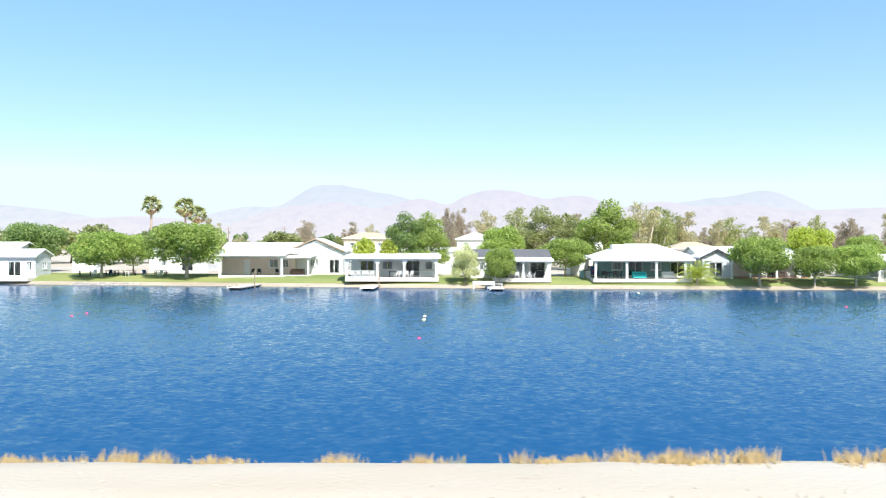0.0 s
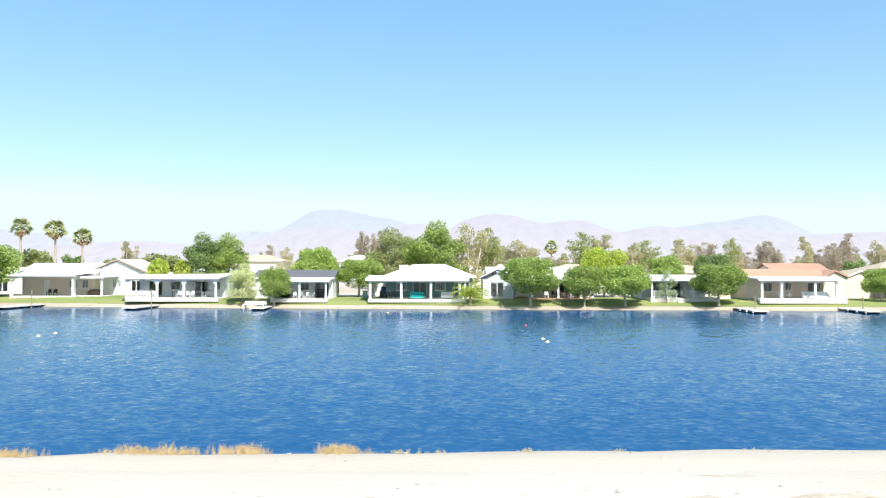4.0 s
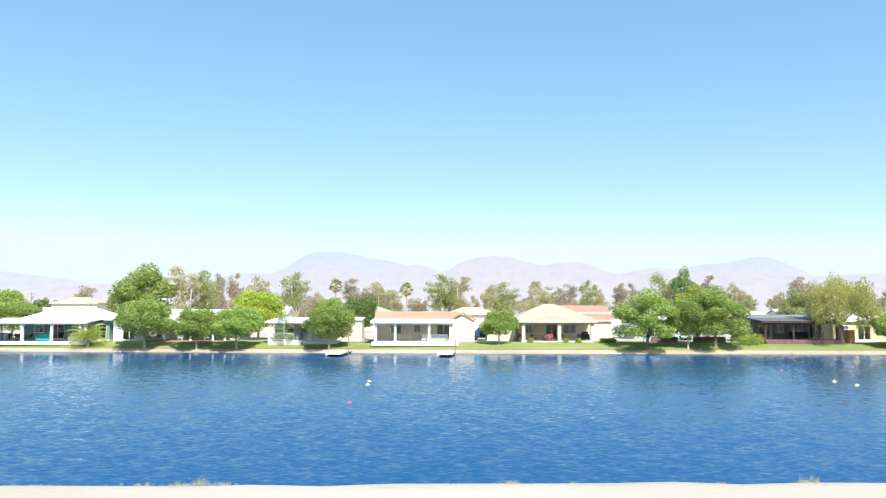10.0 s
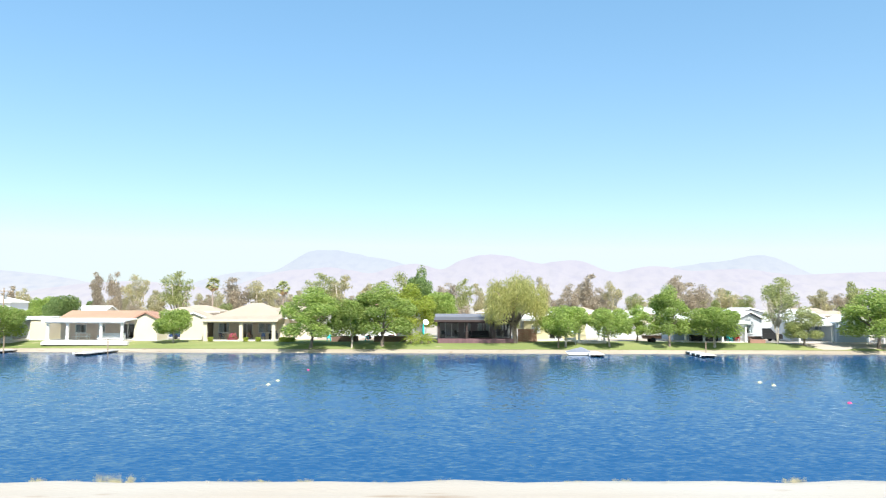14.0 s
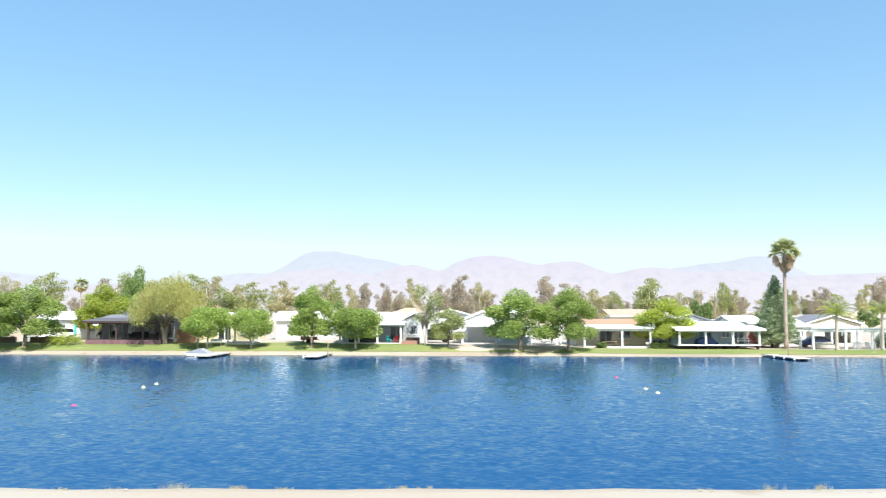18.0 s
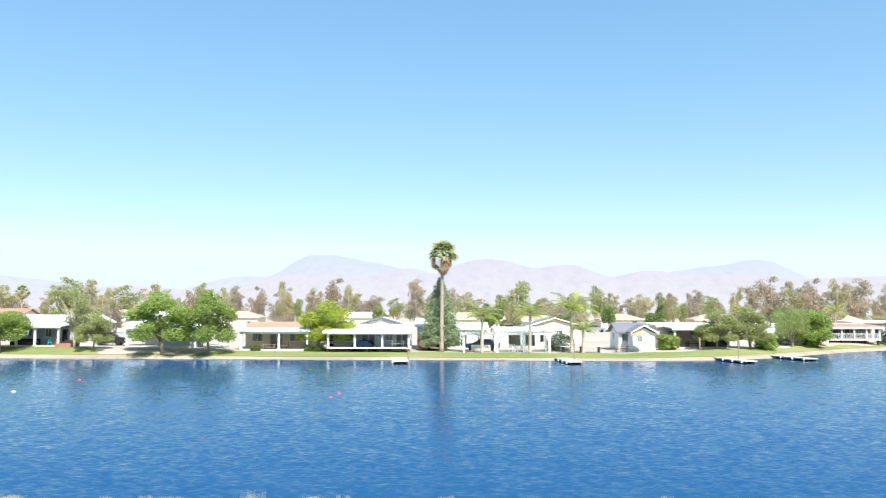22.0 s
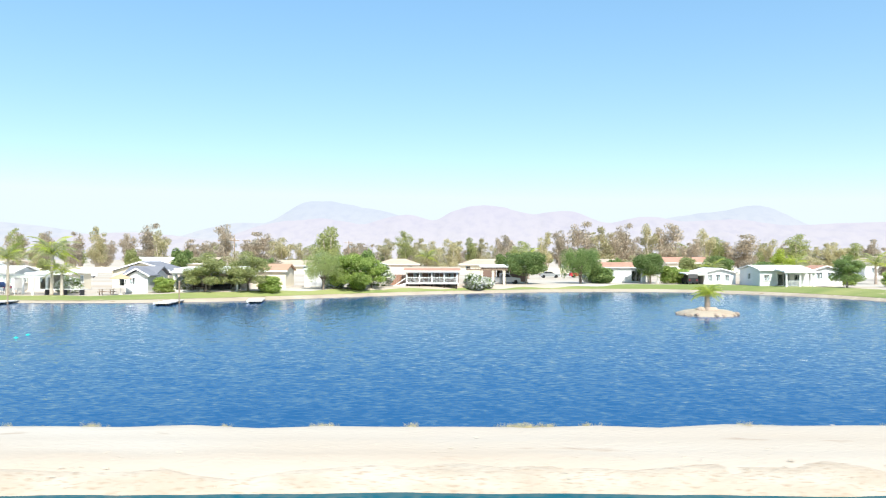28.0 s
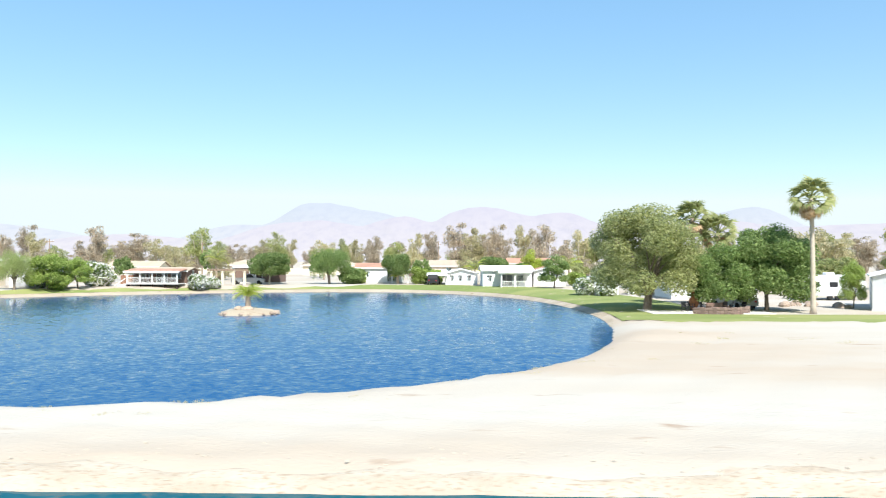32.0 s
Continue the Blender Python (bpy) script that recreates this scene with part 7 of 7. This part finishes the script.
# ---------- docks, boats, buoys, poles ----------
for s, ln, tn, post, bench, lab in ((-24.6, 7.0, -16, 2.2, False, "white floating boat dock with a mooring post"), (-8.8, 6.0, -6, 2.4, False, "white floating boat dock with a mooring post"), (6.2, 5.0, 10, 0, True, "white floating dock with a bench"),
                                    (65.4, 6.5, -10, 2.0, False, "pale floating boat dock"), (78.2, 6.5, -12, 1.8, False, "pale floating boat dock"), (138.0, 6.0, -14, 0, False, "pale floating boat dock"), (150.6, 6.5, -14, 1.6, False, "pale floating boat dock"),
                                    (204.2, 6.5, 14, 1.8, False, "pale floating boat dock"), (223.4, 6.0, 10, 2.6, False, "pale floating boat dock with a green flag post"), (242.8, 6.0, 20, 2.6, False, "dark-sided floating boat dock with a mooring post"), (251.6, 6.0, 34, 0, False, "dark-sided floating boat dock")):
    dsh = float(np.interp(s, [p[0] for p in FAR_SHORE[:18]], [p[1] for p in FAR_SHORE[:18]]))
    dock(s, dsh + 0.6, ln + 1.2, tn * 0.3, lab, 1.6, post, bench, head=0.0)
sw = thing("swim_platform", at(5.1, 97.2, 0.0, 0, 0.8), "white boxy swim platform beside a dock", "platform")
part("top", boxes((-1.7, 1.7, -0.9, 0.9, 0.7, 0.82)), WHITE, sw)
for x in (-1.6, 1.6):
    for y in (-0.8, 0.8):
        part("leg", boxes((x - 0.08, x + 0.08, y - 0.08, y + 0.08, -1.0, 0.7)), WHITE, sw)
part("back_rail", boxes((-1.7, 1.7, 0.8, 0.88, 0.82, 1.2), (1.6, 1.7, -0.9, 0.8, 0.82, 1.2)), WHITE, sw)
bt = thing("covered_boat", at(136.0, 90.6, 0.0, 170, 0.55), "motor boat under a grey cover on a lift", "boat")
part("hull", prism([(-2.4, 0.15), (-2.6, 0.75), (2.4, 0.8), (3.0, 0.85), (2.2, 0.15)], -1.0, 1.0, "y"), WHITE_PLASTIC, bt)
part("cover", prism([(-2.62, 0.76), (-1.6, 1.2), (-0.4, 1.75), (0.6, 1.5), (2.9, 0.88), (2.4, 0.78)], -1.04, 1.04, "y"), TARP, bt)
WHITE_PAIR, PINK_ONE = "round ivory slalom buoy on the lake", "round pink slalom buoy on the lake"
for s, d in ((-1.4, 59.7), (-1.4, 57.1), (36.0, 55.6), (36.0, 53.2), (72.0, 56.5), (72.1, 54.0), (106.9, 57.1), (106.9, 53.9), (143.6, 56.4), (143.6, 53.9), (179.3, 53.5), (179.4, 50.8), (22.4, 89.0)):
    buoy(s, d, IVORY, WHITE_PAIR, 0.17)
for s, d in ((-28.5, 59.3), (-28.4, 61.6), (-1.4, 45.5), (36.2, 69.4), (72.1, 43.2), (107.4, 67.5), (143.6, 43.5), (179.4, 63.1), (202.2, 52.7), (202.0, 50.2)):
    buoy(s, d, PINK, PINK_ONE, 0.14)
for s, d in ((246.6, 51.6), (246.9, 49.6), (328.2, 80.0)):
    buoy(s, d, GREEN_BUOY, "round turquoise slalom buoy on the lake", 0.15)
for s, d, h in ((318.4, 262, 10.2), (-66, 240, 9.5), (33.5, 150, 8.2), (-48, 236, 9.5), (226, 180, 9.0), (247, 230, 9.5)):
    po = thing("utility_pole", at(s, d, land_at(s, d)), "wooden utility pole with a crossarm", "pole", "utility poles")
    part("shaft", lathe([(0.17, -0.2), (0.11, h)], 8), WOOD, po)
    part("crossarm", boxes((-1.1, 1.1, -0.06, 0.06, h - 0.7, h - 0.55)), WOOD, po)
    for x in (-1.0, -0.4, 0.4, 1.0):
        part("insulator", lathe([(0.04, h - 0.55), (0.06, h - 0.45), (0.03, h - 0.38)], 6), WHITE_PLASTIC, po, m=pose(x, 0, 0))
    part("transformer", lathe([(0.22, h - 2.2), (0.24, h - 2.1), (0.24, h - 1.4), (0.1, h - 1.3)], 10), STEEL, po, m=pose(0.32, 0, 0))
for s, d, h in ((241.7, 96.4, 1.6), (134.2, 95.4, 1.4)):
    mp = new("mooring_post", bm_mesh("mooring_post", lathe([(0.1, -0.8), (0.1, h - 0.05), (0.06, h)], 8), WOOD))
    mp.matrix_basis = at(s, d, land_at(s, d))
    tagged(mp, "weathered wooden mooring post on the shore", "post", "mooring posts")

# ---------- gum trees and houses in the distance ----------
rr = random.Random(12)
GUM = ("gum_a", "gum_b", "gum_c", "gum_d", "gum_e")
GUM_SAYS = ("grey-green gum tree", "brownish gum tree", "olive gum tree", "thin brownish gum tree", "bushy grey-green gum tree")
WEST = ((-80, 13, 6), (-47, 12.6, 8), (-32, 12, 5), (-24, 11.1, 4), (2, 16.6, 4.8), (7, 16.6, 5), (14, 15.6, 7), (26, 16.8, 8.6), (47, 14.9, 9), (56, 13.7, 10), (77, 16.2, 8.9), (84, 15.6, 8.9), (93, 12.8, 4.4), (98, 13.4, 9), (110, 14, 9), (121, 13.5, 7), (127, 14.1, 4.6), (132, 13, 5), (138, 13.6, 5.2), (144, 13.5, 5))
MIDDLE = ((154, 15, 5.5), (165, 13, 5.6), (172, 16.4, 7.6), (178, 13.6, 5.6), (200, 15.9, 7.2), (208, 13.6, 10), (219, 11.5, 8), (236, 14.8, 9.5), (245, 9.8, 6), (255, 11.3, 6), (262, 13.5, 5.5), (267, 11.3, 4.8), (278, 11, 6), (285, 11.3, 4.6), (289, 11.3, 4.6), (296, 12.6, 5.2), (303, 10.3, 7.2), (311, 13.2, 5.6), (316, 14.1, 5.6))
EAST = ((327, 16.2, 8), (331, 14.4, 6), (336, 13.1, 4.8), (341, 15.6, 6), (348, 15.4, 5), (354, 15.8, 7), (362, 10.6, 6), (369, 14, 5.2), (374, 11.2, 5.6), (383, 12.3, 10), (392, 10.6, 4.8), (400, 12, 6.5), (410, 9.3, 4.8), (416, 9.7, 6), (422, 9.3, 6), (435, 11.6, 7), (441, 13.9, 7), (454, 13.3, 6), (462, 13.1, 8), (472, 12.3, 8))
for n, (s, h, w) in enumerate(WEST + MIDDLE + EAST):
    k = (n * 3 + n // 4) % 5
    tree(GUM[k], s, 268 + rr.uniform(-6, 6), h * (1.06 if s > 320 else 1.0), w * (1.5 if s > 320 else 1.25), GUM_SAYS[k] + " in the far row", "far gum trees")
far_rows = []
for k in range(150):
    s = -190 + k * 4.7 + rr.uniform(-4, 4)
    q = int(rr.random() * 5)
    if s < -20:
        far_rows.append((("far_dark", "far_olive", "far_dark")[k % 3], s, 285 + rr.uniform(0, 80), rr.uniform(7, 9.5), rr.uniform(5, 8.5)))
    else:
        far_rows.append((GUM[q], s, 285 + rr.uniform(0, 80), rr.uniform(7.5, 12), rr.uniform(5.5, 9)))
woods("far_woods", far_rows, "dense band of dusty gum trees on the far horizon")
for s, d, h, w in ((-96, 172, 8.5, 16), (-84, 176, 8.2, 14), (-75, 174, 9.0, 13), (-67, 178, 8.4, 12), (-110, 180, 9, 16), (-40, 185, 7.5, 14)):
    tree("far_olive", s, d, h, w, "broad olive-green tree behind the houses", "background trees")
for k in range(48):
    s, d = rr.uniform(-100, 420), rr.uniform(150, 215)
    tree(("far_dark", "far_olive", "gum_b", "gum_e")[k % 4], s, d, rr.uniform(4.0, 7.0), rr.uniform(4, 6.5), "dusty garden tree among far houses", "background trees")
for s, d, w, h, wall, roof, kind, lab in ((-20, 205, 12, 5.6, CREAM, TAN_ROOF, "hip", "two-storey pale house with a tan roof"), (-48, 215, 9, 3.0, TAN, TILE_ROOF, "hip", "low tan house with a terracotta roof"), (8, 190, 9, 5.4, PALE, WHITE_ROOF, "hip", "two-storey white house"),
                                          (36, 175, 12, 3.0, CREAM, WHITE_ROOF, "gable_x", "low cream house with a white roof"), (60, 185, 11, 3.2, TAN, TAN_ROOF, "hip", "tan house with a tan roof"), (84, 178, 12, 3.0, CREAM, TAN_ROOF, "hip", "cream house with a tan roof"),
                                          (64, 160, 9, 2.7, TAN, TAN_ROOF, "hip", "low tan house"), (108, 172, 12, 3.4, TAN, TILE_ROOF, "gable_x", "tan house with a terracotta roof"), (134, 180, 12, 3.2, CREAM, TAN_ROOF, "hip", "cream house with a tan roof"),
                                          (156, 200, 10, 3.0, TAN, TAN_ROOF, "hip", "tan house with a pale roof"), (186, 232, 12, 2.8, CREAM, WHITE_ROOF, "gable_x", "long pale house"), (212, 190, 10, 2.7, CREAM, TAN_ROOF, "flat", "low pale house"),
                                          (232, 215, 14, 2.0, CREAM, TAN_ROOF, "gable_x", "long cream barn on bare ground"), (262, 225, 12, 2.4, TAN, TAN_ROOF, "hip", "pale house with a tan roof"), (288, 215, 15, 2.4, CREAM, TAN_ROOF, "hip", "long cream house with a tan roof"),
                                          (318, 210, 12, 2.4, TAN, TAN_ROOF, "flat", "low white house"), (346, 215, 14, 3.0, CREAM, TILE_ROOF, "gable_x", "cream house with a terracotta roof"), (382, 180, 12, 3.2, PALE, TAN_ROOF, "hip", "pale house with a tan roof")):
    hs = house(lab + " far behind the lake", s, d, w, 8, h, wall, roof, kind, 1.5, 0.5, holes=(("win", 1.5, 0.9, 1.4, 1.2), ("win", w - 3.2, 0.9, 1.4, 1.2)) + ((("win", 1.5, 3.3, 1.4, 1.2), ("win", w - 3.2, 3.3, 1.4, 1.2)) if h > 4.2 else ()), sides=False)
wallf = thing("boundary_wall", at(205, 235, land_at(205, 235)), "long pale boundary wall across bare ground", "wall")
for k in range(44):
    q = STORE.setdefault("wall_panel", bm_mesh("panel", boxes((0.02, 5.96, 0, 0.2, -0.3, 1.7), (0, 0.3, -0.08, 0.28, -0.3, 1.85)), CREAM, False))
    part("panel", q, None, wallf, m=pose(-100 + k * 6.0, 0, 0))
for s, d, tn, pt, kd in ((196, 168, 0, WHITE_PLASTIC, "suv"), (224, 172, 5, BLACK, "truck"), (246, 185, 0, STEEL, "suv"), (252, 190, 180, WHITE_PLASTIC, "truck"), (300, 175, 0, STEEL, "sedan"), (308, 178, 0, RED, "truck")):
    car(at(s, d, land_at(s, d), tn), pt, "parked vehicle on bare ground behind the houses", kd)

# ---------- dry grass and stones on the near bank ----------
def tufts(name, material, spots_, seed, label):
    g = np.random.default_rng(seed)
    rows = np.array([(s0, d0, r, hi) for s0, d0, r, n, hi in spots_ for _ in range(n)])
    n = len(rows)
    s, d, hi = rows[:, 0] + g.normal(size=n) * rows[:, 2], rows[:, 1] + g.normal(size=n) * np.minimum(rows[:, 2], 0.28), rows[:, 3]
    x, y = spots(s, d)
    z = land(s, d) - 0.05
    h, w = hi * (0.45 + 0.6 * g.random(n)), 0.012 + 0.012 * g.random(n)
    bx, by = g.normal(size=n) * 0.16 * hi, g.normal(size=n) * 0.16 * hi
    verts = np.stack([np.stack(q, 1) for q in ((x - w, y, z), (x + w, y, z), (x + bx * 0.4 + w * 0.7, y + by * 0.4, z + h * 0.6), (x + bx * 0.4 - w * 0.7, y + by * 0.4, z + h * 0.6), (x + bx, y + by, z + h))], 1).reshape(-1, 3).tolist()
    faces = [f for i in range(0, 5 * n, 5) for f in ((i, i + 1, i + 2, i + 3), (i + 3, i + 2, i + 4))]
    return tagged(new(name, mesh_of(name, verts, faces, material)), label, "grass", kind="stuff")


rr = random.Random(3)


def crest(s):
    return float(np.interp(s, [-2, 10, 21, 31, 43, 55, 68, 110, 170, 230, 262, 280, 297], [18.5, 18.2, 19.2, 19.4, 19.7, 20.4, 20.8, 21.5, 21.7, 20.9, 21.2, 21.4, 21.8]))


dense = []
for s0, s1, hi in ((-11, -8.6, 0.32), (-8.5, -6.6, 0.4), (-6.2, -4.8, 0.3), (-3.4, -2.2, 0.3), (-1.2, -0.2, 0.28), (1.6, 2.8, 0.34), (3.2, 7.9, 0.38), (9.8, 13.5, 0.42), (15.0, 18.5, 0.34), (20, 24, 0.3), (25.5, 27, 0.3)):
    for k in range(int((s1 - s0) * 3)):
        s = rr.uniform(s0, s1)
        dense.append((s, crest(s) + rr.uniform(-0.1, 0.1), 0.2, 40, hi * rr.uniform(0.6, 1.2)))
tufts("dry_grass", GRASS_DRY, dense, 1, "clumps of dry golden grass on the bank's edge")
sparse = []
for k in range(240):
    s = rr.uniform(-20, 312)
    cl = rr.random()
    sparse.append((s, crest(s) + rr.uniform(-0.15, 0.25), 0.16, 10 + int(14 * cl), 0.08 + 0.14 * cl * cl))
for s in (0.4, 14.8, 48.5, 49.8, 52.6, 70.5, 88, 109.3, 109.9, 157, 174.6, 176, 204, 244, 248):
    sparse.append((s, crest(s), 0.18, 16, 0.32))
for k in range(34):
    s = rr.uniform(300, 345)
    sparse.append((s, rr.uniform(23, 27) + max(0, s - 316) * rr.uniform(0.6, 1.3), 0.3, 26, 0.1))
tufts("weeds", GRASS_GREEN, sparse, 2, "sparse olive weeds along the bank's edge")
stones_v, stones_f = [], []
g = np.random.default_rng(6)
cube = np.array([(-1, -1, -0.6), (1, -1, -0.5), (1, 1, -0.6), (-1, 1, -0.5), (-0.7, -0.7, 0.7), (0.7, -0.8, 0.6), (0.7, 0.7, 0.8), (-0.8, 0.7, 0.6)])
for k in range(4600):
    s = g.uniform(-15, 335) if k < 4200 else g.uniform(-15, 295)
    d = canal_edge(s) + 0.1 + abs(g.normal()) * 1.1 if k < 4200 else crest(s) - 0.25 - abs(g.normal()) * 0.5
    r = 0.01 + 0.026 * g.random() ** 4
    x, y, _a = spot(s, float(d))
    z = 0.33 if d > canal_edge(s) + 1.2 else float(np.interp(d - canal_edge(s), [0, 0.4, 1.2], [-0.12, 0.12, 0.32]))
    i = len(stones_v)
    stones_v += (cube * r * g.uniform(0.7, 1.3, 3) + (x, y, z + 0.02)).tolist()
    stones_f += [tuple(i + q for q in f) for f in ((0, 1, 5, 4), (1, 2, 6, 5), (2, 3, 7, 6), (3, 0, 4, 7), (4, 5, 6, 7))]
tagged(new("bank_stones", mesh_of("bank_stones", stones_v, stones_f, PEBBLE)), "loose tan stones along the road's edge", "stones", kind="stuff")
